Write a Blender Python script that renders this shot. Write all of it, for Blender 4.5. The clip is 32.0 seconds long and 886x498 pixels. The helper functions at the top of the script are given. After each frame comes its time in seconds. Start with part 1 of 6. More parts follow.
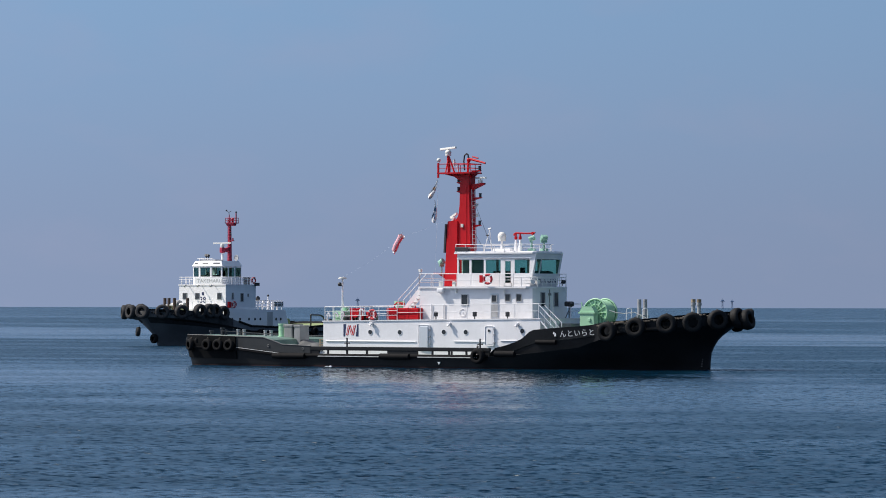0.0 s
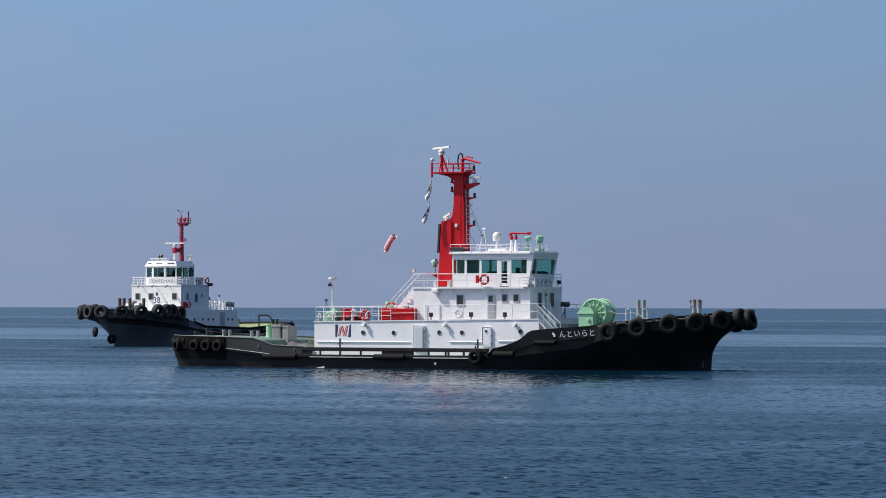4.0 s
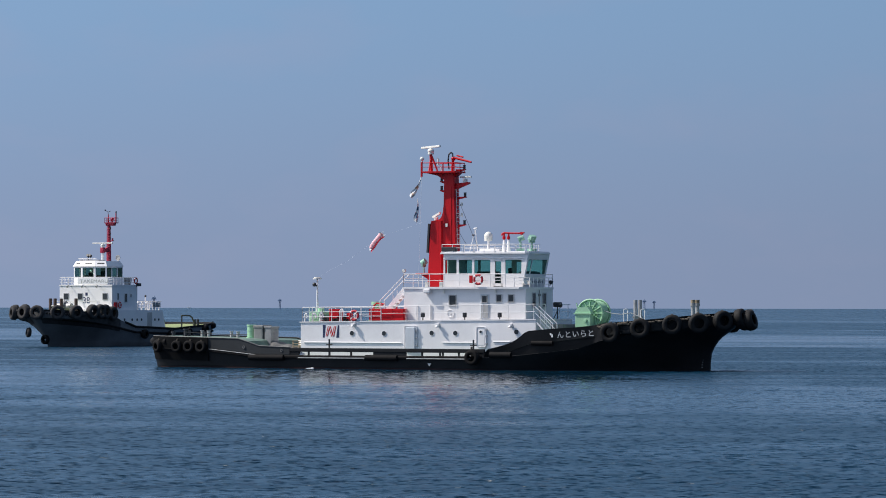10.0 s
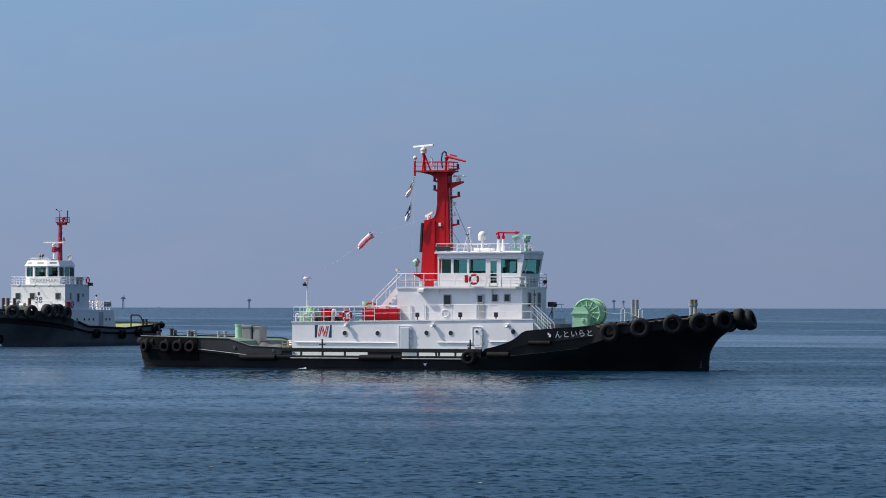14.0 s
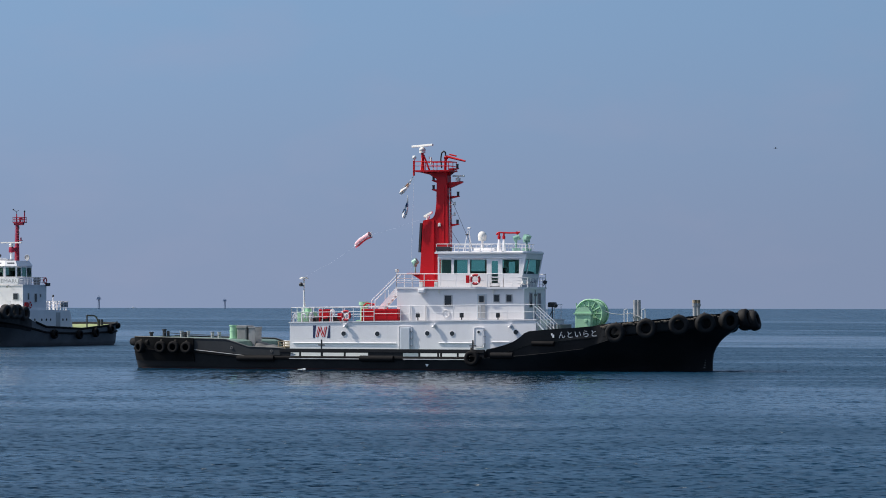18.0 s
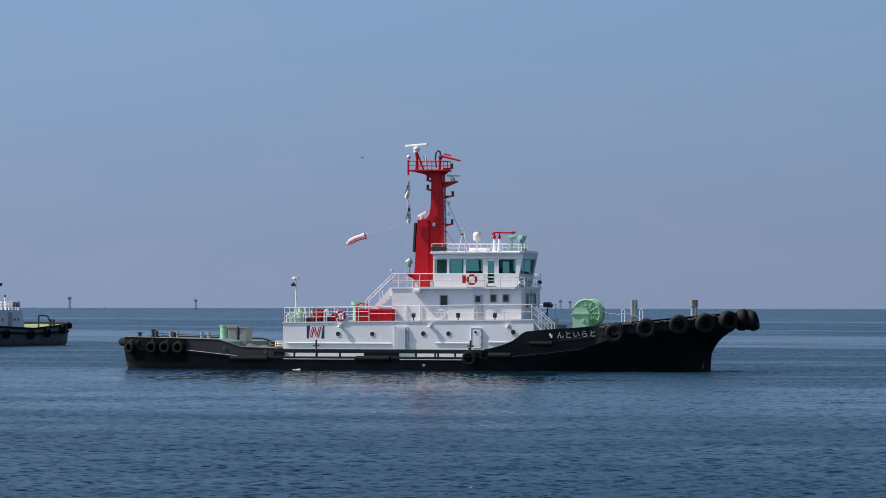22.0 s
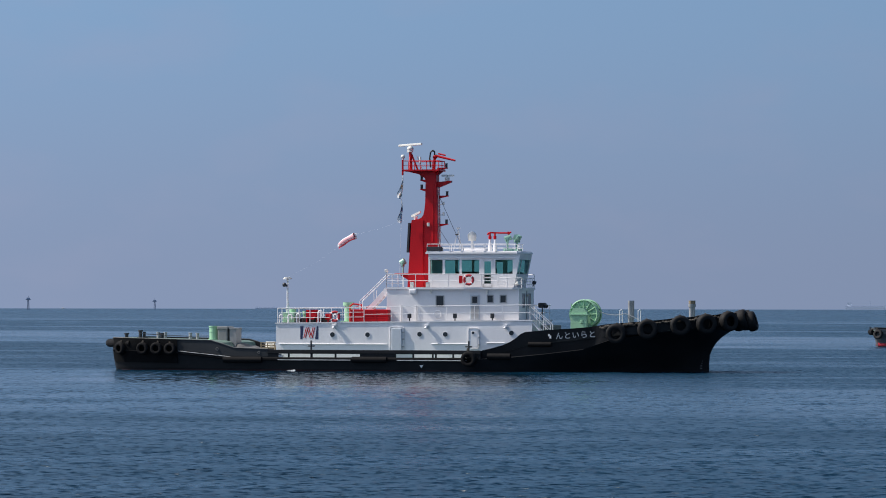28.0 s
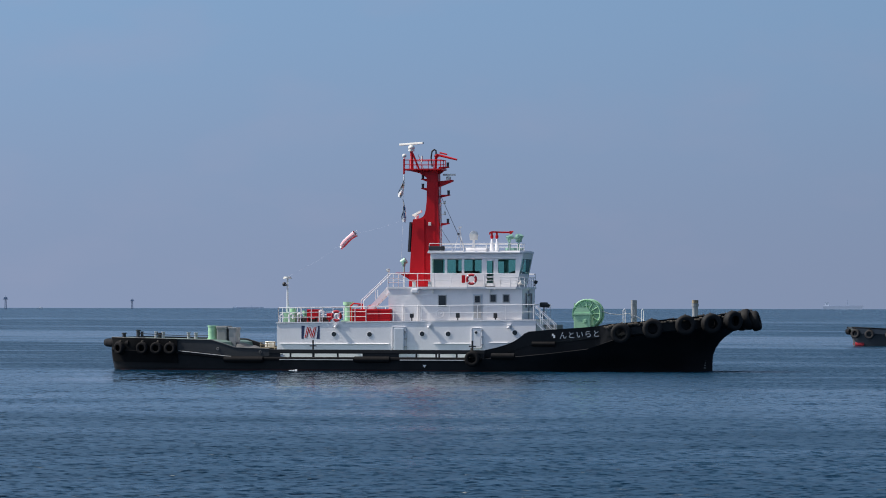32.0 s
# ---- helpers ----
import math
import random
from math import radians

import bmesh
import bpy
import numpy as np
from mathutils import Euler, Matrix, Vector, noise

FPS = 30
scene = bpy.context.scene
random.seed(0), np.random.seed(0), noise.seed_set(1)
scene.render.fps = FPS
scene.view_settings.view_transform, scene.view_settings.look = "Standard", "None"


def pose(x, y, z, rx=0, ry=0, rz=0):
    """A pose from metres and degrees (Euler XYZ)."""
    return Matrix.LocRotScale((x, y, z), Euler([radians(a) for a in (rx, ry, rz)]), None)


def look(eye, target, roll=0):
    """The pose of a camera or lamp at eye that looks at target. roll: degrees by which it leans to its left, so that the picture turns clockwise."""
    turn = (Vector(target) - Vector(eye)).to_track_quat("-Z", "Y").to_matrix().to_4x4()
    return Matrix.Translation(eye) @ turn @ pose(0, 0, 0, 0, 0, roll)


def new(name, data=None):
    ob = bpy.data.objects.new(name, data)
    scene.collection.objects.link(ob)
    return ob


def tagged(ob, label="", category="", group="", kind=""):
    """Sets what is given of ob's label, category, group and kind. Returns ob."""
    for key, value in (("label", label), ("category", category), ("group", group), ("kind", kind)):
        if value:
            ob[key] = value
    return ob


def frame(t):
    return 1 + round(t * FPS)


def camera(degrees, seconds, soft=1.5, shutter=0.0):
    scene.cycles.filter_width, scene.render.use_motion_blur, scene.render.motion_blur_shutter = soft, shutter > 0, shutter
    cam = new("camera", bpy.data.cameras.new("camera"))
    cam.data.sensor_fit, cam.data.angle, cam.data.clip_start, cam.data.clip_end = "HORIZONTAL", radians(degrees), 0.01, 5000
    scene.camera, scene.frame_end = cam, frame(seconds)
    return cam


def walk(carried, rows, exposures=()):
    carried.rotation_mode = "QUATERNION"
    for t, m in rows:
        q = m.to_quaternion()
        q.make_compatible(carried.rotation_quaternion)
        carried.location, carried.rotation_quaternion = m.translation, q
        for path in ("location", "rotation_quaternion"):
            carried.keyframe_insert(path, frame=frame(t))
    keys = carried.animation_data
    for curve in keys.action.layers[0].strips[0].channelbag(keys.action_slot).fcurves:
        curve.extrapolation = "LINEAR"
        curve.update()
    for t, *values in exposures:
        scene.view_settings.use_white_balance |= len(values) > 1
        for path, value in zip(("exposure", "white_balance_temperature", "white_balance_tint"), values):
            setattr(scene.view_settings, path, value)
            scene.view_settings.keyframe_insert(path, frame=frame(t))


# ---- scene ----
EXPOSURE = 0.0
# Two harbour tugs and the bow of a third on a calm hazy sea, seen through a long lens from a quay.
cam = camera(13.754, 32.0, soft=0.97)
EYE = Vector((0.0, 0.0, 4.243))
# seconds, bearing of the lens (degrees to the right of +Y), small nod of the lens
AIM = [
    (0.0, -1.8747, -0.686),
    (1.0, -1.7484, -0.956),
    (2.0, -1.6065, -0.923),
    (3.0, -1.4869, -0.575),
    (3.5, -1.4355, -0.582),
    (5.5, -1.2424, 2.566),
    (6.0, -1.1865, 1.379),
    (7.0, -1.0557, -0.172),
    (8.0, -0.9206, -0.142),
    (9.0, -0.7775, 0.209),
    (10.0, -0.6623, 0.555),
    (11.0, -0.5366, 1.822),
    (12.0, -0.4438, 0.603),
    (13.0, -0.3188, 0.310),
    (14.0, -0.1864, 0.038),
    (14.5, -0.1404, 0.668),
    (16.5, 0.0586, 0.090),
    (17.0, 0.0963, -0.201),
    (18.0, 0.1926, 0.738),
    (19.0, 0.3130, 0.162),
    (20.0, 0.4411, -0.433),
    (21.0, 0.5395, 0.207),
    (22.0, 0.6432, 0.826),
    (23.0, 0.7308, 0.243),
    (24.0, 0.8450, -0.056),
    (25.0, 0.9783, -0.032),
    (25.5, 1.0367, 0.299),
    (27.5, 1.2332, 2.133),
    (28.0, 1.2810, 1.840),
    (29.0, 1.3552, 1.252),
    (30.0, 1.4347, 0.965),
    (31.0, 1.5361, 0.981),
    (32.0, 1.6297, 0.995),
]


def aim_pose(bearing, nod):
    up = math.atan((98.8 + nod) / 6500.0)
    a = radians(bearing)
    way = Vector((math.sin(a) * math.cos(up), math.cos(a) * math.cos(up), math.sin(up)))
    return look(EYE, EYE + way * 100.0, 0.091)


walk(cam, [(t, aim_pose(b, n)) for t, b, n in AIM], exposures=[(0.0, EXPOSURE), (32.0, EXPOSURE)])

# seconds, place and heading of the near tug
TUG_WAY = [
    (0, -6.051, 248.077, -29.928),
    (2, -5.183, 247.451, -28.756),
    (4, -4.333, 246.843, -27.580),
    (6, -3.499, 246.252, -26.405),
    (8, -2.679, 245.679, -25.237),
    (10, -1.872, 245.123, -24.081),
    (12, -1.077, 244.585, -22.942),
    (14, -0.292, 244.064, -21.826),
    (16, 0.485, 243.562, -20.738),
    (18, 1.256, 243.076, -19.683),
    (20, 2.020, 242.609, -18.668),
    (22, 2.781, 242.159, -17.697),
    (24, 3.540, 241.726, -16.776),
    (26, 4.298, 241.311, -15.910),
    (28, 5.056, 240.914, -15.104),
    (30, 5.817, 240.535, -14.364),
    (32, 6.582, 240.173, -13.696),
]
# the second tug
SECOND_WAY = [
    (0, -35.548, 380.169, 234.15),
    (2, -36.316, 379.598, 236.24),
    (4, -37.100, 379.042, 238.14),
    (6, -37.898, 378.500, 239.85),
    (8, -38.711, 377.972, 241.36),
    (10, -39.539, 377.457, 242.69),
    (12, -40.382, 376.953, 243.82),
    (14, -41.240, 376.461, 244.76),
    (16, -42.114, 375.978, 245.50),
    (18, -43.002, 375.506, 246.05),
    (20, -43.905, 375.042, 246.41),
    (22, -44.823, 374.586, 246.58),
    (24, -45.757, 374.139, 246.60),
    (26, -46.785, 373.697, 246.60),
    (28, -48.168, 373.261, 246.60),
    (30, -49.746, 372.830, 246.60),
    (32, -51.440, 372.404, 246.60),
]
TUG_C_AT = (63.22, 390.66, 0, 0, 0, 202.4)
# seconds, drift, lift, tilt and turn of the windsock
SOCK_WAY = [(0, 0, -0.1, -55, -10), (3, 0.05, -0.1, -52, -14), (6, 0.1, 0, -50, -12), (9, 0.12, -0.03, -50, -8), (11, 0.05, 0.02, -42, -6), (13, -0.05, 0, -40, -10), (17, 0, 0.04, -32, -8), (19, -0.02, 0.1, -30, -14), (21, 0, 0.08, -24, -6), (22, 0.08, 0.1, -20, 0), (23, -0.05, 0.08, -38, -10), (25, -0.05, 0.05, -24, -8), (28, -0.05, 0.02, -28, -12), (30, 0.05, 0.04, -38, -6), (32, 0.03, 0.02, -40, -10)]
# seconds, lean of the upper flag, lean of the lower one, turn of both
FLAG_WAY = [(0, 22, 0, 20), (1, 20, 3, 12), (2, 20, 5, 15), (3, 9, 15, 25), (6, 20, 5, 20), (7, 15, 3, 8), (8, 12, 15, 0), (9, 15, 5, 20), (10, 25, 0, 40), (11, 25, -1, 45), (12, 22, -3, 35), (13, 15, -5, 25), (14, 22, 10, 0), (17, 25, 5, 0), (18, 38, 8, 0), (19, 34, -8, 15), (20, 18, 3, 30), (20.5, 28, 0, 35), (21, 15, -10, 10), (21.5, 1, 0, 10), (22, 2, -5, 20), (23, 5, -6, -10), (24, 20, -15, 15), (25, 2, 8, 5), (25.5, 8, 12, 0), (27.5, 8, 0, 25), (28, 6, 0, 35), (29, 11, 4, 30), (30, 6, 0, 35), (31, 8, 3, 35), (31.5, 8, -5, 25), (32, 8, -8, 20)]
# a bird crossing the view: seconds, x, z
BIRD_WAY = [(0, 164.74, 21.0), (8, 103.94, 19.2), (17, 35.54, 17.32), (19, 20.70, 16.90), (21, 4.98, 16.49), (23, -11.65, 16.08), (25, -29.16, 15.67), (32, -89.36, 14.4)]

# ---- light ----
HAZE_LOW, HAZE_HIGH, SKY_STRENGTH = (0.228, 0.290, 0.436), (0.216, 0.353, 0.548), 0.055
SKY_TINT = (0.80, 0.99, 1.56)
AUREOLE_FILL = 0.66
SUN_LEFT, SUN_UP = 94.0, 48.0      # behind the lens to its left, degrees


def daylight():
    world = bpy.data.worlds.new("sky")
    scene.world = world
    world.use_nodes = True
    nt = world.node_tree
    bg = nt.nodes["Background"]
    sky = nt.nodes.new("ShaderNodeTexSky")
    sky.sky_type = "NISHITA"
    sky.sun_disc = False
    sky.sun_elevation = radians(SUN_UP)
    sky.sun_rotation = radians(180 + SUN_LEFT)
    sky.altitude = 0
    sky.air_density = 0.85
    sky.dust_density = 0.05
    sky.ozone_density = 1.0
    tint = nt.nodes.new("ShaderNodeMix")
    tint.data_type, tint.blend_type = "RGBA", "MULTIPLY"
    tint.inputs["Factor"].default_value = 1.0
    tint.inputs["B"].default_value = (*SKY_TINT, 1)
    nt.links.new(sky.outputs[0], tint.inputs["A"])
    # summer haze: thick and grey-blue along the horizon, thinner and clearer with height
    co = nt.nodes.new("ShaderNodeTexCoord")
    axes = nt.nodes.new("ShaderNodeSeparateXYZ")
    nt.links.new(co.outputs["Generated"], axes.inputs[0])
    colour = nt.nodes.new("ShaderNodeValToRGB")
    colour.color_ramp.interpolation = "EASE"
    e = colour.color_ramp.elements
    e[0].position, e[1].position = 0.0, 0.10
    e[0].color = (*HAZE_LOW, 1)
    e[1].color = (*HAZE_HIGH, 1)
    nt.links.new(axes.outputs["Z"], colour.inputs[0])
    scale = nt.nodes.new("ShaderNodeVectorMath")
    scale.operation = "SCALE"
    side = nt.nodes.new("ShaderNodeMapRange")      # the haze glows brighter towards the sun's side
    side.inputs["From Min"].default_value = -1.0
    side.inputs["To Min"].default_value = 1.5 / SKY_STRENGTH
    side.inputs["To Max"].default_value = 0.56 / SKY_STRENGTH
    nt.links.new(axes.outputs["X"], side.inputs["Value"])
    nt.links.new(side.outputs[0], scale.inputs["Scale"])
    wisp = nt.nodes.new("ShaderNodeTexNoise")       # barely visible unevenness of the haze
    wisp.inputs["Scale"].default_value = 22.0
    wisp.inputs["Detail"].default_value = 4
    stretch = nt.nodes.new("ShaderNodeMapping")
    stretch.inputs["Scale"].default_value = (1, 1, 2.2)
    nt.links.new(co.outputs["Generated"], stretch.inputs["Vector"])
    nt.links.new(stretch.outputs[0], wisp.inputs["Vector"])
    faint = nt.nodes.new("ShaderNodeMapRange")
    faint.inputs["From Min"].default_value = 0.5
    faint.inputs["From Max"].default_value = 0.72
    faint.inputs["To Max"].default_value = 0.16
    nt.links.new(wisp.outputs["Fac"], faint.inputs["Value"])
    veil = nt.nodes.new("ShaderNodeMix")
    veil.data_type = "RGBA"
    nt.links.new(faint.outputs[0], veil.inputs["Factor"])
    nt.links.new(colour.outputs["Color"], veil.inputs["A"])
    veil.inputs["B"].default_value = (0.34, 0.34, 0.47, 1)
    nt.links.new(veil.outputs["Result"], scale.inputs[0])
    thick = nt.nodes.new("ShaderNodeMapRange")
    thick.inputs["From Max"].default_value = 0.8
    thick.inputs["To Min"].default_value = 1.0
    thick.inputs["To Max"].default_value = 0.35
    nt.links.new(axes.outputs["Z"], thick.inputs["Value"])
    haze = nt.nodes.new("ShaderNodeMix")
    haze.data_type = "RGBA"
    nt.links.new(thick.outputs[0], haze.inputs["Factor"])
    nt.links.new(scale.outputs[0], haze.inputs["B"])
    nt.links.new(tint.outputs["Result"], haze.inputs["A"])
    # aureole added round the unseen sun, sized to fill the shaded walls
    a, e = radians(SUN_LEFT), radians(SUN_UP)
    to_sun = Vector((-math.sin(a) * math.cos(e), -math.cos(a) * math.cos(e), math.sin(e)))
    near = nt.nodes.new("ShaderNodeVectorMath")
    near.operation = "DOT_PRODUCT"
    near.inputs[1].default_value = to_sun
    nt.links.new(co.outputs["Generated"], near.inputs[0])
    glow = nt.nodes.new("ShaderNodeMapRange")
    glow.interpolation_type = "SMOOTHSTEP"
    glow.inputs["From Min"].default_value = 0.3
    glow.inputs["From Max"].default_value = 1.0
    glow.inputs["To Max"].default_value = AUREOLE_FILL / SKY_STRENGTH
    nt.links.new(near.outputs["Value"], glow.inputs["Value"])
    aureole = nt.nodes.new("ShaderNodeVectorMath")
    aureole.operation = "MULTIPLY_ADD"
    aureole.inputs[0].default_value = (1.0, 0.97, 0.93)
    nt.links.new(glow.outputs[0], aureole.inputs[1])
    nt.links.new(haze.outputs["Result"], aureole.inputs[2])
    nt.links.new(aureole.outputs[0], bg.inputs[0])
    bg.inputs[1].default_value = SKY_STRENGTH
    sun = bpy.data.lights.new("sun", "SUN")
    sun.energy, sun.angle, sun.color = 5.0, radians(0.55), (1.0, 0.93, 0.845)
    ob = new("sun", sun)
    ob.matrix_world = look(to_sun * 200, (0, 0, 0))


daylight()

# ---- materials ----
def paint(name, colour, rough=0.4, metal=0.0, spread=0.12, grain=0.9, dirt=(0.1, 0.07, 0.05), dirt_amount=0.0, streak=0.0, bump=0.02, coat=0.0, gloss=0.5):
    """A painted or plain surface: two scales of tone, optional rust or grime in upright runs, fine relief."""
    m = bpy.data.materials.new(name)
    m.use_nodes = True
    nt = m.node_tree
    b = nt.nodes["Principled BSDF"]
    co = nt.nodes.new("ShaderNodeTexCoord")
    big = nt.nodes.new("ShaderNodeTexNoise")
    big.inputs["Scale"].default_value = grain
    big.inputs["Detail"].default_value = 6
    nt.links.new(co.outputs["Object"], big.inputs["Vector"])
    fine = nt.nodes.new("ShaderNodeTexNoise")
    fine.inputs["Scale"].default_value = grain * 14
    fine.inputs["Detail"].default_value = 4
    nt.links.new(co.outputs["Object"], fine.inputs["Vector"])
    add = nt.nodes.new("ShaderNodeMath")
    add.operation = "MULTIPLY_ADD"
    nt.links.new(fine.outputs["Fac"], add.inputs[0])
    add.inputs[1].default_value = 0.4
    nt.links.new(big.outputs["Fac"], add.inputs[2])
    ramp = nt.nodes.new("ShaderNodeValToRGB")
    e = ramp.color_ramp.elements
    e[0].position, e[1].position = 0.45, 0.95
    e[0].color = (*[c * (1 - spread) for c in colour], 1)
    e[1].color = (*[min(1, c * (1 + spread)) for c in colour], 1)
    nt.links.new(add.outputs[0], ramp.inputs[0])
    out = ramp.outputs["Color"]
    if dirt_amount > 0:
        mp = nt.nodes.new("ShaderNodeMapping")
        mp.inputs["Scale"].default_value = (2.2, 2.2, 2.2 if streak == 0 else 2.2 / streak)
        nt.links.new(co.outputs["Object"], mp.inputs["Vector"])
        run = nt.nodes.new("ShaderNodeTexNoise")
        run.inputs["Scale"].default_value = 1.3
        run.inputs["Detail"].default_value = 7
        run.inputs["Roughness"].default_value = 0.65
        nt.links.new(mp.outputs[0], run.inputs["Vector"])
        rr = nt.nodes.new("ShaderNodeValToRGB")
        rr.color_ramp.elements[0].position = 0.55
        rr.color_ramp.elements[1].position = 0.78
        rr.color_ramp.elements[0].color = (0, 0, 0, 1)
        rr.color_ramp.elements[1].color = (dirt_amount, dirt_amount, dirt_amount, 1)
        nt.links.new(run.outputs["Fac"], rr.inputs[0])
        mix = nt.nodes.new("ShaderNodeMix")
        mix.data_type = "RGBA"
        nt.links.new(rr.outputs["Color"], mix.inputs["Factor"])
        nt.links.new(out, mix.inputs["A"])
        mix.inputs["B"].default_value = (*dirt, 1)
        out = mix.outputs["Result"]
    nt.links.new(out, b.inputs["Base Color"])
    b.inputs["Roughness"].default_value = rough
    b.inputs["Metallic"].default_value = metal
    b.inputs["Coat Weight"].default_value = coat
    b.inputs["Specular IOR Level"].default_value = gloss
    bp = nt.nodes.new("ShaderNodeBump")
    bp.inputs["Strength"].default_value = 0.4
    bp.inputs["Distance"].default_value = bump
    nt.links.new(add.outputs[0], bp.inputs["Height"])
    nt.links.new(bp.outputs[0], b.inputs["Normal"])
    return m


def tinted_glass(name, colour):
    m = bpy.data.materials.new(name)
    m.use_nodes = True
    b = m.node_tree.nodes["Principled BSDF"]
    b.inputs["Base Color"].default_value = (*colour, 1)
    b.inputs["Roughness"].default_value = 0.03
    b.inputs["Transmission Weight"].default_value = 1.0
    b.inputs["IOR"].default_value = 1.1
    b.inputs["Specular IOR Level"].default_value = 0.5
    return m


def sea_material():
    m = bpy.data.materials.new("sea_water")
    m.use_nodes = True
    nt = m.node_tree
    b = nt.nodes["Principled BSDF"]
    co = nt.nodes.new("ShaderNodeTexCoord")
    # small chop as slopes, strong under the breeze and weak in the slicks
    n = nt.nodes.new("ShaderNodeTexNoise")
    n.inputs["Scale"].default_value = 3.0
    n.inputs["Detail"].default_value = 4
    n.inputs["Roughness"].default_value = 0.52
    nt.links.new(co.outputs["Object"], n.inputs["Vector"])
    mp = nt.nodes.new("ShaderNodeMapping")
    mp.inputs["Scale"].default_value = (1 / 170, 1 / 42, 1)
    mp.inputs["Rotation"].default_value = (0, 0, radians(3))
    nt.links.new(co.outputs["Object"], mp.inputs["Vector"])
    breeze = nt.nodes.new("ShaderNodeTexNoise")
    breeze.inputs["Scale"].default_value = 1.0
    breeze.inputs["Detail"].default_value = 3
    nt.links.new(mp.outputs[0], breeze.inputs["Vector"])
    force = nt.nodes.new("ShaderNodeMapRange")
    force.inputs["To Min"].default_value = SEA_CHOP[0]
    force.inputs["To Max"].default_value = SEA_CHOP[1]
    # slicks lie in long uneven bands across the bay
    axes = nt.nodes.new("ShaderNodeSeparateXYZ")
    nt.links.new(co.outputs["Object"], axes.inputs[0])
    warp = nt.nodes.new("ShaderNodeMath")
    warp.operation = "MULTIPLY_ADD"
    warp.inputs[1].default_value = 90.0
    nt.links.new(breeze.outputs["Fac"], warp.inputs[0])
    slant = nt.nodes.new("ShaderNodeMath")
    slant.operation = "MULTIPLY_ADD"
    slant.inputs[1].default_value = 0.9
    nt.links.new(axes.outputs["X"], slant.inputs[0])
    nt.links.new(axes.outputs["Y"], slant.inputs[2])
    nt.links.new(slant.outputs[0], warp.inputs[2])
    share = nt.nodes.new("ShaderNodeMath")
    share.operation = "DIVIDE"
    share.inputs[1].default_value = 1245.0
    nt.links.new(warp.outputs[0], share.inputs[0])
    bands = nt.nodes.new("ShaderNodeValToRGB")
    e = bands.color_ramp.elements
    e[0].position, e[1].position = 0.0, 1.0
    for at, v in SEA_BANDS:
        e.new((at + 45.0) / 1245.0).color = (v, v, v, 1)
    e[0].color = (1, 1, 1, 1)
    e[len(e) - 1].color = (0.7, 0.7, 0.7, 1)
    nt.links.new(share.outputs[0], bands.inputs[0])
    cat = nt.nodes.new("ShaderNodeMapping")         # cat's-paws break the bands up
    cat.inputs["Scale"].default_value = (1 / 22, 1 / 9, 1)
    nt.links.new(co.outputs["Object"], cat.inputs["Vector"])
    paws = nt.nodes.new("ShaderNodeTexNoise")
    paws.inputs["Scale"].default_value = 1.0
    paws.inputs["Detail"].default_value = 4
    nt.links.new(cat.outputs[0], paws.inputs["Vector"])
    gust = nt.nodes.new("ShaderNodeMapRange")
    gust.inputs["From Min"].default_value = 0.3
    gust.inputs["From Max"].default_value = 0.7
    gust.inputs["To Min"].default_value = 0.45
    gust.inputs["To Max"].default_value = 1.45
    nt.links.new(paws.outputs["Fac"], gust.inputs["Value"])
    wind = nt.nodes.new("ShaderNodeMath")
    wind.operation = "MULTIPLY"
    nt.links.new(bands.outputs["Color"], wind.inputs[0])
    nt.links.new(gust.outputs[0], wind.inputs[1])
    # the tug's lee: an uneven patch of calmer water
    lee = nt.nodes.new("ShaderNodeMapping")
    lee.inputs["Location"].default_value = (-LEE_AT[0] / LEE_SIZE[0], -LEE_AT[1] / LEE_SIZE[1], 0)
    lee.inputs["Scale"].default_value = (1 / LEE_SIZE[0], 1 / LEE_SIZE[1], 0)
    nt.links.new(co.outputs["Object"], lee.inputs["Vector"])
    far_off = nt.nodes.new("ShaderNodeVectorMath")
    far_off.operation = "LENGTH"
    nt.links.new(lee.outputs[0], far_off.inputs[0])
    ragged = nt.nodes.new("ShaderNodeMath")
    ragged.operation = "MULTIPLY_ADD"
    ragged.inputs[1].default_value = 0.7
    nt.links.new(paws.outputs["Fac"], ragged.inputs[0])
    nt.links.new(far_off.outputs["Value"], ragged.inputs[2])
    shelter = nt.nodes.new("ShaderNodeMapRange")
    shelter.inputs["From Min"].default_value = 0.95
    shelter.inputs["From Max"].default_value = 1.35
    shelter.inputs["To Min"].default_value = LEE_CALM
    shelter.inputs["To Max"].default_value = 1.0
    nt.links.new(ragged.outputs[0], shelter.inputs["Value"])
    calmed = nt.nodes.new("ShaderNodeMath")
    calmed.operation = "MULTIPLY"
    nt.links.new(wind.outputs[0], calmed.inputs[0])
    nt.links.new(shelter.outputs[0], calmed.inputs[1])
    wind = calmed
    nt.links.new(wind.outputs[0], force.inputs["Value"])
    rough = nt.nodes.new("ShaderNodeMapRange")
    rough.inputs["To Min"].default_value = 0.06
    rough.inputs["To Max"].default_value = 0.36
    nt.links.new(wind.outputs[0], rough.inputs["Value"])
    nt.links.new(rough.outputs[0], b.inputs["Roughness"])
    off = nt.nodes.new("ShaderNodeVectorMath")
    off.operation = "SUBTRACT"
    off.inputs[1].default_value = (0.5, 0.5, 0.5)
    nt.links.new(n.outputs["Color"], off.inputs[0])
    size = nt.nodes.new("ShaderNodeVectorMath")
    size.operation = "SCALE"
    nt.links.new(off.outputs[0], size.inputs[0])
    nt.links.new(force.outputs[0], size.inputs["Scale"])
    tilt = nt.nodes.new("ShaderNodeVectorMath")
    tilt.operation = "ADD"
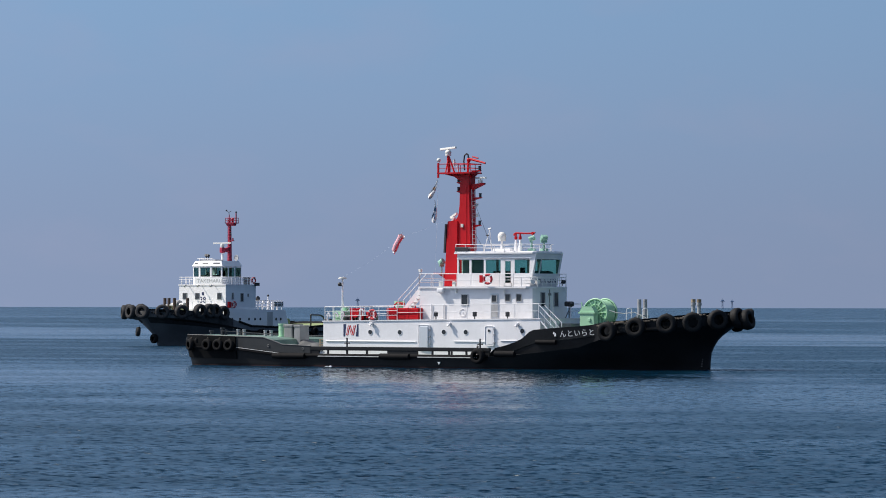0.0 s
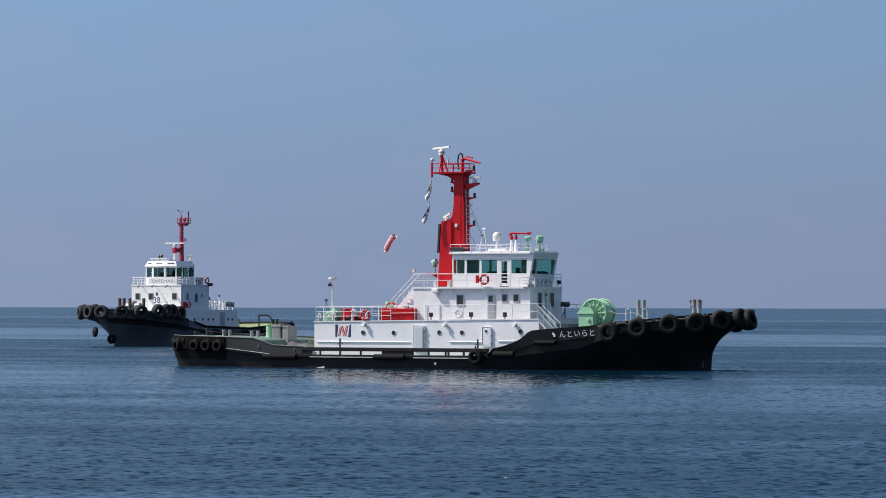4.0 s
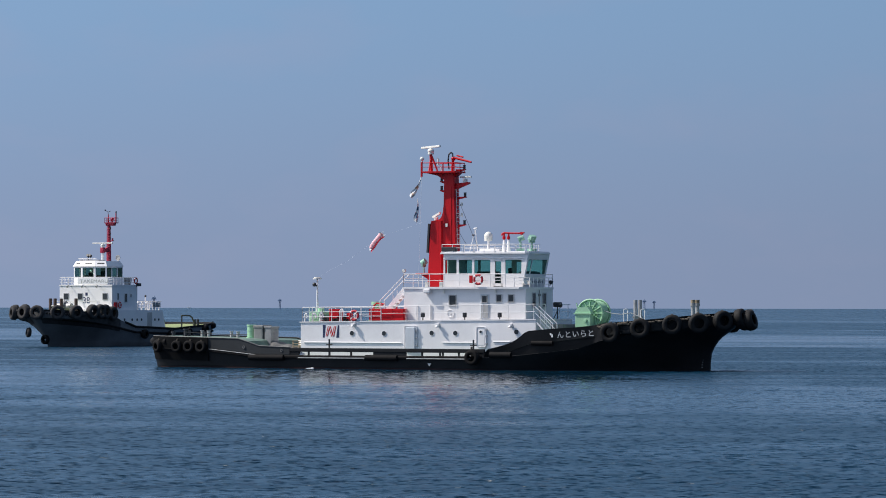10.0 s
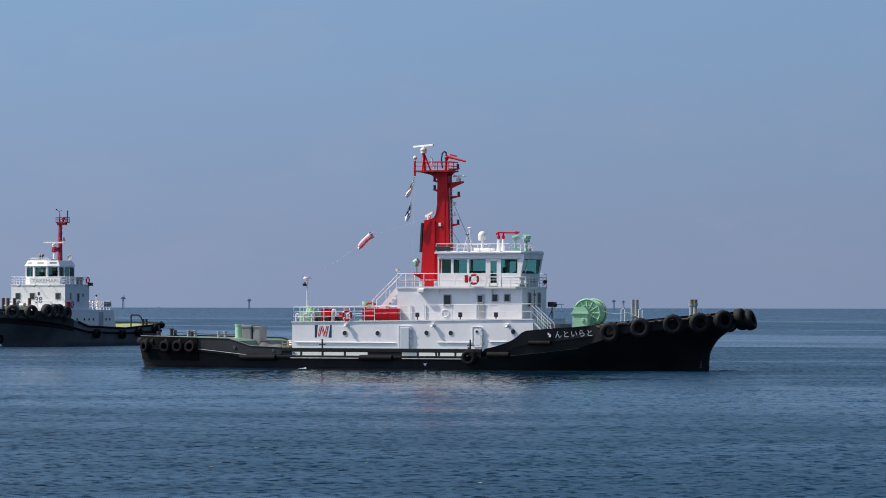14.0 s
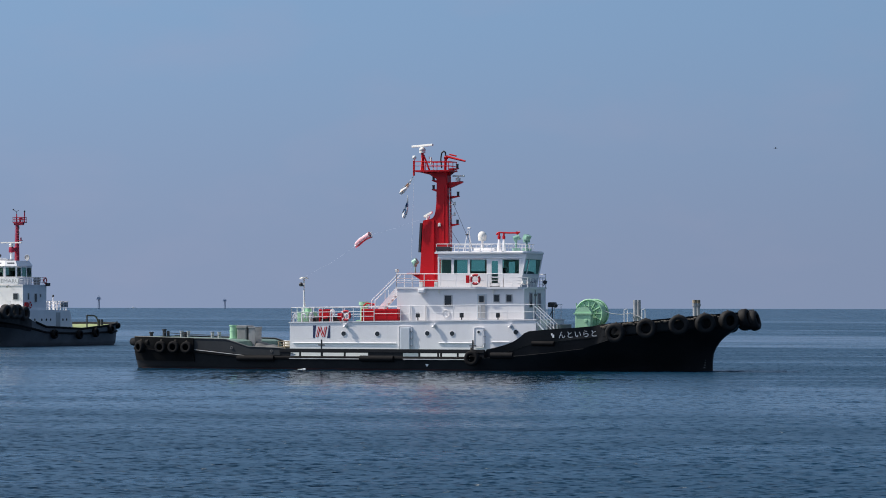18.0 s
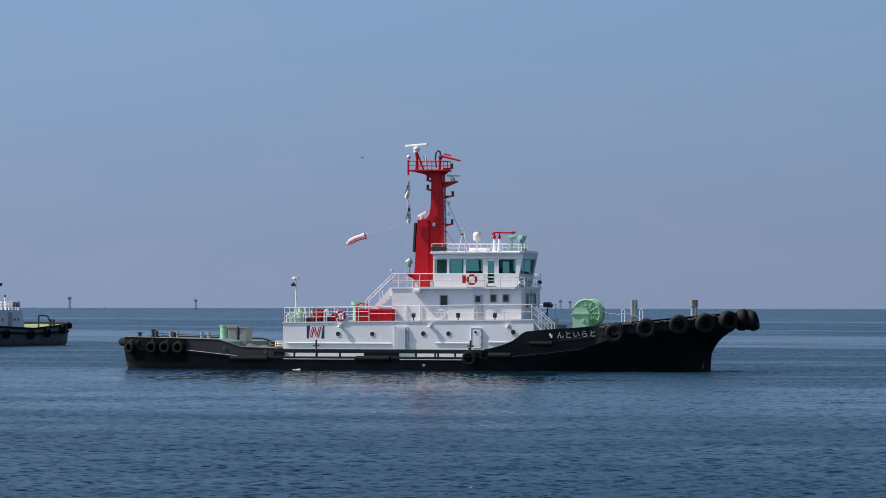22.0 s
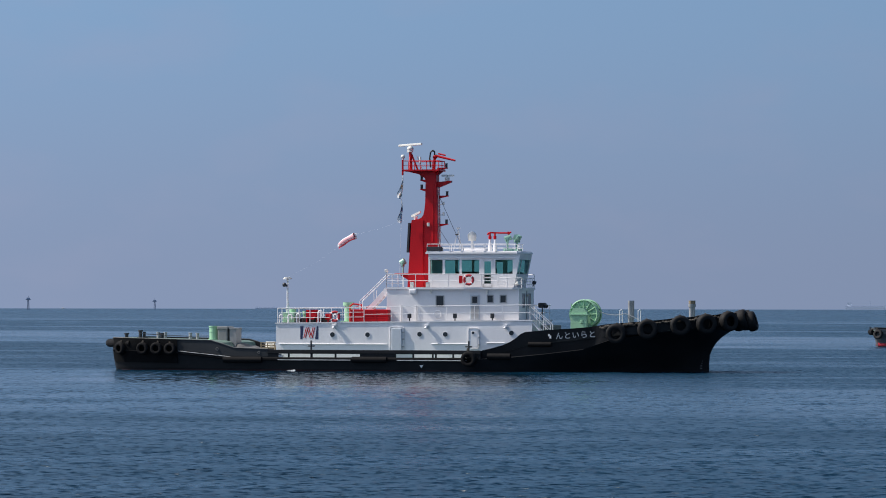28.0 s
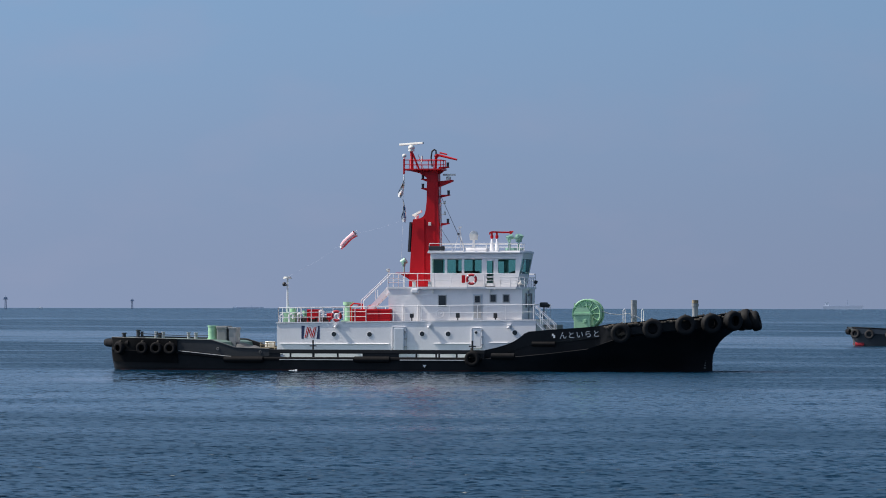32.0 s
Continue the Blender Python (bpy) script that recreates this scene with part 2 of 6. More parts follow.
    nt.links.new(size.outputs[0], tilt.inputs[0])
    nt.links.new(co.outputs["Normal"], tilt.inputs[1])
    unit = nt.nodes.new("ShaderNodeVectorMath")
    unit.operation = "NORMALIZE"
    nt.links.new(tilt.outputs[0], unit.inputs[0])
    nt.links.new(unit.outputs[0], b.inputs["Normal"])
    b.inputs["Base Color"].default_value = (*SEA_COLOUR, 1)
    b.inputs["IOR"].default_value = 1.333
    b.inputs["Specular IOR Level"].default_value = 0.38
    return m


SEA_COLOUR = (0.002, 0.025, 0.052)
SEA_CHOP = (0.32, 3.6)
LEE_AT, LEE_SIZE, LEE_CALM = (-2.0, 222.0), (17.0, 46.0), 0.04
SEA_BANDS = [(60, 0.97), (110, 0.88), (142, 0.72), (160, 0.46), (178, 0.34), (202, 0.36), (216, 0.55), (230, 1.0), (296, 1.0), (304, 0.62), (314, 1.0), (380, 1.0), (400, 0.32), (440, 0.5), (470, 0.25), (555, 0.3), (590, 0.85), (660, 0.8), (690, 0.4), (715, 0.9), (990, 0.8), (1030, 0.4), (1100, 0.6)]
SEA = sea_material()
LINE_GREY = paint("mottled_grey_line", (0.50, 0.50, 0.49), 0.6, spread=0.3, grain=2.5, dirt=(0.12, 0.11, 0.10), dirt_amount=0.6)
BITT = paint("worn_grey_bitt_steel", (0.34, 0.34, 0.345), 0.5, metal=0.2, spread=0.25, grain=2.0, dirt=(0.12, 0.08, 0.05), dirt_amount=0.5, streak=3.0)
PAD = paint("black_rubber_matting", (0.0075, 0.0078, 0.0085), 0.85, spread=0.3, grain=2.0, dirt=(0.013, 0.013, 0.013), dirt_amount=0.4, bump=0.03, gloss=0.08)
STEEL_PALE = paint("pale_grey_locker_paint", (0.27, 0.27, 0.275), 0.6, spread=0.15, dirt=(0.14, 0.11, 0.08), dirt_amount=0.4, streak=3.0)
TYRE = paint("weathered_bow_tyre_rubber", (0.012, 0.0117, 0.012), 0.7, spread=0.4, grain=3.0, dirt=(0.024, 0.022, 0.021), dirt_amount=0.4, bump=0.02, gloss=0.2)
TARP = paint("pale_grey_tarpaulin", (0.11, 0.11, 0.11), 0.8, spread=0.25, grain=2.0, dirt=(0.11, 0.09, 0.07), dirt_amount=0.4, bump=0.04)
FLAG_ORANGE = paint("faded_orange_flag_cloth", (0.72, 0.46, 0.30), 0.85, spread=0.08, grain=4.0)
FLAG_BLUE = paint("blue_flag_cloth", (0.07, 0.16, 0.30), 0.85, spread=0.15, grain=4.0)
SOCK_PINK = paint("faded_pink_streamer_cloth", (0.78, 0.42, 0.46), 0.85, spread=0.1, grain=4.0)
WORN = paint("worn_grey_edge", (0.13, 0.13, 0.128), 0.6, spread=0.3, grain=2.0, dirt=(0.05, 0.04, 0.035), dirt_amount=0.8)
WHITE = paint("white_ship_paint", (0.83, 0.815, 0.815), 0.42, spread=0.05, dirt=(0.50, 0.46, 0.42), dirt_amount=0.2, streak=7.0, bump=0.006)
BLACK = paint("black_hull_paint", (0.0145, 0.015, 0.0165), 0.48, spread=0.35, grain=0.5, dirt=(0.017, 0.016, 0.017), dirt_amount=0.45, streak=4.0, bump=0.03, gloss=0.2)
BOOT = paint("red_boot_topping", (0.030, 0.014, 0.014), 0.65, spread=0.3, dirt=(0.012, 0.011, 0.011), dirt_amount=0.8, gloss=0.1)
RED = paint("red_mast_paint", (0.52, 0.007, 0.013), 0.42, spread=0.12, dirt=(0.26, 0.006, 0.01), dirt_amount=0.6, streak=5.0, bump=0.01, gloss=0.25)
ORANGE = paint("orange_lifebuoy_foam", (0.47, 0.022, 0.035), 0.55, spread=0.08)
GREEN = paint("pale_green_machine_paint", (0.34, 0.58, 0.37), 0.42, spread=0.08, dirt=(0.2, 0.16, 0.08), dirt_amount=0.35, streak=3.0, bump=0.01)
# mast red of the far tug, shifted to crimson to imitate haze
HAZED_RED = paint("hazed_red_mast_paint", (0.36, 0.016, 0.05), 0.5, spread=0.15, bump=0.01)
# far hulls: weathered black, lightened further to put distance haze into the colour
HAZED_HULL = paint("hazed_faded_black_hull_paint", (0.13, 0.132, 0.138), 0.65, spread=0.25, grain=0.5, dirt=(0.12, 0.112, 0.104), dirt_amount=0.5, streak=4.0, bump=0.03)
GREEN_DARK = paint("green_searchlight_paint", (0.24, 0.43, 0.34), 0.4, spread=0.3, grain=4.0, dirt=(0.10, 0.16, 0.13), dirt_amount=0.4, bump=0.01)
# grey chosen for the light that unseen deck tops throw on the walls
BOUNCE_GREY = paint("bounce_grey_deck_sheet", (0.42, 0.40, 0.395), 0.7, spread=0.15, grain=1.5, dirt=(0.25, 0.22, 0.19), dirt_amount=0.5, bump=0.01)
DECK = paint("green_deck_paint", (0.12, 0.185, 0.155), 0.7, spread=0.2, grain=1.5, dirt=(0.12, 0.1, 0.08), dirt_amount=0.5, bump=0.01)
DECK_YELLOW = paint("yellow_green_deck_paint", (0.25, 0.30, 0.125), 0.7, spread=0.25, dirt=(0.16, 0.15, 0.09), dirt_amount=0.5)
RUBBER = paint("weathered_tyre_rubber", (0.0105, 0.010, 0.0105), 0.75, spread=0.35, grain=3.0, dirt=(0.019, 0.018, 0.017), dirt_amount=0.35, bump=0.02, gloss=0.12)
STEEL = paint("grey_steel", (0.42, 0.42, 0.42), 0.5, metal=0.2, spread=0.15, dirt=(0.25, 0.14, 0.07), dirt_amount=0.4, streak=3.0)
PALE = paint("pale_grey_door_paint", (0.58, 0.62, 0.66), 0.45, spread=0.06, dirt=(0.35, 0.33, 0.3), dirt_amount=0.4, streak=4.0, bump=0.01)
GREY = paint("grey_canvas_cover", (0.235, 0.235, 0.23), 0.8, spread=0.15, grain=2.0, bump=0.03)
DARK = paint("dark_fittings", (0.03, 0.03, 0.034), 0.5, spread=0.3)
RUSTY = paint("rust_stained_rope_and_chain", (0.28, 0.22, 0.15), 0.9, spread=0.4, grain=5.0, dirt=(0.05, 0.04, 0.03), dirt_amount=0.8, bump=0.03)
CHAIN = paint("dark_chain_and_lashing", (0.07, 0.058, 0.045), 0.85, spread=0.5, grain=6.0, dirt=(0.2, 0.17, 0.13), dirt_amount=0.6, bump=0.03)
CREAM = paint("cream_plastic", (0.78, 0.76, 0.70), 0.35, spread=0.04)
CLOTH = paint("white_flag_cloth", (0.78, 0.78, 0.78), 0.85, spread=0.05, grain=4.0)
SOCK_RED = paint("red_streamer_cloth", (0.72, 0.05, 0.08), 0.85, spread=0.1, grain=4.0)
NAVY = paint("navy_blue_paint", (0.02, 0.03, 0.09), 0.45, spread=0.15)
LETTER = paint("white_letter_paint", (0.82, 0.82, 0.82), 0.45, spread=0.05)
INTERIOR = paint("wheelhouse_lining", (0.10, 0.11, 0.11), 0.7, spread=0.2)
# near sky colour: the haze in front of far steel is mixed into it
HAZY = paint("distant_hazed_steel", (0.66, 0.71, 0.80), 0.9, spread=0.03)
BIRD_GREY = paint("grey_bird_plumage", (0.13, 0.13, 0.14), 0.8, spread=0.2)
# dark beacon colour paled towards blue, the haze being part of it
BEACON = paint("hazed_beacon_paint", (0.19, 0.25, 0.35), 0.8, spread=0.1)
PANE = tinted_glass("green_tinted_window_glass", (0.42, 0.70, 0.63))
PANE_PALE = tinted_glass("pale_green_window_glass", (0.30, 0.46, 0.43))
# far rubber greyer than the near tyres: haze and sunlight held in its colour
HAZED_RUBBER = paint("hazed_grey_tyre_rubber", (0.042, 0.040, 0.040), 0.8, spread=0.4, grain=3.0, dirt=(0.08, 0.074, 0.068), dirt_amount=0.4, bump=0.02, gloss=0.2)
SLATE = paint("slate_grey_bulwark_paint", (0.026, 0.029, 0.032), 0.6, spread=0.25, grain=0.8, dirt=(0.05, 0.048, 0.045), dirt_amount=0.4, streak=3.0, bump=0.01, gloss=0.3)
BROWN = paint("brown_bitt_paint", (0.075, 0.045, 0.038), 0.6, spread=0.3, grain=2.0)
DARK_PANE = paint("dark_cabin_window", (0.03, 0.036, 0.04), 0.08, spread=0.2, bump=0.0)

# ---- shape helpers ----
def part(name, bm, material, parent, label="", smooth=False):
    me = bpy.data.meshes.new(name)
    bmesh.ops.recalc_face_normals(bm, faces=bm.faces)
    bm.to_mesh(me)
    bm.free()
    if smooth:
        me.shade_smooth()
        me.set_sharp_from_angle(angle=radians(40))
    me.materials.append(material)
    ob = new(name, me)
    ob.parent = parent
    if label:
        tagged(ob, label)
    return ob


def again(ob, m, parent=None):
    """Another object on the same mesh, under the same parent."""
    o = ob.copy()
    scene.collection.objects.link(o)
    o.parent = parent or ob.parent
    o.matrix_basis = m
    return o


def box(bm, x0, x1, y0, y1, z0, z1, bevel=0.0):
    r = bmesh.ops.create_cube(bm, size=1.0, matrix=Matrix.Translation(((x0 + x1) / 2, (y0 + y1) / 2, (z0 + z1) / 2)) @ Matrix.Diagonal((x1 - x0, y1 - y0, z1 - z0, 1)))
    if bevel > 0:
        es = list({e for v in r["verts"] for e in v.link_edges})
        bmesh.ops.bevel(bm, geom=es, offset=bevel, segments=2, profile=0.6, affect="EDGES")


def rod(bm, p, q, r, seg=8, r2=None):
    p, q = Vector(p), Vector(q)
    d = q - p
    m = Matrix.Translation((p + q) / 2) @ d.to_track_quat("Z", "Y").to_matrix().to_4x4()
    bmesh.ops.create_cone(bm, cap_ends=True, segments=seg, radius1=r, radius2=r if r2 is None else r2, depth=d.length, matrix=m)


def ball(bm, c, r, sx=1, sy=1, sz=1, seg=14):
    bmesh.ops.create_uvsphere(bm, u_segments=seg, v_segments=seg // 2 + 2, radius=r, matrix=Matrix.Translation(c) @ Matrix.Diagonal((sx, sy, sz, 1)))


def tube(bm, pts, r, seg=6):
    for p, q in zip(pts, pts[1:]):
        rod(bm, p, q, r, seg)
    for p in pts[1:-1]:
        ball(bm, p, r, seg=6)


def prism(bm, outline, y0, y1):
    """An outline in x, z pushed through from y0 to y1."""
    a = [bm.verts.new((x, y0, z)) for x, z in outline]
    b = [bm.verts.new((x, y1, z)) for x, z in outline]
    bm.faces.new(a)
    bm.faces.new(b[::-1])
    n = len(a)
    for i in range(n):
        bm.faces.new((a[i], b[i], b[(i + 1) % n], a[(i + 1) % n]))


def slab(bm, outline, z0, z1):
    """An outline in x, y pushed up from z0 to z1."""
    a = [bm.verts.new((x, y, z0)) for x, y in outline]
    b = [bm.verts.new((x, y, z1)) for x, y in outline]
    bm.faces.new(a)
    bm.faces.new(b[::-1])
    n = len(a)
    for i in range(n):
        bm.faces.new((a[i], b[i], b[(i + 1) % n], a[(i + 1) % n]))


def ring(bm, R, r, seg=24, tube_seg=10, squash=1.0, m=None):
    """A ring round the y axis; squash widens it along y."""
    vs = []
    for i in range(seg):
        a = 2 * math.pi * i / seg
        row = []
        for j in range(tube_seg):
            t = 2 * math.pi * j / tube_seg
            d = R + r * math.cos(t)
            p = Vector((d * math.cos(a), r * squash * math.sin(t), d * math.sin(a)))
            row.append(bm.verts.new(m @ p if m else p))
        vs.append(row)
    for i in range(seg):
        for j in range(tube_seg):
            bm.faces.new((vs[i][j], vs[(i + 1) % seg][j], vs[(i + 1) % seg][(j + 1) % tube_seg], vs[i][(j + 1) % tube_seg]))


def B():
    return bmesh.new()


def lerp(table, x):
    xs = [p[0] for p in table]
    return float(np.interp(x, xs, [p[1] for p in table]))


def one(name, material, parent, fn, *args, label="", smooth=False, **kw):
    bm = B()
    fn(bm, *args, **kw)
    return part(name, bm, material, parent, label, smooth)


def lettering(name, text, size, material, parent, m, squeeze=1.0, label=""):
    cu = bpy.data.curves.new(name, "FONT")
    cu.body, cu.size, cu.extrude = text, size, 0.006
    cu.align_x, cu.align_y = "CENTER", "CENTER"
    tmp = bpy.data.objects.new(name, cu)
    scene.collection.objects.link(tmp)
    bpy.context.view_layer.update()
    me = bpy.data.meshes.new_from_object(tmp.evaluated_get(bpy.context.evaluated_depsgraph_get()))
    bpy.data.objects.remove(tmp)
    me.materials.clear()
    me.materials.append(material)
    ob = new(name, me)
    ob.parent = parent
    ob.matrix_basis = m @ Matrix.Diagonal((squeeze, 1, 1, 1))
    if label:
        tagged(ob, label)
    return ob


def tyre_mesh_data(R, r):
    """One worn tyre, standing in the x, z plane, with tread blocks and a sidewall lip."""
    bm = B()
    prof = [(-0.46, 0.52), (-0.5, 0.62), (-0.52, 0.8), (-0.44, 0.93), (-0.28, 1.0), (0, 1.02), (0.28, 1.0), (0.44, 0.93), (0.52, 0.8), (0.5, 0.62), (0.46, 0.52), (0.34, 0.5), (0.36, 0.62), (0.38, 0.8), (0, 0.9), (-0.38, 0.8), (-0.36, 0.62), (-0.34, 0.5)]
    seg, w = 28, r * 2.0
    vs = []
    for i in range(seg):
        a = 2 * math.pi * i / seg
        k = 1.0 + (0.012 if i % 2 else -0.006)
        vs.append([bm.verts.new((R * q * k * math.cos(a), p * w, R * q * k * math.sin(a))) for p, q in prof])
    n = len(prof)
    for i in range(seg):
        for j in range(n):
            bm.faces.new((vs[i][j], vs[(i + 1) % seg][j], vs[(i + 1) % seg][(j + 1) % n], vs[i][(j + 1) % n]))
    return bm


def hang_tyres(parent, places, R=0.62, r=0.27, name="tyre_fender", drop=0.14, material=None):
    """Tyres (x, y, z, turn about z) each hung on a chain."""
    first = chain = None
    for k, (x, y, z, turn, *lean) in enumerate(places):
        m = pose(x, y, z, lean[0] if lean else random.uniform(-7, 7), random.uniform(-9, 9), turn)
        if first is None:
            ob = first = part(name, tyre_mesh_data(R, r), material or RUBBER, parent, "worn black rubber tyre hung as a fender", True)
            ob.matrix_basis = m
            bm = B()
            for i in range(7):
                mm = Matrix.Translation((0, 0.02 * i, R * 0.78 + drop * i / 7)) @ pose(0, 0, 0, 0, 0, 90 * (i % 2))
                ring(bm, 0.06, 0.022, 8, 5, 1.0, mm)
            chain = part("chain", bm, CHAIN, ob, "dark rust-stained hanging chain")
        else:
            ob = again(first, m)
            again(chain, chain.matrix_basis.copy(), ob)


def shrink(ob, k, done=None):
    """Scale a finished thing's meshes and the places of its parts."""
    done = set() if done is None else done
    for child in ob.children:
        m = child.matrix_basis.copy()
        m.translation = m.translation * k
        child.matrix_basis = m
        if child.data and child.data.name not in done:
            done.add(child.data.name)
            child.data.transform(Matrix.Scale(k, 4))
        shrink(child, k, done)


def railing(parent, pts, height, posts, mids=2, r=0.024, material=None, name="railing"):
    """Tubular rail along pts with its middle bars; every post is a piece of its own."""
    material = material or WHITE
    bm = B()
    up = Vector((0, 0, height))
    ps = [Vector(p) for p in pts]
    tube(bm, [p + up for p in ps], r * 1.15)
    for k in range(mids):
        f = (k + 1) / (mids + 1)
        tube(bm, [p + up * f for p in ps], r * 0.8, 5)
    rail = part(name, bm, material, parent)
    lens = [(q - p).length for p, q in zip(ps, ps[1:])]
    total, first = sum(lens), None
    for k in range(posts):
        d = total * k / (posts - 1)
        for (p, q), ln in zip(zip(ps, ps[1:]), lens):
            if d <= ln + 1e-6:
                at = p + (q - p) * (d / ln)
                break
            d -= ln
        if first is None:
            bm = B()
            rod(bm, (0, 0, -0.03), (0, 0, height), r, 6)
            box(bm, -0.05, 0.05, -0.05, 0.05, -0.03, 0.0)
            first = part("post", bm, material, rail)
            first.matrix_basis = Matrix.Translation(at)
        else:
            again(first, Matrix.Translation(at), rail)
    return rail


def rungs(ladder, places, half, r, material=None):
    first = None
    for p in places:
        if first is None:
            first = one("rung", material or WHITE, ladder, rod, (0, -half, 0), (0, half, 0), r, 5)
            first.matrix_basis = Matrix.Translation(p)
        else:
            again(first, Matrix.Translation(p))


def lifebuoy(parent, m, name="lifebuoy"):
    bm = B()
    ring(bm, 0.29, 0.085, 26, 10, 0.8)
    ob = part(name, bm, ORANGE, parent, "red ring lifebuoy with white bands", True)
    ob.matrix_basis = m
    for k in range(4):
        bm = B()
        a = 45 + 90 * k
        mm = pose(0, 0, 0, 0, -a, 0) @ Matrix.Translation((0.29, 0, 0))
        rod(bm, mm @ Vector((0, 0, -0.035)), mm @ Vector((0, 0, 0.035)), 0.09, 10)
        part("band", bm, LETTER, ob)
    return ob


def port_light(parent, x, y, z, side=-1, r=0.155):
    bm = B()
    ring(bm, r + 0.012, 0.014, 18, 6, 0.9)
    ob = part("porthole", bm, WHITE, parent, "round porthole with a white rim", True)
    ob.matrix_basis = Matrix.Translation((x, y + side * 0.02, z))
    bm = B()
    rod(bm, (0, side * 0.012, 0), (0, -side * 0.03, 0), r, 18)
    part("pane", bm, DARK_PANE, ob)
    return ob


def flat_window(parent, x0, x1, z0, z1, y, side=-1, frame_material=None, depth=0.05, name="window"):
    """A framed cabin window lying on a wall in the x, z plane."""
    bm = B()
    t = 0.055
    for a, b, c, d in ((x0, x1, z1 - t, z1), (x0, x1, z0, z0 + t), (x0, x0 + t, z0 + t, z1 - t), (x1 - t, x1, z0 + t, z1 - t)):
        box(bm, a, b, min(y, y + side * depth), max(y, y + side * depth), c, d)
    ob = part(name, bm, frame_material or STEEL, parent)
    one("pane", DARK_PANE, ob, box, x0 + t, x1 - t, min(y - side * 0.01, y + side * 0.015), max(y - side * 0.01, y + side * 0.015), z0 + t, z1 - t)
    return ob


def floodlight(parent, m, material, size=0.3, name="floodlight"):
    bm = B()
    box(bm, -size * 0.45, size * 0.45, -size * 0.6, size * 0.6, -size * 0.5, size * 0.5, 0.03)
    ob = part(name, bm, material, parent)
    ob.matrix_basis = m
    one("bracket", material, ob, rod, (0, 0, -size * 0.4), (0, 0, -size * 1.3), 0.03)
    bm = B()
    box(bm, size * 0.45, size * 0.48, -size * 0.5, size * 0.5, -size * 0.42, size * 0.42)
    part("lens", bm, DARK_PANE, ob)
    return ob


# ---- hull ----
def hull_rows(spec, xs):
    """Rings of points, keel to rail, for stations xs along one side."""
    rings = []
    for x in xs:
        zt, zk = lerp(spec["top"], x), lerp(spec["knuckle"], x)
        b0, bk, b1 = lerp(spec["water"], x), lerp(spec["mid"], x), lerp(spec["rail"], x)
        row = []
        flare = [(zk * f, b0 + (bk - b0) * lerp([(0, 0), (0.3, 0.24), (0.6, 0.55), (1, 1)], f)) for f in (0, 0.2, 0.4, 0.55, 0.7, 0.8, 0.9, 1)]
        for z, b in [(-0.9, b0 * 0.8)] + flare + [(zk + 0.05, b1 - (lerp(spec["lean"], x) if "lean" in spec else 0.0)), (zt, b1)]:
            xe = lerp(spec["stem"], z)
            x_end, x_turn = spec["end"], spec["turn"]
            tail = lerp(spec["tail"], z) * min(1.0, max(0.0, (spec["tail_turn"] - x) / 1.6)) if "tail" in spec else 0.0
            xx = x + tail if x < x_turn else x_turn + (x - x_turn) * (xe - x_turn) / (x_end - x_turn)
            row.append((xx, b, z))
        rings.append(row)
    return rings


def build_hull(parent, spec, xs, material, deck_of, deck_material, inset=0.12):
    rings = hull_rows(spec, xs)
    bm = B()
    sides = []
    for s in (-1, 1):
        grid = []
        for (row, x) in zip(rings, xs):
            vs = [bm.verts.new((px, s * py, pz)) for px, py, pz in row]
            tx, ty, tz = row[-1]
            k = max(0.0, ty - inset) / max(ty, 1e-6)
            vs.append(bm.verts.new((min(tx, rings[-1][-1][0] - inset), s * ty * k, tz)))
            vs.append(bm.verts.new((min(tx, rings[-1][-1][0] - inset), s * ty * k, min(tz - 0.05, deck_of(x) - 0.05))))
            grid.append(vs)
        for g, h in zip(grid, grid[1:]):
            for j in range(len(g) - 1):
                bm.faces.new((g[j], h[j], h[j + 1], g[j + 1]))
        sides.append(grid)
    a, b = sides
    for end in (0, -1):
        for j in range(len(a[0]) - 1):
            bm.faces.new((a[end][j], a[end][j + 1], b[end][j + 1], b[end][j]))
    for i in range(len(xs) - 1):
        bm.faces.new((a[i][0], a[i + 1][0], b[i + 1][0], b[i][0]))
    bmesh.ops.remove_doubles(bm, verts=bm.verts, dist=0.002)
    hull = part("hull", bm, material, parent, smooth=True)
    hull.data.set_sharp_from_angle(angle=radians(38))
    bm = B()
    prev = None
    for (row, x) in zip(rings, xs):
        tx, ty, tz = row[-1]
        y, z = max(0.02, ty - inset * 0.5), deck_of(x)
        cur = (bm.verts.new((tx, -y, z)), bm.verts.new((tx, 0, z + 0.06)), bm.verts.new((tx, y, z)))
        if prev:
            bm.faces.new((prev[0], cur[0], cur[1], prev[1]))
            bm.faces.new((prev[1], cur[1], cur[2], prev[2]))
        prev = cur
    part("deck", bm, deck_material, parent)
    return hull


def band_along(bm, spec, xs, level, out, half, s):
    """A rubbing strake that follows the hull at a share of the knuckle's height (level > 0) or at the rail."""
    ring_pts = []
    for row in hull_rows(spec, xs):
        px, py, pz = row[{1: 1, 2: 2, 4: 8, 6: 10}[level]]
        ring_pts.append(Vector((px, s * py, pz)))
    prev = None
    for i, p in enumerate(ring_pts):
        q0, q1 = ring_pts[max(0, i - 1)], ring_pts[min(len(ring_pts) - 1, i + 1)]
        d = (q1 - q0)
        n = Vector((d.y, -d.x, 0)).normalized()
        if n.y * s < 0:
            n = -n
        cur = [bm.verts.new(p + n * o + Vector((0, 0, z))) for o, z in ((-0.05, half), (out * 0.7, half), (out, half * 0.4), (out, -half * 0.4), (out * 0.7, -half), (-0.05, -half))]
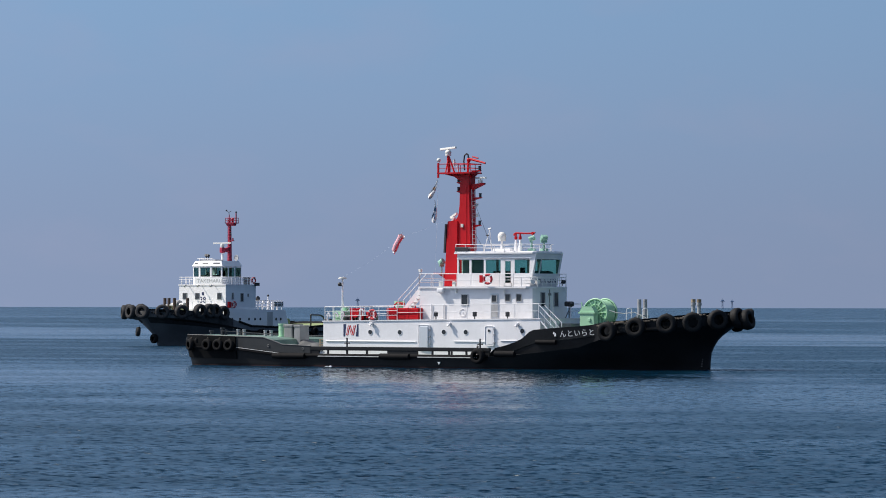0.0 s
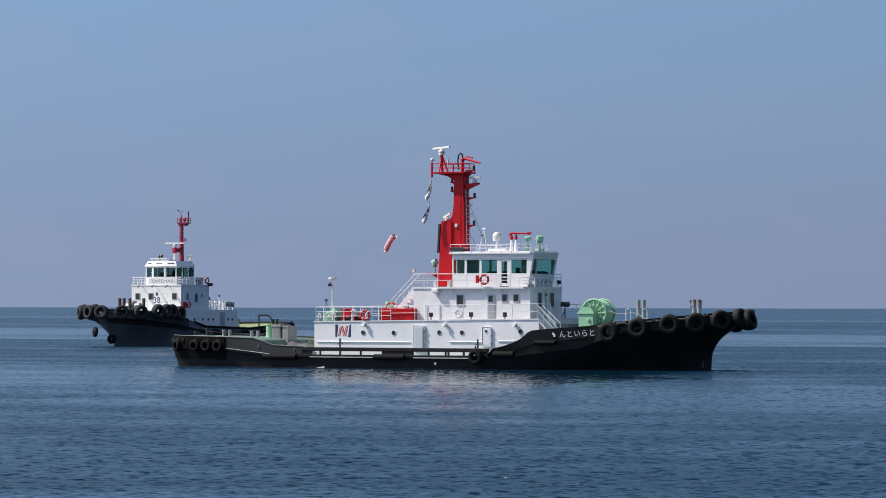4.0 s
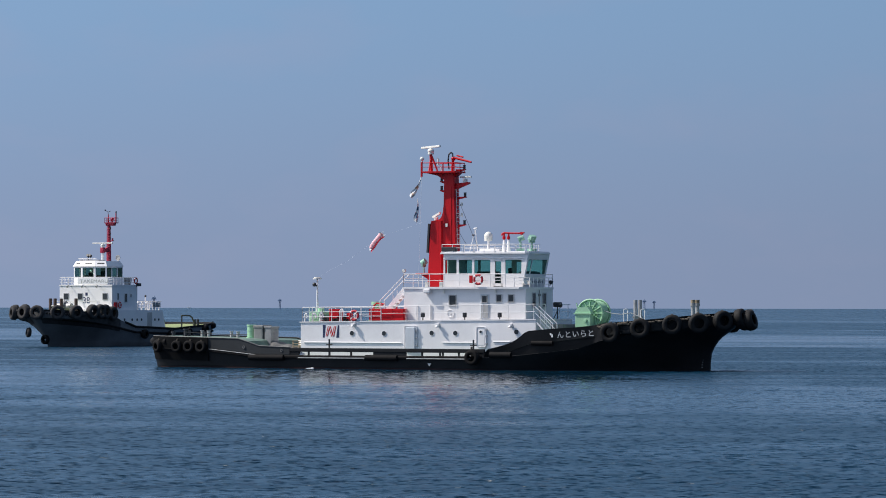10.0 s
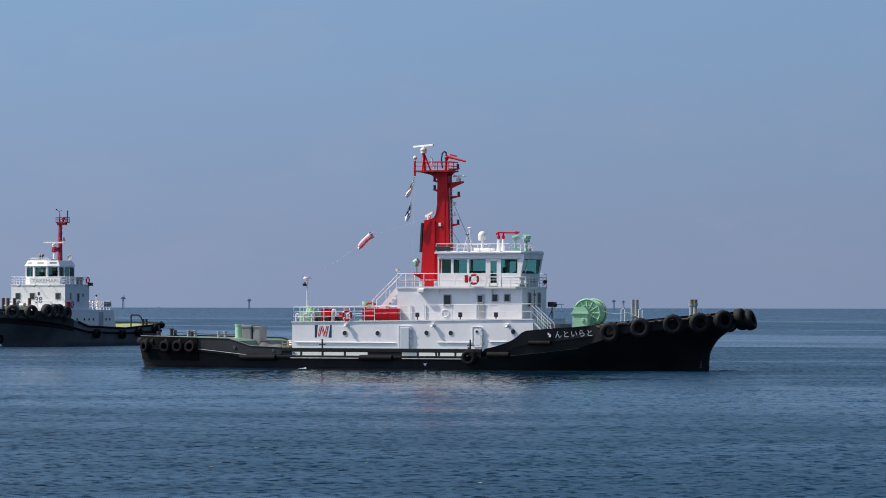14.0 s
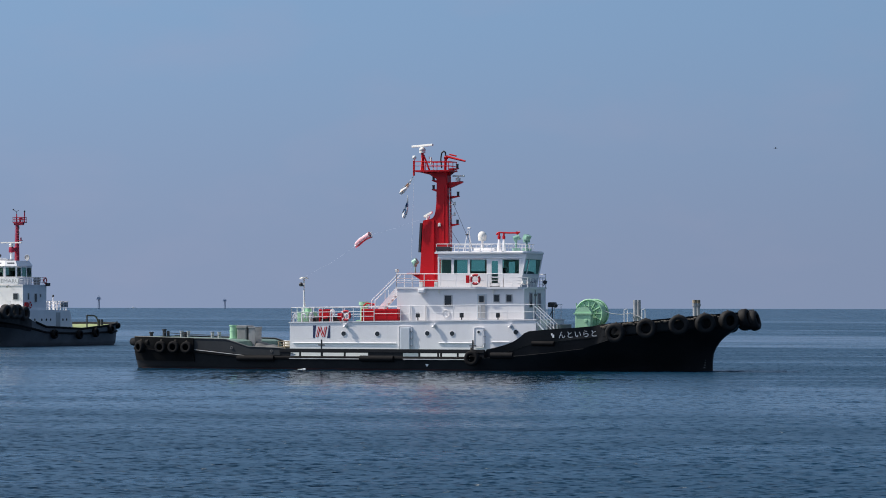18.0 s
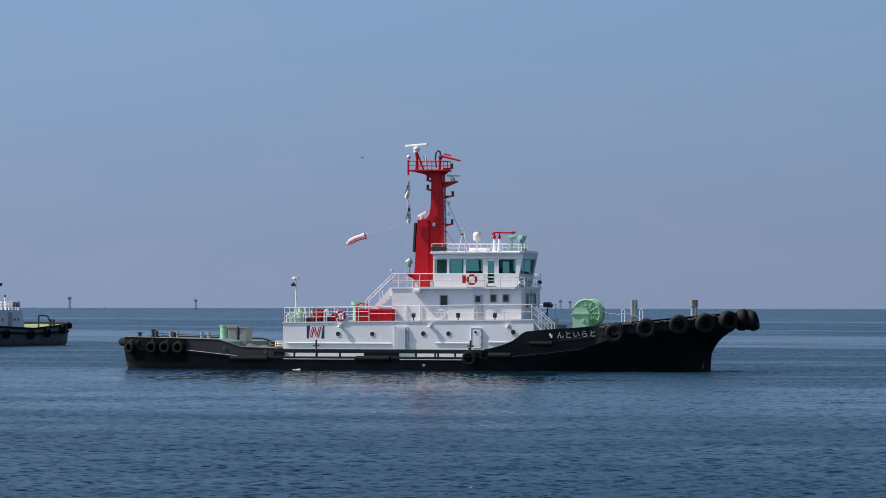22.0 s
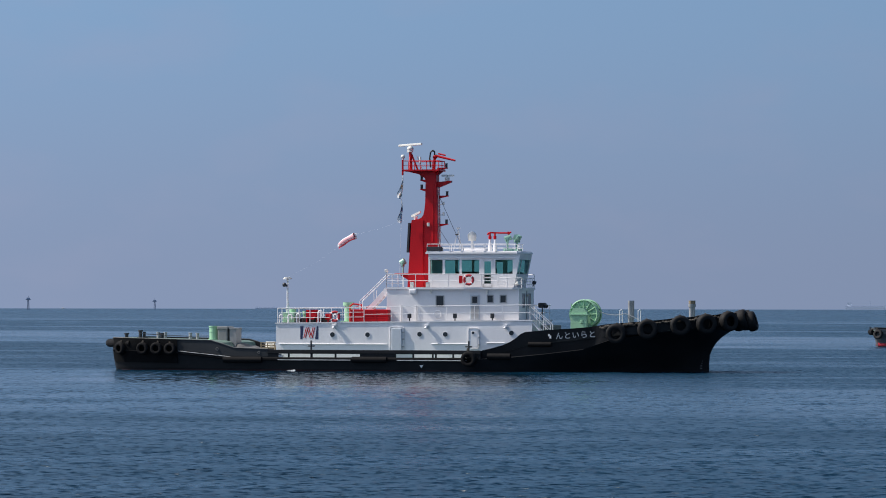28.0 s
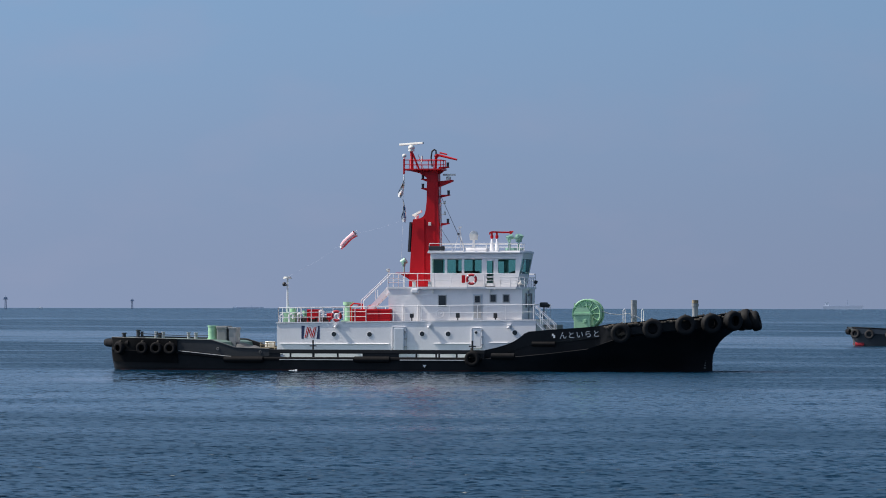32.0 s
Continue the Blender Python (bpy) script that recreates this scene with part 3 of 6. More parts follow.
        if prev:
            for j in range(6):
                bm.faces.new((prev[j], cur[j], cur[(j + 1) % 6], prev[(j + 1) % 6]))
        else:
            bm.faces.new(cur)
        prev = cur
    bm.faces.new(prev[::-1])

# ---- near tug ----
A_SPEC = dict(
    end=20.3, turn=8.0, tail_turn=-19.8,
    lean=[(3.7, 0.0), (4.5, 0.17), (7.2, 0.17), (9.0, 0.28), (11.0, 0.34), (16.0, 0.3), (20.3, 0.05)],
    tail=[(-0.9, 0.6), (0.0, 0.2), (0.5, 0.09), (1.0, 0.02), (1.4, 0.0)],
    top=[(-21.4, 2.13), (-14.2, 1.98), (-13.4, 1.75), (-12.6, 1.5), (-10.3, 1.42), (-10.2, 0.86), (3.7, 0.86), (3.75, 1.38), (4.0, 1.43), (4.5, 1.54), (5.2, 1.75), (5.65, 1.95), (6.0, 2.18), (6.3, 2.44), (6.6, 2.57), (8.0, 2.7), (10.75, 2.87), (12.0, 3.07), (15.4, 3.35), (18.0, 3.62), (20.3, 3.85)],
    knuckle=[(-21.4, 1.35), (-16.8, 1.2), (-12.4, 0.76), (-10.3, 0.78), (3.7, 0.8), (6.0, 0.95), (11.0, 1.45), (13.0, 2.1), (15.0, 2.4), (20.3, 2.75)],
    water=[(-21.4, 2.9), (-21.0, 3.45), (-20.0, 3.85), (-17.0, 4.1), (-10.0, 4.3), (3.0, 4.25), (6.5, 3.7), (10.0, 2.7), (13.0, 1.75), (16.0, 0.95), (18.5, 0.4), (20.3, 0.05)],
    mid=[(-21.4, 3.0), (-21.1, 3.6), (-20.2, 4.1), (-18.0, 4.3), (-10.0, 4.4), (4.0, 4.38), (8.0, 4.25), (11.0, 4.05), (13.0, 3.8), (15.0, 3.55), (17.0, 3.05), (18.6, 2.3), (19.7, 1.35), (20.3, 0.3)],
    rail=[(-21.4, 3.0), (-21.1, 3.6), (-20.2, 4.12), (-18.0, 4.35), (-10.0, 4.42), (3.7, 4.4), (3.75, 3.36), (6.0, 3.32), (8.0, 3.28), (11.0, 3.28), (11.4, 3.3), (12.0, 3.6), (13.0, 3.95), (15.0, 3.75), (17.0, 3.3), (18.6, 2.5), (19.7, 1.5), (20.3, 0.35)],
    stem=[(-0.9, 17.9), (0.0, 18.0), (0.8, 18.0), (1.2, 18.06), (1.5, 18.2), (2.0, 18.53), (2.36, 18.93), (2.6, 19.35), (3.0, 19.85), (3.9, 20.3)],
)
A_STATIONS = [-21.4, -21.25, -21.1, -20.7, -20.2, -19, -18, -16.5, -15, -14.2, -13.8, -13.4, -13, -12.6, -11.5, -10.3, -10.2, -8, -5, -2, 1, 3, 3.7, 3.75, 4.0, 4.5, 5.2, 5.65, 6.0, 6.3, 6.6, 7.2, 8, 9, 10, 11, 11.4, 12, 13, 14, 15, 16, 17, 17.8, 18.6, 19.2, 19.7, 20.0, 20.2, 20.3]


def a_deck(x):
    return lerp([(-21.4, 2.06), (-14.2, 1.9), (-13.45, 1.68), (-13.4, 0.9), (-12.6, 0.84), (4.0, 0.84), (6.6, 1.7), (12.0, 2.3), (20.3, 3.1)], x)


def a_stern_gear(tug):
    bm = B()
    prev = None
    for k in range(13):                      # thick rubber roll round the stern
        a = radians(-80 + 160 * k / 12)
        p = (-19.25 - 3.1 * math.cos(a), 4.15 * math.sin(a), 1.75)
        if prev:
            rod(bm, prev, p, 0.27, 12)
            ball(bm, p, 0.27, seg=12)
        prev = p
    part("stern_fender", bm, RUBBER, tug, "thick black rubber roll fender", True)
    hang_tyres(tug, [(-20.5, -4.2, 1.42, -28), (-18.85, -4.5, 1.42, -4), (-17.87, -4.58, 1.42, -2), (-16.93, -4.6, 1.4, 0), (-19.0, 4.7, 1.5, 175), (-17.9, 4.74, 1.5, 178)], 0.4, 0.17, drop=0.16, material=RUBBER)
    for side in (-1, 1):                      # rubber matting that pads the quarter behind the tyres
        bm = B()
        prev = None
        for row in hull_rows(A_SPEC, [x for x in A_STATIONS if -21.25 <= x <= -16.5]):
            cur = []
            for o in (0.10, -0.04):
                cur.append([bm.verts.new((x, side * (y + o), z)) for x, y, z in row[3:11]])
            if prev:
                for g, h in zip(prev, cur):
                    for j in range(7):
                        bm.faces.new((g[j], h[j], h[j + 1], g[j + 1]))
                for j in (0, 7):
                    bm.faces.new((prev[0][j], prev[1][j], cur[1][j], cur[0][j]))
            else:
                for j in range(7):
                    bm.faces.new((cur[0][j], cur[0][j + 1], cur[1][j + 1], cur[1][j]))
            prev = cur
        for j in range(7):
            bm.faces.new((prev[0][j], prev[1][j], prev[1][j + 1], prev[0][j + 1]))
        part("quarter_pad", bm, PAD, tug, "black rubber matting on the quarter", True)
    bm = B()
    rod(bm, (0, 0, 0), (0, 0, 0.84), 0.29, 24)
    rod(bm, (0, 0, 0.84), (0, 0, 0.92), 0.33, 24)
    rod(bm, (0, 0, 0.5), (0, 0, 0.56), 0.31, 24)
    rod(bm, (0, 0, 0.0), (0, 0, 0.06), 0.36, 24)
    part("capstan", bm, GREEN, tug, "pale green upright capstan drum", True).matrix_basis = Matrix.Translation((-15.2, -0.55, 1.97))
    bm = B()
    box(bm, -14.8, -14.12, -1.0, 0.3, 1.7, 2.82, 0.07)
    box(bm, -14.84, -14.08, -1.04, 0.34, 2.66, 2.86, 0.05)
    part("covered_locker", bm, GREY, tug, "grey-brown canvas-covered deck locker")
    bm = B()
    box(bm, -13.98, -13.5, -0.95, 0.2, 0.9, 2.74, 0.02)
    box(bm, -14.02, -13.46, -0.99, 0.24, 2.68, 2.78, 0.02)
    part("locker", bm, STEEL_PALE, tug, "pale grey steel deck locker")
    bm = B()                                  # gear heaped against the locker under a sheet
    rows = []
    for k in range(13):
        f = k / 12
        x = -13.42 + 1.75 * f
        top = 1.8 - 0.4 * f + 0.05 * math.sin(11 * f)
        rows.append([bm.verts.new((x, -1.25 + 1.7 * g, 0.86 + (top - 0.86) * math.sin(math.pi * (0.12 + 0.76 * g)) ** 0.5 + 0.04 * math.sin(7 * g + 9 * f))) for g in (0, 0.12, 0.3, 0.5, 0.7, 0.88, 1)]
                    + [bm.verts.new((x, 0.45, 0.8)), bm.verts.new((x, -1.25, 0.8))])
    for p, q in zip(rows, rows[1:]):
        for j in range(9):
            bm.faces.new((p[j], q[j], q[(j + 1) % 9], p[(j + 1) % 9]))
    bm.faces.new(rows[0])
    bm.faces.new(rows[-1][::-1])
    part("sheeted_heap", bm, TARP, tug, "sloping heap of gear under a grey-brown sheet", True)
    first = None
    for x, y in ((-19.15, -0.3), (-18.65, -0.3), (-16.95, -0.15), (-16.45, -0.15)):
        if first is None:
            bm = B()
            rod(bm, (0, 0, 0), (0, 0, 0.42), 0.11, 12)
            rod(bm, (0, 0, 0.42), (0, 0, 0.47), 0.14, 12)
            first = part("bollard", bm, STEEL, tug, "light grey steel mooring bollard", True)
            first.matrix_basis = Matrix.Translation((x, y, a_deck(x)))
        else:
            again(first, Matrix.Translation((x, y, a_deck(x))))
    for x, y, h, pair in ((-20.3, -0.6, 0.56, True), (-18.9, -0.28, 0.40, False), (-21.3, -0.5, 0.34, False)):
        bm = B()
        z = a_deck(x)
        rod(bm, (x, y, z), (x, y, z + h), 0.12, 12)
        rod(bm, (x, y, z + h - 0.1), (x, y, z + h), 0.17, 12)
        if pair:
            rod(bm, (x + 0.24, y + 0.1, z), (x + 0.24, y + 0.1, z + h * 0.8), 0.1, 12)
            box(bm, x - 0.2, x + 0.4, y - 0.2, y + 0.3, z - 0.02, z + 0.06)
        part("roller_fairlead", bm, DARK, tug, "black roller fairlead on the after deck", True)
    bm = B()
    tube(bm, [(-20.3, -0.75, 2.36), (-18.9, -0.55, 2.28), (-17, -0.5, 2.2), (-15.4, -0.7, 2.22)], 0.022)
    part("mooring_rope", bm, DARK, tug)
    bm = B()                                  # slatted pallet with coiled rope
    for k in range(4):
        box(bm, -11.85, -10.75, -1.0 + 0.3 * k, -0.82 + 0.3 * k, 1.42, 1.48)
    for x in (-11.8, -11.35, -10.85):
        for z0_, z1_ in ((0.86, 1.42), (1.48, 1.82)):
            box(bm, x - 0.03, x + 0.03, -1.0, -0.94, z0_, z1_)
    for z in (1.6, 1.78):
        box(bm, -11.85, -10.75, -1.01, -0.96, z, z + 0.05)
    part("pallet_rack", bm, RUSTY, tug, "rust-stained slatted rack")
    bm = B()
    for k in range(5):
        ring(bm, 0.3 - 0.015 * (k % 2), 0.045, 16, 5, 1.0, Matrix.Translation((-11.3, -0.45, 1.53 + 0.07 * k)) @ pose(0, 0, 0, 90, 0, 0))
    part("rope_coil", bm, CREAM, tug, "coil of pale rope", True)
    bm = B()                                  # pale rope ends lying in the first freeing port
    for k in range(16):
        ball(bm, (-10.1 + 0.85 * random.random(), -4.1 - 0.2 * random.random(), 0.92 + 0.16 * random.random()), 0.05 + 0.03 * random.random(), 1.7, 0.8, 0.7, 6)
    tagged(part("rope_ends", bm, CLOTH, tug, "", True), "pale rope ends on deck", kind="stuff")


def a_bulwark(tug):
    """Low plate rail amidships with long freeing ports on both sides."""
    for s in (-1, 1):
        y0, y1 = sorted((s * 4.28, s * 4.40))
        bm = B()
        box(bm, -10.35, 3.95, y0 - 0.04, y1 + 0.04, 1.12, 1.38, 0.04)
        bw = part("bulwark_rail", bm, BLACK, tug)
        for a, b in ((-10.3, -9.6), (-4.1, -1.7), (2.95, 3.9)):
            one("bulwark_plate", BLACK, bw, box, a, b, y0, y1, 0.8, 1.14)
        for x in (-8.9, -7.35, -5.75, -0.55, 0.75, 2.1, 0.95):
            one("stanchion", BLACK, bw, box, x - 0.05, x + 0.05, y0, y1, 0.8, 1.14)
    for s in (-1, 1):
        # capping coloured lighter than the hull for the sun along its top
        bm = B()
        band_along(bm, A_SPEC, [x for x in A_STATIONS if -21.3 <= x <= -10.3], 6, 0.05, 0.03, s)
        part("cap_rail", bm, WORN, tug, "worn grey bulwark capping, lightened as if sunlit")
        for lo, hi in ((-21.2, -10.3), (-10.3, 3.9)):
            bm = B()
            band_along(bm, A_SPEC, [x for x in A_STATIONS if lo <= x <= hi], 4, 0.12, 0.11, s)
            part("rubbing_strake", bm, RUBBER, tug, "black rubber rubbing strake")
        bm = B()                              # slate-grey plating of the after bulwark
        prev = None
        for row in hull_rows(A_SPEC, [x for x in A_STATIONS if -16.6 <= x <= -10.3]):
            (xa, ya, za), (xb, yb, zb) = row[9], row[10]
            cur = [bm.verts.new((x, s * (y + o), z)) for x, y, z, o in ((xa, ya, za + 0.1, 0.012), (xb, yb, zb - 0.02, 0.012), (xb, yb, zb - 0.02, -0.05), (xa, ya, za + 0.1, -0.05))]
            if prev:
                for j in range(4):
                    bm.faces.new((prev[j], cur[j], cur[(j + 1) % 4], prev[(j + 1) % 4]))
            prev = cur
        part("bulwark_plating", bm, SLATE, tug, "slate-grey painted bulwark plating")
        bm = B()
        band_along(bm, A_SPEC, [x for x in A_STATIONS if -21.0 <= x <= 17.8], 1, 0.012, 0.15, s)
        part("boot_topping", bm, BOOT, tug, "dull red band along the waterline")
    # grey strips laid on to stand for the strake edge catching the sun
    for a, b in ((-9.6, -4.7), (-1.6, 3.0)):
        one("strake_line", LINE_GREY, tug, box, a, b, -4.56, -4.50, 0.70, 0.755)
    bm = B()
    tube(bm, [(x, -lerp(A_SPEC["mid"], x) - 0.125, lerp(A_SPEC["knuckle"], x) + 0.1) for x in (-16.4, -15, -13.8, -12.6)], 0.02, 6)
    part("strake_line", bm, LINE_GREY, tug, "pale strip standing for the strake's sunlit edge")
    for x0, x1, z in ((-13.3, -10.7, 0.72), (-4.6, -2.3, 0.75), (4.4, 5.9, 1.0), (6.8, 8.3, 1.78)):
        bm = B()
        y = -4.5 if x0 < 6 else -3.26
        rod(bm, (x0, y, z), (x1, y, z), 0.2 if x0 < 6 else 0.15, 12)
        part("side_fender", bm, RUBBER, tug, "black rubber side fender", True)
    for x, z in ((-13.75, 1.4), (-10.9, 1.2)):
        bm = B()
        ring(bm, 0.075, 0.03, 14, 6, 1.0, Matrix.Translation((x, -4.43, z)))
        part("fairlead_ring", bm, WORN, tug, "small grey-painted fairlead", True)
    first = None
    for k in range(6):
        m = pose(17.55 + 0.012 * k, -0.32, 0.25 + 0.16 * k, 0, 0, -14)
        if first is None:
            bm = B()
            box(bm, -0.06, 0.06, -0.02, 0.01, -0.04, 0.04)
            first = part("draught_figure", bm, WORN, tug)
            first.matrix_basis = m
        else:
            again(first, m)
    one("draught_mark", LETTER, tug, prism, [(-0.12, 0.42), (0.12, 0.42), (0.0, 0.24)], -4.44, -4.36)


def a_bow_gear(tug):
    hang_tyres(tug, [(12.75, -4.32, 2.5, 3), (14.75, -4.15, 2.78, 12), (16.8, -3.75, 3.02, 16), (18.35, -3.1, 3.12, 30), (19.6, -2.05, 3.28, 48), (20.28, -0.55, 3.4, 84, -14), (20.8, -0.2, 3.28, 90, -16), (20.2, 1.2, 3.34, -66),
                     (19.6, 2.05, 3.28, -48), (18.35, 3.1, 3.12, -30), (16.8, 3.75, 3.02, -16), (14.75, 4.15, 2.78, -12), (12.75, 4.32, 2.5, -3)], 0.64, 0.29, material=TYRE)
    hang_tyres(tug, [(3.2, -4.72, 0.82, 0)], 0.5, 0.22, drop=0.3)
    bm = B()
    for k in range(46):                      # lashings along the bow rail
        x = 11.6 + 8.3 * k / 45
        y = -lerp(A_SPEC["rail"], x) - 0.03
        z = lerp(A_SPEC["top"], x) - 0.08 - 0.14 * random.random()
        ball(bm, (x, y, z), 0.05 + 0.09 * random.random(), 1.5, 0.6, 0.8, 6)
    tagged(part("lashings", bm, CHAIN, tug, "", True), "tangle of dark rope lashings", kind="stuff")
    # towing winch
    bm = B()
    box(bm, 9.25, 10.32, -1.75, -1.2, 1.9, 3.72, 0.04)
    prism(bm, [(9.25, 3.72), (10.32, 3.72), (10.32, 3.85), (10.12, 4.12), (9.45, 4.12), (9.25, 3.85)], -1.75, -1.2)
    box(bm, 9.17, 10.4, -1.82, -1.15, 3.66, 3.76)
    box(bm, 9.9, 10.08, -1.83, -1.74, 3.15, 3.35, 0.03)
    winch = part("towing_winch", bm, GREEN, tug, "pale green towing winch housing")
    for y in (-0.85, 0.45):
        bm = B()
        m = Matrix.Translation((9.93, y, 3.72))
        ring(bm, 0.9, 0.06, 36, 8, 1.2, m)
        ring(bm, 0.52, 0.03, 24, 6, 1.0, m)
        for k in range(12):
            a = radians(30 * k)
            rod(bm, m @ Vector((0.12 * math.cos(a), 0, 0.12 * math.sin(a))), m @ Vector((0.9 * math.cos(a), 0, 0.9 * math.sin(a))), 0.045, 6)
        rod(bm, m @ Vector((0, -0.06, 0)), m @ Vector((0, 0.06, 0)), 0.2, 16)
        rod(bm, m @ Vector((0, 0.03, 0)), m @ Vector((0, 0.05, 0)), 0.88, 36)
        part("flange", bm, GREEN, winch, "spoked green drum flange", True)
    bm = B()
    for k in range(10):
        ring(bm, 0.78, 0.065, 28, 6, 1.0, Matrix.Translation((9.93, -0.74 + 0.12 * k, 3.72)))
    part("rope_coil", bm, GREEN, winch, "pale green wound drum", True)
    for y in (-1.0, 0.6):
        one("winch_frame", GREEN, winch, prism, [(9.4, 2.0), (10.7, 2.0), (10.3, 3.75), (9.8, 3.75)], y - 0.03, y + 0.03)
    bm = B()
    rod(bm, (9.3, -1.5, 4.1), (9.25, -1.5, 4.4), 0.04)
    part("lever", bm, GREEN, winch)
    bm = B()
    tube(bm, [(10.9, -0.8, 3.9), (11.4, -0.7, 3.72), (12.0, -0.6, 3.66), (12.6, -0.4, 3.75), (13.2, -0.3, 3.5), (13.9, -0.3, 3.1)], 0.024)
    part("towing_line", bm, LINE_GREY, tug)
    bm = B()
    for k in range(5):
        ring(bm, 0.34 - 0.02 * (k % 2), 0.06, 18, 6, 1.0, Matrix.Translation((10.95, -1.6, 2.35 + 0.1 * k)) @ pose(0, 0, 0, 90, 0, 0))
    part("rope_coil", bm, RUSTY, tug, "coil of weathered rope beside the winch", True)
    for x, top in ((12.85, 4.6), (16.85, 4.6)):
        bm = B()
        for y in (-0.17, 0.63):
            rod(bm, (x, y, 2.3), (x, y, top), 0.13, 16)
        rod(bm, (x, -0.5, 3.5), (x, 1.0, 3.5), 0.09, 12)
        if x > 15:
            for y in (-0.17, 0.63):
                rod(bm, (x, y, top - 0.4), (x, y, top - 0.22), 0.175, 14)
        ob = part("towing_bitt", bm, BITT, tug, "grey double towing bitt", True)
        if x > 15:
            for y in (-0.17, 0.63):
                one("rusty_cap", RUSTY, ob, rod, (x, y, top - 0.2), (x, y, top + 0.012), 0.15, 16, label="rust-worn post top", smooth=True)
    for x, y in ((12.35, -1.0), (13.55, -1.0)):
        bm = B()
        tube(bm, [(x, y, 2.5), (x, y, 3.95), (x + 0.04, y + 0.3, 4.02), (x + 0.04, y + 0.6, 3.95), (x + 0.04, y + 0.6, 2.5)], 0.028)
        part("hoop_rail", bm, WHITE, tug)
    # lettering on the bulwark, from aft forward
    for k, ch in enumerate("んといらと"):
        x = 8.82 + 0.54 * k
        y = -lerp(A_SPEC["rail"], x)
        lettering("letter", ch, 0.5, LETTER, tug, pose(x, y + 0.05, 2.3 + 0.03 * k, 101, -2.5, 0), 1.0, "white painted hiragana character")
    bm = B()
    box(bm, 8.18, 8.3, -3.26, -3.14, 2.16, 2.36, 0.004)
    box(bm, 8.1, 8.2, -3.27, -3.14, 2.3, 2.44, 0.004)
    part("letter", bm, LETTER, tug)


def a_house(tug):
    bm = B()
    prism(bm, [(-10.15, 0.8), (7.0, 0.8), (7.0, 3.28), (-10.15, 3.05)], -3.05, 3.05)
    house = part("deckhouse", bm, WHITE, tug, "white steel deckhouse with portholes")
    bm = B()
    prism(bm, [(-10.22, 3.05), (7.05, 3.28), (7.05, 3.345), (-10.22, 3.115)], -3.1, 3.1)
    part("house_deck", bm, WHITE, house)
    # unseen sheet added to tone the bounce from the house deck
    bm = B()
    prism(bm, [(-10.18, 3.119), (7.0, 3.348), (7.0, 3.356), (-10.18, 3.127)], -3.05, 3.05)
    part("deck_coating", bm, BOUNCE_GREY, house, "unseen grey deck sheet that sets the bounced light")
    top = lambda x: 3.115 + 0.0134 * (x + 10.2)
    for x, z in ((-6.32, 2.36), (-3.95, 2.36), (-0.46, 2.4), (1.26, 2.4), (5.64, 2.5)):
        port_light(tug, x, -3.05, z)
    # doors on the side
    bm = B()
    box(bm, -2.42, -1.5, -3.1, -3.04, 1.22, 2.86, 0.1)
    d1 = part("door", bm, WHITE, tug, "white steel side door, clipped shut")
    one("door_leaf", PALE, d1, box, -2.3, -1.62, -3.22, -3.09, 1.32, 2.78, bevel=0.05)
    for z in (1.55, 2.05, 2.5):
        one("clip", STEEL, d1, box, -1.62, -1.46, -3.19, -3.1, z, z + 0.07)
    bm = B()
    box(bm, 2.82, 3.5, -3.13, -3.04, 1.5, 2.8, 0.12)
    d2 = part("door", bm, WHITE, tug, "white rounded side door with a small porthole")
    port_light(tug, 3.12, -3.13, 2.5, r=0.09)
    for z in (1.7, 2.2, 2.6):
        one("clip", STEEL, d2, box, 3.44, 3.58, -3.17, -3.08, z, z + 0.06)
    for a, b, z in ((-9.9, -2.65, 1.74), (0.35, 2.75, 1.78), (4.0, 5.2, 1.85)):
        bm = B()
        rod(bm, (a, -3.085, z), (b, -3.085, z), 0.035)
        for k in range(int((b - a) / 1.2) + 1):
            box(bm, a + 1.2 * k - 0.02, a + 1.2 * k + 0.02, -3.085, -3.045, z - 0.03, z + 0.03)
        part("grab_rail", bm, WHITE, house)
    for x, z in ((-7.42, 0.9), (3.1, 0.9)):
        bm = B()
        rod(bm, (x, -4.25, z), (x, -4.25, 1.98), 0.06)
        rod(bm, (x - 0.22, -4.25, 1.62), (x + 0.22, -4.25, 1.62), 0.045)
        part("mooring_post", bm, DARK, tug)
    # lamp brackets below the house deck
    for x in (-6.15, 0.05, 5.3):
        bm = B()
        prism(bm, [(x - 0.03, 3.05), (x + 0.03, 3.05), (x + 0.03, 2.78), (x - 0.03, 2.78)], -3.1, -3.04)
        rod(bm, (x, -3.06, 2.95), (x, -3.2, 3.0), 0.03)
        rod(bm, (x, -3.06, 2.8), (x, -3.18, 2.97), 0.02)
        box(bm, x - 0.14, x + 0.12, -3.28, -3.12, 2.9, 3.04, 0.03)
        rod(bm, (x - 0.02, -3.22, 2.92), (x - 0.06, -3.28, 2.78), 0.06, 10, r2=0.1)
        part("lamp_bracket", bm, WHITE, house)
    # funnel-company mark as plain shapes
    y0, y1 = -3.058, -3.052
    one("mark_bar", NAVY, house, prism, [(-8.5, 2.06), (-8.36, 2.06), (-8.28, 2.9), (-8.5, 2.9)], y0, y1)
    one("mark_bar", NAVY, house, prism, [(-7.5, 2.06), (-7.28, 2.06), (-7.28, 2.9), (-7.38, 2.9)], y0, y1)
    legs = (((-8.2, 2.14), (-8.04, 2.82)), ((-8.0, 2.82), (-7.78, 2.14)), ((-7.74, 2.14), (-7.58, 2.82)))
    for (a, b), k in zip(legs, range(3)):
        bm = B()
        w = 0.085
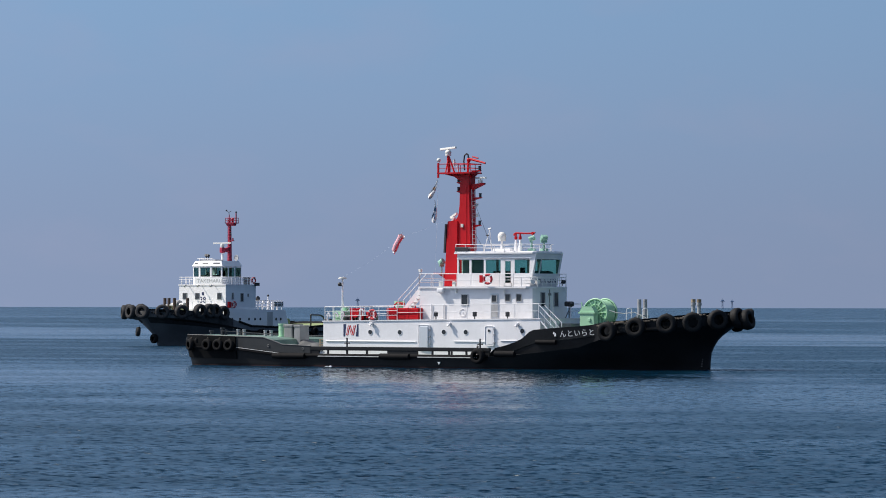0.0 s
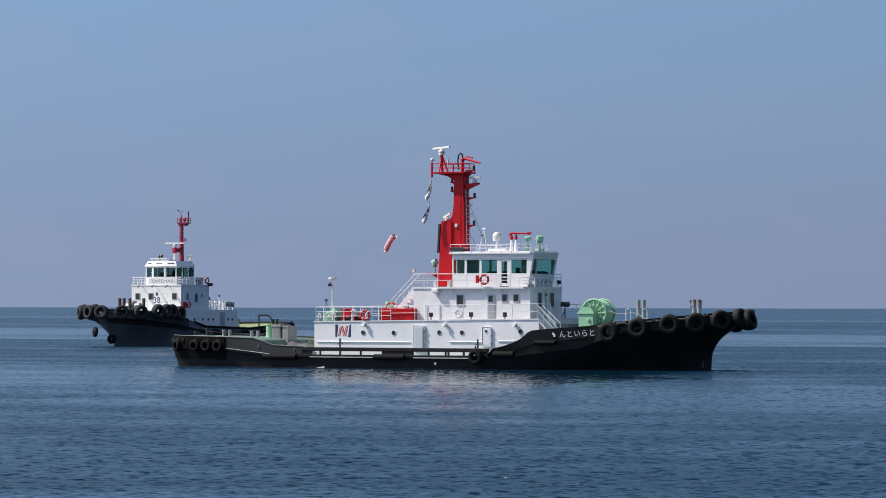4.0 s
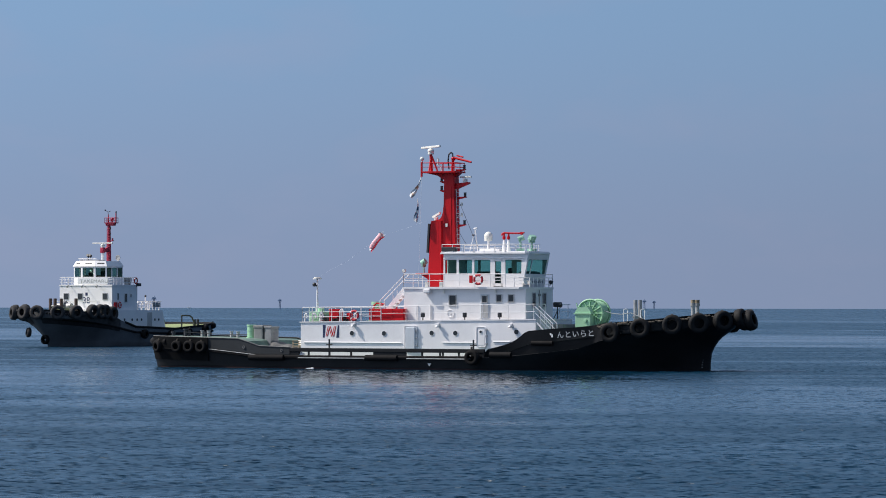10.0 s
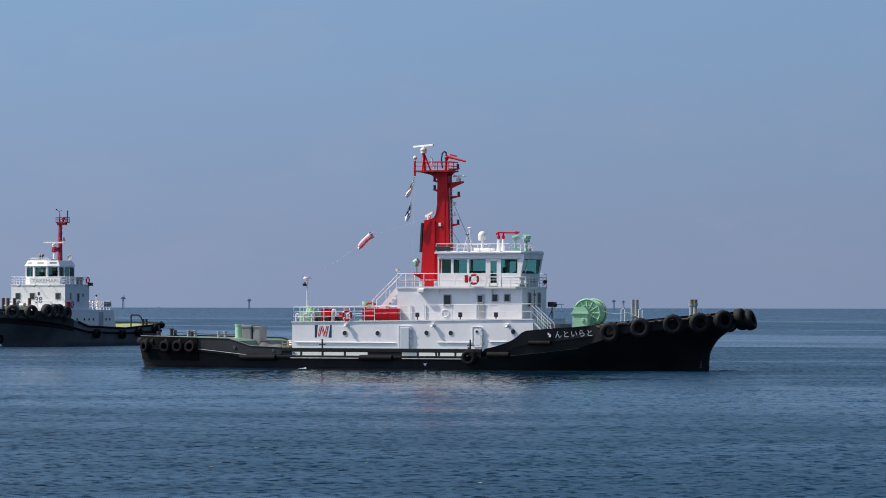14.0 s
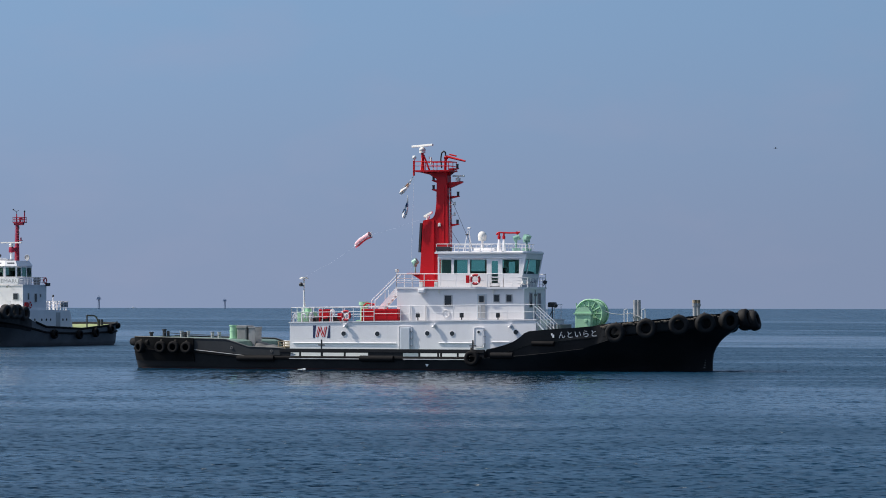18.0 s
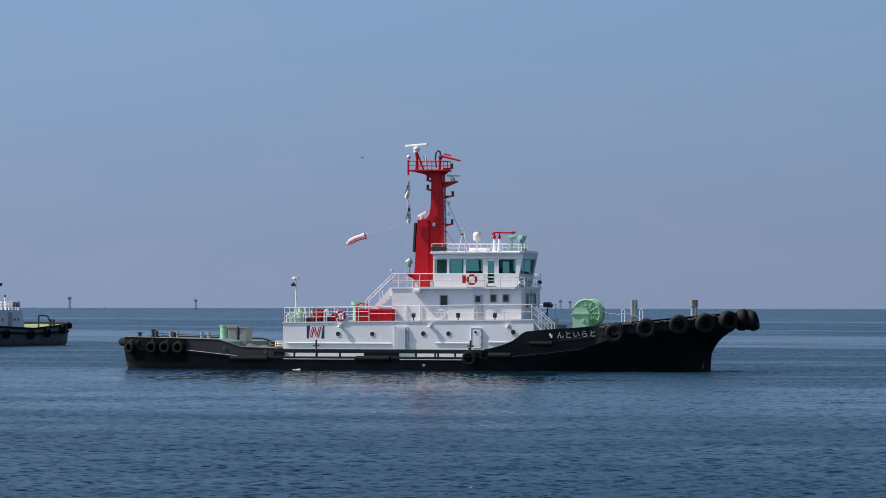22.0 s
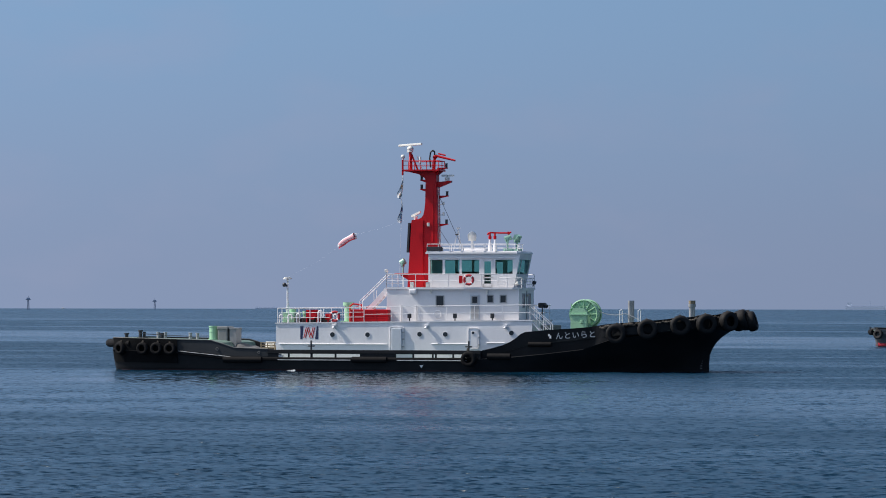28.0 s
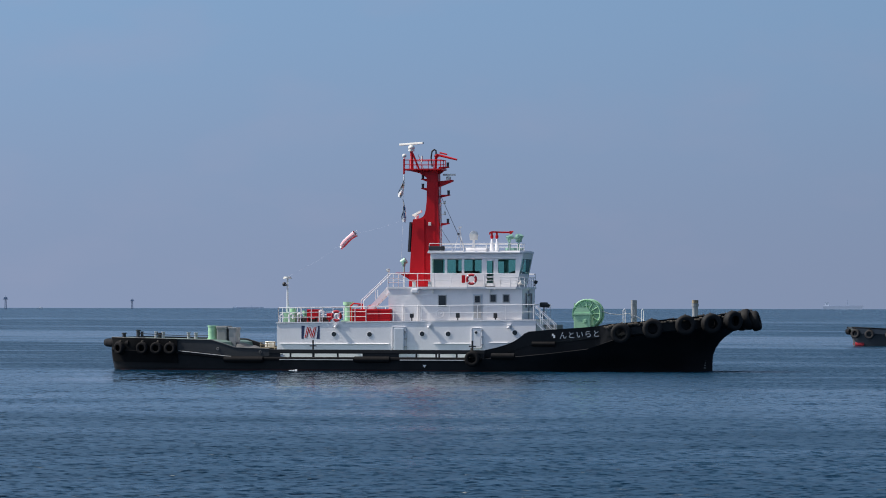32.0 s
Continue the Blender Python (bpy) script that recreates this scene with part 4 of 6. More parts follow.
        prism(bm, [(a[0] - w, a[1]), (a[0] + w, a[1]), (b[0] + w, b[1]), (b[0] - w, b[1])], y0 - 0.002 * k, y1)
        part("mark_stroke", bm, RED, house)
    for (a, b), k in zip(legs, range(3)):
        bm = B()
        w = 0.018
        prism(bm, [(a[0] - w, a[1]), (a[0] + w, a[1]), (b[0] + w, b[1]), (b[0] - w, b[1])], y0 - 0.01, y1)
        part("mark_line", bm, LETTER, house)
    # rails round the house deck
    rail_y = 3.0
    railing(tug, [(-10.05, -rail_y, top(-10)), (-4.2, -rail_y, top(-4.2))], 0.95, 9, 2)
    railing(tug, [(-4.2, -rail_y, top(-4.2)), (6.0, -rail_y, top(6.0)), (6.9, -rail_y, top(6.9)), (6.9, -1.2, top(6.9))], 0.97, 8, 1, 0.02)
    railing(tug, [(-10.05, -rail_y, top(-10)), (-10.05, rail_y, top(-10))], 0.95, 7, 2)
    railing(tug, [(-10.05, rail_y, top(-10)), (6.9, rail_y, top(6.9)), (6.9, 1.2, top(6.9))], 0.95, 14, 1)
    # ladder down to the foredeck
    bm = B()
    for y in (-3.0, -2.3):
        rod(bm, (6.9, y, 3.3), (8.15, y, 1.95), 0.05)
        tube(bm, [(6.9, y, 4.2), (8.2, y, 3.05), (8.2, y, 2.0)], 0.026)
        tube(bm, [(6.95, y, 3.75), (8.2, y, 2.55)], 0.02)
        for f in (0.33, 0.66):
            rod(bm, (6.9 + 1.25 * f, y, 3.3 - 1.35 * f), (6.9 + 1.3 * f, y, 4.2 - 1.15 * f), 0.02, 5)
    ladder = part("fore_ladder", bm, WHITE, tug, "white inclined ladder with handrails")
    first = None
    for k in range(6):
        p = Matrix.Translation((7.0 + 0.19 * k, -2.65, 3.12 - 0.2 * k))
        if first is None:
            bm = B()
            box(bm, -0.1, 0.1, -0.33, 0.33, -0.015, 0.015)
            first = part("tread", bm, WHITE, ladder)
            first.matrix_basis = p
        else:
            again(first, p)
    # gear on the after house deck
    raft = one("life_raft_box", RED, tug, box, -5.2, -2.62, -2.75, -2.1, top(-4), 4.0, bevel=0.04, label="long red slatted stowage box")
    for k in range(5):
        one("slat", RED, raft, box, -5.17, -2.65, -2.775, -2.74, 3.27 + 0.145 * k, 3.38 + 0.145 * k)
    for x in (-5.15, -4.3, -3.5, -2.7):
        one("upright", RED, raft, box, x - 0.03, x + 0.03, -2.79, -2.74, 3.24, 3.99)
    for x, y, h, r in ((-6.2, 0.45, 1.3, 0.36), (-9.55, -1.2, 0.9, 0.22), (-8.9, -0.4, 0.75, 0.2)):
        bm = B()
        z = top(x)
        rod(bm, (x, y, z), (x, y, z + h), r * 0.72, 14)
        rod(bm, (x, y, z + h - 0.22), (x, y, z + h), r, 14)
        box(bm, x - r * 1.2, x + r * 1.2, y - r, y + r, z, z + 0.08)
        part("mushroom_vent", bm, GREEN, tug, "pale green mushroom ventilator", True)
    one("engine_vent", DARK, tug, box, -9.0, -7.0, -1.9, -1.0, top(-8), 3.5, bevel=0.05, label="dark machinery casing on the house deck")
    bm = B()
    for k in range(7):
        rod(bm, (-8.9 + 0.27 * k, -2.1, top(-8)), (-8.85 + 0.27 * k, -2.1, 3.42 + 0.06 * (k % 3)), 0.05, 8)
    rod(bm, (-8.95, -2.1, 3.4), (-7.1, -2.1, 3.44), 0.05, 8)
    part("pipe_manifold", bm, DARK, tug, "dark pipe manifold")
    bm = B()
    box(bm, -9.95, -9.15, -2.2, -0.6, top(-9), 3.8, 0.05)
    box(bm, -9.85, -9.25, -2.23, -2.19, 3.3, 3.62, 0.01)
    part("vent_casing", bm, GREEN, tug, "pale green machinery casing")
    bm = B()                                  # hose reel: two red cheeks, a drum and its cradle
    for y in (-2.62, -2.12):
        rod(bm, (-7.85, y - 0.02, 3.66), (-7.85, y + 0.02, 3.66), 0.32, 20)
    rod(bm, (-7.85, -2.6, 3.66), (-7.85, -2.12, 3.66), 0.2, 16)
    box(bm, -8.25, -7.45, -2.64, -2.1, 3.86, 3.97, 0.03)
    box(bm, -8.25, -8.17, -2.6, -2.14, top(-8), 3.9)
    box(bm, -7.53, -7.45, -2.6, -2.14, top(-8), 3.9)
    part("fire_hose_reel", bm, RED, tug, "red fire hose reel in its cradle", True)
    bm = B()
    box(bm, -6.92, -6.6, -2.7, -2.3, 3.3, 3.72, 0.05)
    rod(bm, (-6.76, -2.5, top(-7)), (-6.76, -2.5, 3.32), 0.06)
    part("hydrant_box", bm, RED, tug, "red hydrant box")
    bm = B()
    tube(bm, [(-5.7, -1.0, 3.2), (-5.7, -1.0, 4.2), (-5.5, -1.0, 4.36), (-4.9, -1.0, 4.3), (-4.9, -1.0, 3.2)], 0.05, 8)
    tube(bm, [(-5.45, -1.0, 4.1), (-4.9, -1.0, 4.3)], 0.035, 6)
    tube(bm, [(-4.6, -1.0, 4.14), (-4.0, -1.0, 4.33), (-4.0, -1.0, 3.2)], 0.045, 8)
    part("fire_pipe", bm, RED, tug, "bent red fire pipes")
    for x, h, w, y in ((-9.98, 0.5, 0.18, -2.8), (-9.4, 0.52, 0.26, -2.8), (-8.8, 0.56, 0.2, -2.85), (-7.35, 0.74, 0.27, -2.8), (-6.35, 0.5, 0.2, -2.6)):
        bm = B()
        z = top(x)
        tube(bm, [(x, y, z), (x, y, z + h - 0.08), (x + w * 0.22, y, z + h), (x + w * 0.78, y, z + h), (x + w, y, z + h - 0.08), (x + w, y, z + h * 0.45)], 0.055, 8)
        part("air_pipe", bm, WHITE, tug, "white goose-neck air pipe")
    lifebuoy(tug, pose(-6.15, -3.09, 3.55, 0, 0, 0))
    # stern light pole
    bm = B()
    rod(bm, (-10.0, -0.9, 3.1), (-10.0, -0.9, 6.0), 0.06, 10)
    rod(bm, (-10.0, -0.9, 4.9), (-9.75, -0.9, 3.1), 0.025, 6)
    pole = part("light_pole", bm, WHITE, tug, "white stern light pole")
    bm = B()
    rod(bm, (-10.0, -0.9, 5.98), (-10.0, -0.9, 6.06), 0.3, 18)
    rod(bm, (-10.0, -0.9, 6.06), (-10.0, -0.9, 6.12), 0.22, 18)
    part("disc_aerial", bm, CREAM, pole, smooth=True)
    bm = B()
    ball(bm, (-10.2, -0.95, 5.62), 0.14)
    box(bm, -10.3, -10.0, -1.0, -0.85, 5.5, 5.6)
    part("camera_housing", bm, DARK, pole, smooth=True)


def a_cabin(tug):
    W = 2.28
    bm = B()
    prism(bm, [(-2.87, 3.1), (5.95, 3.2), (5.95, 5.32), (-2.87, 5.32)], -W, W)
    cabin = part("cabin", bm, WHITE, tug, "white middle cabin below the wheelhouse")
    flat_window(tug, 0.42, 1.0, 4.17, 4.93, -W)
    flat_window(tug, 3.83, 4.29, 4.43, 4.97, -W)
    flat_window(tug, 4.69, 5.15, 4.43, 4.97, -W)
    bm = B()
    box(bm, 2.72, 3.36, -W - 0.045, -W + 0.01, 3.36, 4.98, 0.03)
    door = part("door", bm, PALE, tug, "pale grey cabin door with a window")
    one("door_panel", STEEL, door, box, 2.78, 3.3, -W - 0.06, -W - 0.04, 3.42, 4.3, bevel=0.01)
    flat_window(tug, 2.82, 3.26, 4.38, 4.9, -W - 0.045)
    # two narrow windows, a pipe and a small box in front
    for y0, y1 in ((-1.25, -0.65), (0.5, 1.1)):
        bm = B()
        for a, b, c, d in ((y0, y1, 5.02, 5.08), (y0, y1, 4.1, 4.16), (y0, y0 + 0.06, 4.16, 5.02), (y1 - 0.06, y1, 4.16, 5.02)):
            box(bm, 5.94, 6.0, a, b, c, d)
        w = part("window", bm, STEEL, tug)
        one("pane", DARK_PANE, w, box, 5.94, 5.97, y0 + 0.06, y1 - 0.06, 4.16, 5.02)
    bm = B()
    rod(bm, (6.0, -0.1, 3.3), (6.0, -0.1, 5.25), 0.03)
    box(bm, 5.94, 6.08, -0.2, 0.0, 4.85, 5.0, 0.02)
    part("cable_pipe", bm, GREY, cabin)
    # side clutter
    for x, y in ((-1.18, -2.9), (1.86, -2.9), (4.3, -2.72)):
        bm = B()
        box(bm, x - 0.12, x + 0.12, y - 0.1, y + 0.1, 3.44, 3.76, 0.04)
        rod(bm, (x, y, 3.22), (x, y, 3.45), 0.04)
        box(bm, x - 0.08, x + 0.08, y - 0.12, y - 0.09, 3.52, 3.7)
        part("deck_lamp", bm, DARK, tug, "small black deck lamp on a post")
    for x in (-1.9, -0.9):
        one("fire_main", WHITE, cabin, rod, (x, -W - 0.06, 3.2), (x, -W - 0.06, 4.3), 0.035, 8)
    bm = B()
    ring(bm, 0.25, 0.022, 20, 6, 1.0, Matrix.Translation((0.55, -W - 0.03, 3.7)))
    rod(bm, (0.55, -W, 3.7), (0.55, -W - 0.06, 3.7), 0.06, 12)
    part("hose_reel", bm, WHITE, cabin, smooth=True)
    for x in (0.1, 3.85):
        bm = B()
        box(bm, x - 0.05, x + 0.05, -W - 0.18, -W - 0.04, 5.02, 5.26, 0.02)
        part("under_lamp", bm, CREAM, cabin)
    bm = B()
    box(bm, -1.3, -0.82, -W - 0.36, -W + 0.01, 5.02, 5.325, 0.08)
    part("deck_bracket", bm, WHITE, cabin)
    # bridge deck
    bm = B()
    slab(bm, [(-2.95, -2.34), (-1.35, -2.34), (-1.3, -2.56), (5.6, -2.56), (6.08, -2.1), (6.08, 2.1), (5.6, 2.56), (-1.3, 2.56), (-1.35, 2.34), (-2.95, 2.34)], 5.32, 5.44)
    bridge = part("bridge_deck", bm, WHITE, tug, "white bridge deck with a walkway all round")
    # unseen sheet added over the bridge deck, again only for its bounce
    bm = B()
    slab(bm, [(-2.9, -2.28), (-1.3, -2.28), (-1.25, -2.5), (5.55, -2.5), (6.0, -2.05), (6.0, 2.05), (5.55, 2.5), (-1.25, 2.5), (-1.3, 2.28), (-2.9, 2.28)], 5.437, 5.448)
    part("deck_coating", bm, BOUNCE_GREY, bridge, "unseen grey deck sheet that sets the bounced light")
    railing(tug, [(-2.9, -2.28, 5.44), (-1.3, -2.28, 5.44), (-1.25, -2.5, 5.44), (4.6, -2.5, 5.44)], 0.86, 8, 1)
    railing(tug, [(4.6, -2.5, 5.44), (5.55, -2.5, 5.44), (6.02, -2.05, 5.44), (6.02, 2.05, 5.44)], 0.62, 10, 2)
    railing(tug, [(-2.9, -2.28, 5.44), (-2.9, 2.28, 5.44)], 0.86, 4, 2)
    railing(tug, [(-1.3, 2.5, 5.44), (5.55, 2.5, 5.44), (6.02, 2.05, 5.44)], 0.86, 9, 1)
    lifebuoy(tug, pose(2.7, -2.62, 5.93, 0, 0, 0))
    one("line_case", RED, tug, box, 2.05, 2.28, -2.64, -2.53, 5.7, 6.2, bevel=0.02)
    for x, z in ((-1.15, 5.44), (-0.1, 5.44)):
        one("junction_box", CREAM, tug, box, x - 0.12, x + 0.12, -2.42, -2.24, z, z + 0.35, bevel=0.03)
    floodlight(tug, pose(6.15, 1.5, 5.78, 0, 20, 0), DARK, 0.22)
    floodlight(tug, pose(-2.95, -2.05, 6.52, 0, 15, 180), CREAM, 0.2)
    for y in (-1.6, -0.9):
        one("loudhailer", CREAM, tug, rod, (5.7, y - 0.6, 5.62), (6.0, y - 0.75, 5.75), 0.05, 12, r2=0.16, label="white loudhailer horn")
    bm = B()
    rod(bm, (6.75, 1.2, 3.3), (6.75, 1.2, 4.15), 0.04)
    rod(bm, (6.45, 1.2, 3.3), (6.75, 1.2, 3.9), 0.03)
    box(bm, 6.5, 7.0, 0.95, 1.5, 4.12, 4.46, 0.1)
    rod(bm, (6.95, 1.0, 4.3), (7.12, 0.9, 4.2), 0.13, 12)
    part("fore_floodlight", bm, DARK, tug, "black fore-deck floodlight on a stand")
    bm = B()
    box(bm, 7.05, 7.9, -0.6, 1.8, 2.0, 3.0, 0.04)
    part("fore_locker", bm, GREY, tug)
    # stair from the bridge deck aft
    bm = B()
    for y in (-2.0, -1.35):
        prism(bm, [(-2.9, 5.42), (-2.9, 5.1), (-4.75, 3.2), (-5.05, 3.2), (-3.05, 5.42)], y - 0.02, y + 0.02)
        tube(bm, [(-2.9, y, 6.3), (-4.75, y, 4.55), (-4.75, y, 3.2)], 0.03)
        rod(bm, (-3.8, y, 4.3), (-3.8, y, 5.25), 0.022)
    stair = part("stair", bm, WHITE, tug, "white steep stair with handrails")
    first = None
    for k in range(8):
        p = Matrix.Translation((-3.12 - 0.23 * k, -1.68, 5.1 - 0.24 * k))
        if first is None:
            bm = B()
            box(bm, -0.11, 0.11, -0.31, 0.31, -0.015, 0.015)
            first = part("tread", bm, STEEL, stair)
            first.matrix_basis = p
        else:
            again(first, p)


def a_wheelhouse(tug):
    W, z0, z1, zs, zh = 1.78, 5.44, 7.62, 6.33, 7.24
    xa = -0.2
    front = lambda z: 5.5 + 0.2 * (z - z0)
    wh = new("wheelhouse")
    wh.parent = tug
    tagged(wh, "white wheelhouse with green tinted windows")
    sides = [(-0.09, 0.75), (0.92, 1.88), (2.04, 3.2), (4.28, 5.42)]
    door = (3.42, 4.1)
    t = 0.07
    for s in (-1, 1):
        ya, yb = sorted((s * W, s * (W - t)))
        bm = B()
        prism(bm, [(xa, z0), (door[0], z0), (door[0], zs), (xa, zs)], ya, yb)
        prism(bm, [(door[1], z0), (front(z0), z0), (front(zs), zs), (door[1], zs)], ya, yb)
        prism(bm, [(xa, zh), (front(zh), zh), (front(z1), z1), (xa, z1)], ya, yb)
        prism(bm, [(xa, zs), (sides[0][0], zs), (sides[0][0], zh), (xa, zh)], ya, yb)
        for (a, b), (c, d) in zip(sides[:2], sides[1:3]):
            prism(bm, [(b, zs), (c, zs), (c, zh), (b, zh)], ya, yb)
        prism(bm, [(sides[2][1], zs), (door[0], zs), (door[0], zh), (sides[2][1], zh)], ya, yb)
        prism(bm, [(door[1], zs), (sides[3][0], zs), (sides[3][0], zh), (door[1], zh)], ya, yb)
        prism(bm, [(sides[3][1], zs), (front(zs), zs), (front(zh), zh), (sides[3][1] + 0.02, zh)], ya, yb)
        part("side_wall", bm, WHITE, wh)
        for a, b in sides:
            y = s * (W - 0.03)
            ob = one("pane", PANE, wh, box, a, b, y - 0.008, y + 0.008, zs, zh, label="green tinted wheelhouse window")
            ob.visible_shadow = False
        bm = B()
        for a, b, c, d in ((door[0], door[0] + 0.12, z0 + 0.05, zh), (door[1] - 0.12, door[1], z0 + 0.05, zh), (door[0], door[1], zh - 0.1, zh), (door[0], door[1], z0 + 0.05, z0 + 0.25), (door[0], door[1], 6.05, 6.12)):
            box(bm, a, b, min(s * W, s * (W - 0.05)), max(s * W, s * (W - 0.05)), c, d)
        dr = part("door", bm, WHITE, tug, "white framed glazed wheelhouse door")
        ob = one("pane", PANE, dr, box, door[0] + 0.12, door[1] - 0.12, s * (W - 0.03) - 0.008, s * (W - 0.03) + 0.008, z0 + 0.25, zh - 0.1)
        ob.visible_shadow = False
        one("gutter", WHITE, wh, rod, (xa, s * (W + 0.04), zh + 0.1), (5.6, s * (W + 0.04), zh + 0.1), 0.025)

    def front_piece(bm, ya, yb, za, zb, inset=0.0):
        t2 = 0.07
        vs = []
        for z in (za, zb):
            for y in (ya, yb):
                for o in (0.0, -t2):
                    vs.append(bm.verts.new((front(z) + o - inset, y, z)))
        a0, a1, b0, b1, c0, c1, d0, d1 = vs
        for f in ((a0, b0, d0, c0), (a1, c1, d1, b1), (a0, c0, c1, a1), (b0, b1, d1, d0), (a0, a1, b1, b0), (c0, d0, d1, c1)):
            bm.faces.new(f)

    bm = B()
    cuts = [(-1.55, -0.95), (-0.86, 1.55)]
    front_piece(bm, -W + t, W - t, z0, zs - 0.02)
    front_piece(bm, -W + t, W - t, zh + 0.02, z1)
    for a, b in ((-W + t, -1.55), (-0.95, -0.86), (1.55, W - t)):
        front_piece(bm, a, b, zs - 0.02, zh + 0.02)
    part("front_wall", bm, WHITE, wh)
    for a, b in cuts:
        bm = B()
        zc, zd = zs - 0.02, zh + 0.02
        vs = [bm.verts.new((front(z) - o, y, z)) for z, y in ((zc, a), (zc, b), (zd, b), (zd, a)) for o in (0.03, 0.045)]
        f0, f1 = vs[0::2], vs[1::2]
        bm.faces.new(f0)
        bm.faces.new(f1[::-1])
        for i in range(4):
            bm.faces.new((f0[i], f1[i], f1[(i + 1) % 4], f0[(i + 1) % 4]))
        ob = part("pane", bm, PANE, wh, "green tinted front window")
        ob.visible_shadow = False
    bm = B()
    box(bm, xa, xa + t, -W + t, W - t, z0, zs)
    box(bm, xa, xa + t, -W + t, W - t, zh, z1)
    for ya, yb in ((-W + t, -1.6), (-1.2, W - t)):
        box(bm, xa, xa + t, ya, yb, zs, zh)
    part("rear_wall", bm, WHITE, wh)
    one("floor", INTERIOR, wh, box, xa, 5.5, -W + t, W - t, z0 + 0.004, z0 + 0.03)
    one("headlining", CREAM, wh, box, xa, 5.85, -W + t, W - t, z1 - 0.04, z1 - 0.005)
    bm = B()
    prism(bm, [(4.55, z0), (5.45, z0), (5.5, 6.42), (5.2, 6.5), (4.55, 6.2)], -1.2, 1.2)
    box(bm, 1.0, 2.4, 0.9, 1.6, z0, 6.5, 0.05)
    part("console", bm, INTERIOR, wh, "dark steering console")
    bm = B()
    box(bm, 3.85, 4.3, -0.32, 0.32, 6.05, 6.2, 0.05)
    box(bm, 3.78, 3.92, -0.26, 0.26, 6.2, 6.72, 0.06)
    rod(bm, (4.05, 0, z0), (4.05, 0, 6.1), 0.06)
    part("helm_chair", bm, DARK, wh, "dark high-backed helm chair")
    lettering("name_letters", "TRITON", 0.52, NAVY, wh, pose(front(5.9) + 0.014, 0, 5.87, 90 - 11, 0, 90), 1.5, "dark painted ship name in capitals")
    # roof
    bm = B()
    slab(bm, [(-0.36, -1.95), (5.75, -1.95), (6.0, -1.75), (6.0, 1.7), (5.75, 1.9), (-0.36, 1.95)], 7.63, 7.8)
    bmesh.ops.bevel(bm, geom=[e for e in bm.edges if all(v.co.z > 7.7 for v in e.verts)], offset=0.07, segments=3, affect="EDGES")
    roof = part("roof", bm, WHITE, wh)
    railing(tug, [(-0.25, -1.9, 7.8), (4.95, -1.9, 7.8), (5.45, -1.4, 7.8), (5.45, 1.3, 7.8), (4.95, 1.7, 7.8), (-0.25, 1.7, 7.8)], 0.46, 20, 1, 0.02)
    one("dark_box", DARK, tug, box, -0.3, 0.75, -1.92, -1.6, 7.8, 8.1, bevel=0.04, label="black flat equipment box")
    bm = B()
    rod(bm, (2.35, -0.2, 7.8), (2.35, -0.2, 8.5), 0.11, 12, r2=0.08)
    box(bm, 1.9, 3.3, -0.7, 0.4, 7.8, 7.98, 0.06)
    dome = part("aerial_dome", bm, WHITE, tug, "white satellite aerial dome on a pedestal", True)
    bm = B()
    rod(bm, (2.35, -0.2, 8.5), (2.35, -0.2, 8.82), 0.26, 24, r2=0.29)
    ball(bm, (2.35, -0.2, 8.82), 0.29, 1, 1, 1.05, 24)
    part("radome", bm, CREAM, dome, "smooth white dome", True)
    bm = B()
    for dx, dy in ((-0.3, -0.25), (0.3, -0.25), (0, 0.3)):
        rod(bm, (1.45 + dx, -0.3 + dy, 7.8), (1.45, -0.3, 9.3), 0.025)
    rod(bm, (1.33, -0.3, 9.32), (1.57, -0.3, 9.36), 0.06)
    part("tripod_mast", bm, WHITE, tug, "white tripod with a small light")
    # roof fire monitors
    bm = B()
    for x in (3.62, 3.95):
        rod(bm, (x, -0.5, 8.56), (x, -0.5, 8.98), 0.06, 10)
        rod(bm, (x, -0.5, 8.62), (x, -0.5, 8.8), 0.105, 12)
        rod(bm, (x, -0.62, 8.72), (x, -0.38, 8.72), 0.05, 8)
    tube(bm, [(3.46, -0.5, 8.86), (3.5, -0.5, 8.98), (3.62, -0.5, 9.03), (4.3, -0.42, 9.0), (4.85, -0.32, 9.0), (5.0, -0.3, 9.06)], 0.055, 10)
    rod(bm, (4.82, -0.4, 9.0), (4.82, -0.24, 9.0), 0.1, 12)
    part("roof_monitor", bm, RED, tug, "red fire monitor pipe on the roof", True)
    for x in (3.62, 3.95):
        one("monitor_base", WHITE, tug, rod, (x, -0.5, 7.8), (x, -0.5, 8.58), 0.15, 14, r2=0.065, smooth=True)
    for x, y, rz in ((5.2, 0.5, -35), (4.75, -0.35, 25)):
        bm = B()
        rod(bm, (0, 0, -0.95), (0, 0, -0.25), 0.09, 10)
        box(bm, -0.3, 0.3, -0.25, 0.25, -0.95, -0.75)
        if y > 0:
            prism(bm, [(-0.3, 0.0), (0.08, -0.16), (0.34, 0.2), (-0.02, 0.36)], -0.24, 0.24)
        else:
            rod(bm, (-0.2, 0, -0.04), (0.2, 0, 0.12), 0.21, 18)
            rod(bm, (0.2, 0, 0.12), (0.26, 0, 0.15), 0.24, 18)
        box(bm, -0.06, 0.06, -0.27, 0.27, -0.28, 0.04)
        ob = part("searchlight", bm, GREEN_DARK, tug, "green searchlight on a pedestal", True)
        ob.matrix_basis = pose(x, y, 8.62, 0, 0, rz) @ Matrix.Diagonal((0.84, 0.84, 0.84, 1))
    bm = B()
    rod(bm, (-2.25, -0.45, 6.3), (-2.25, -0.45, 6.95), 0.05)
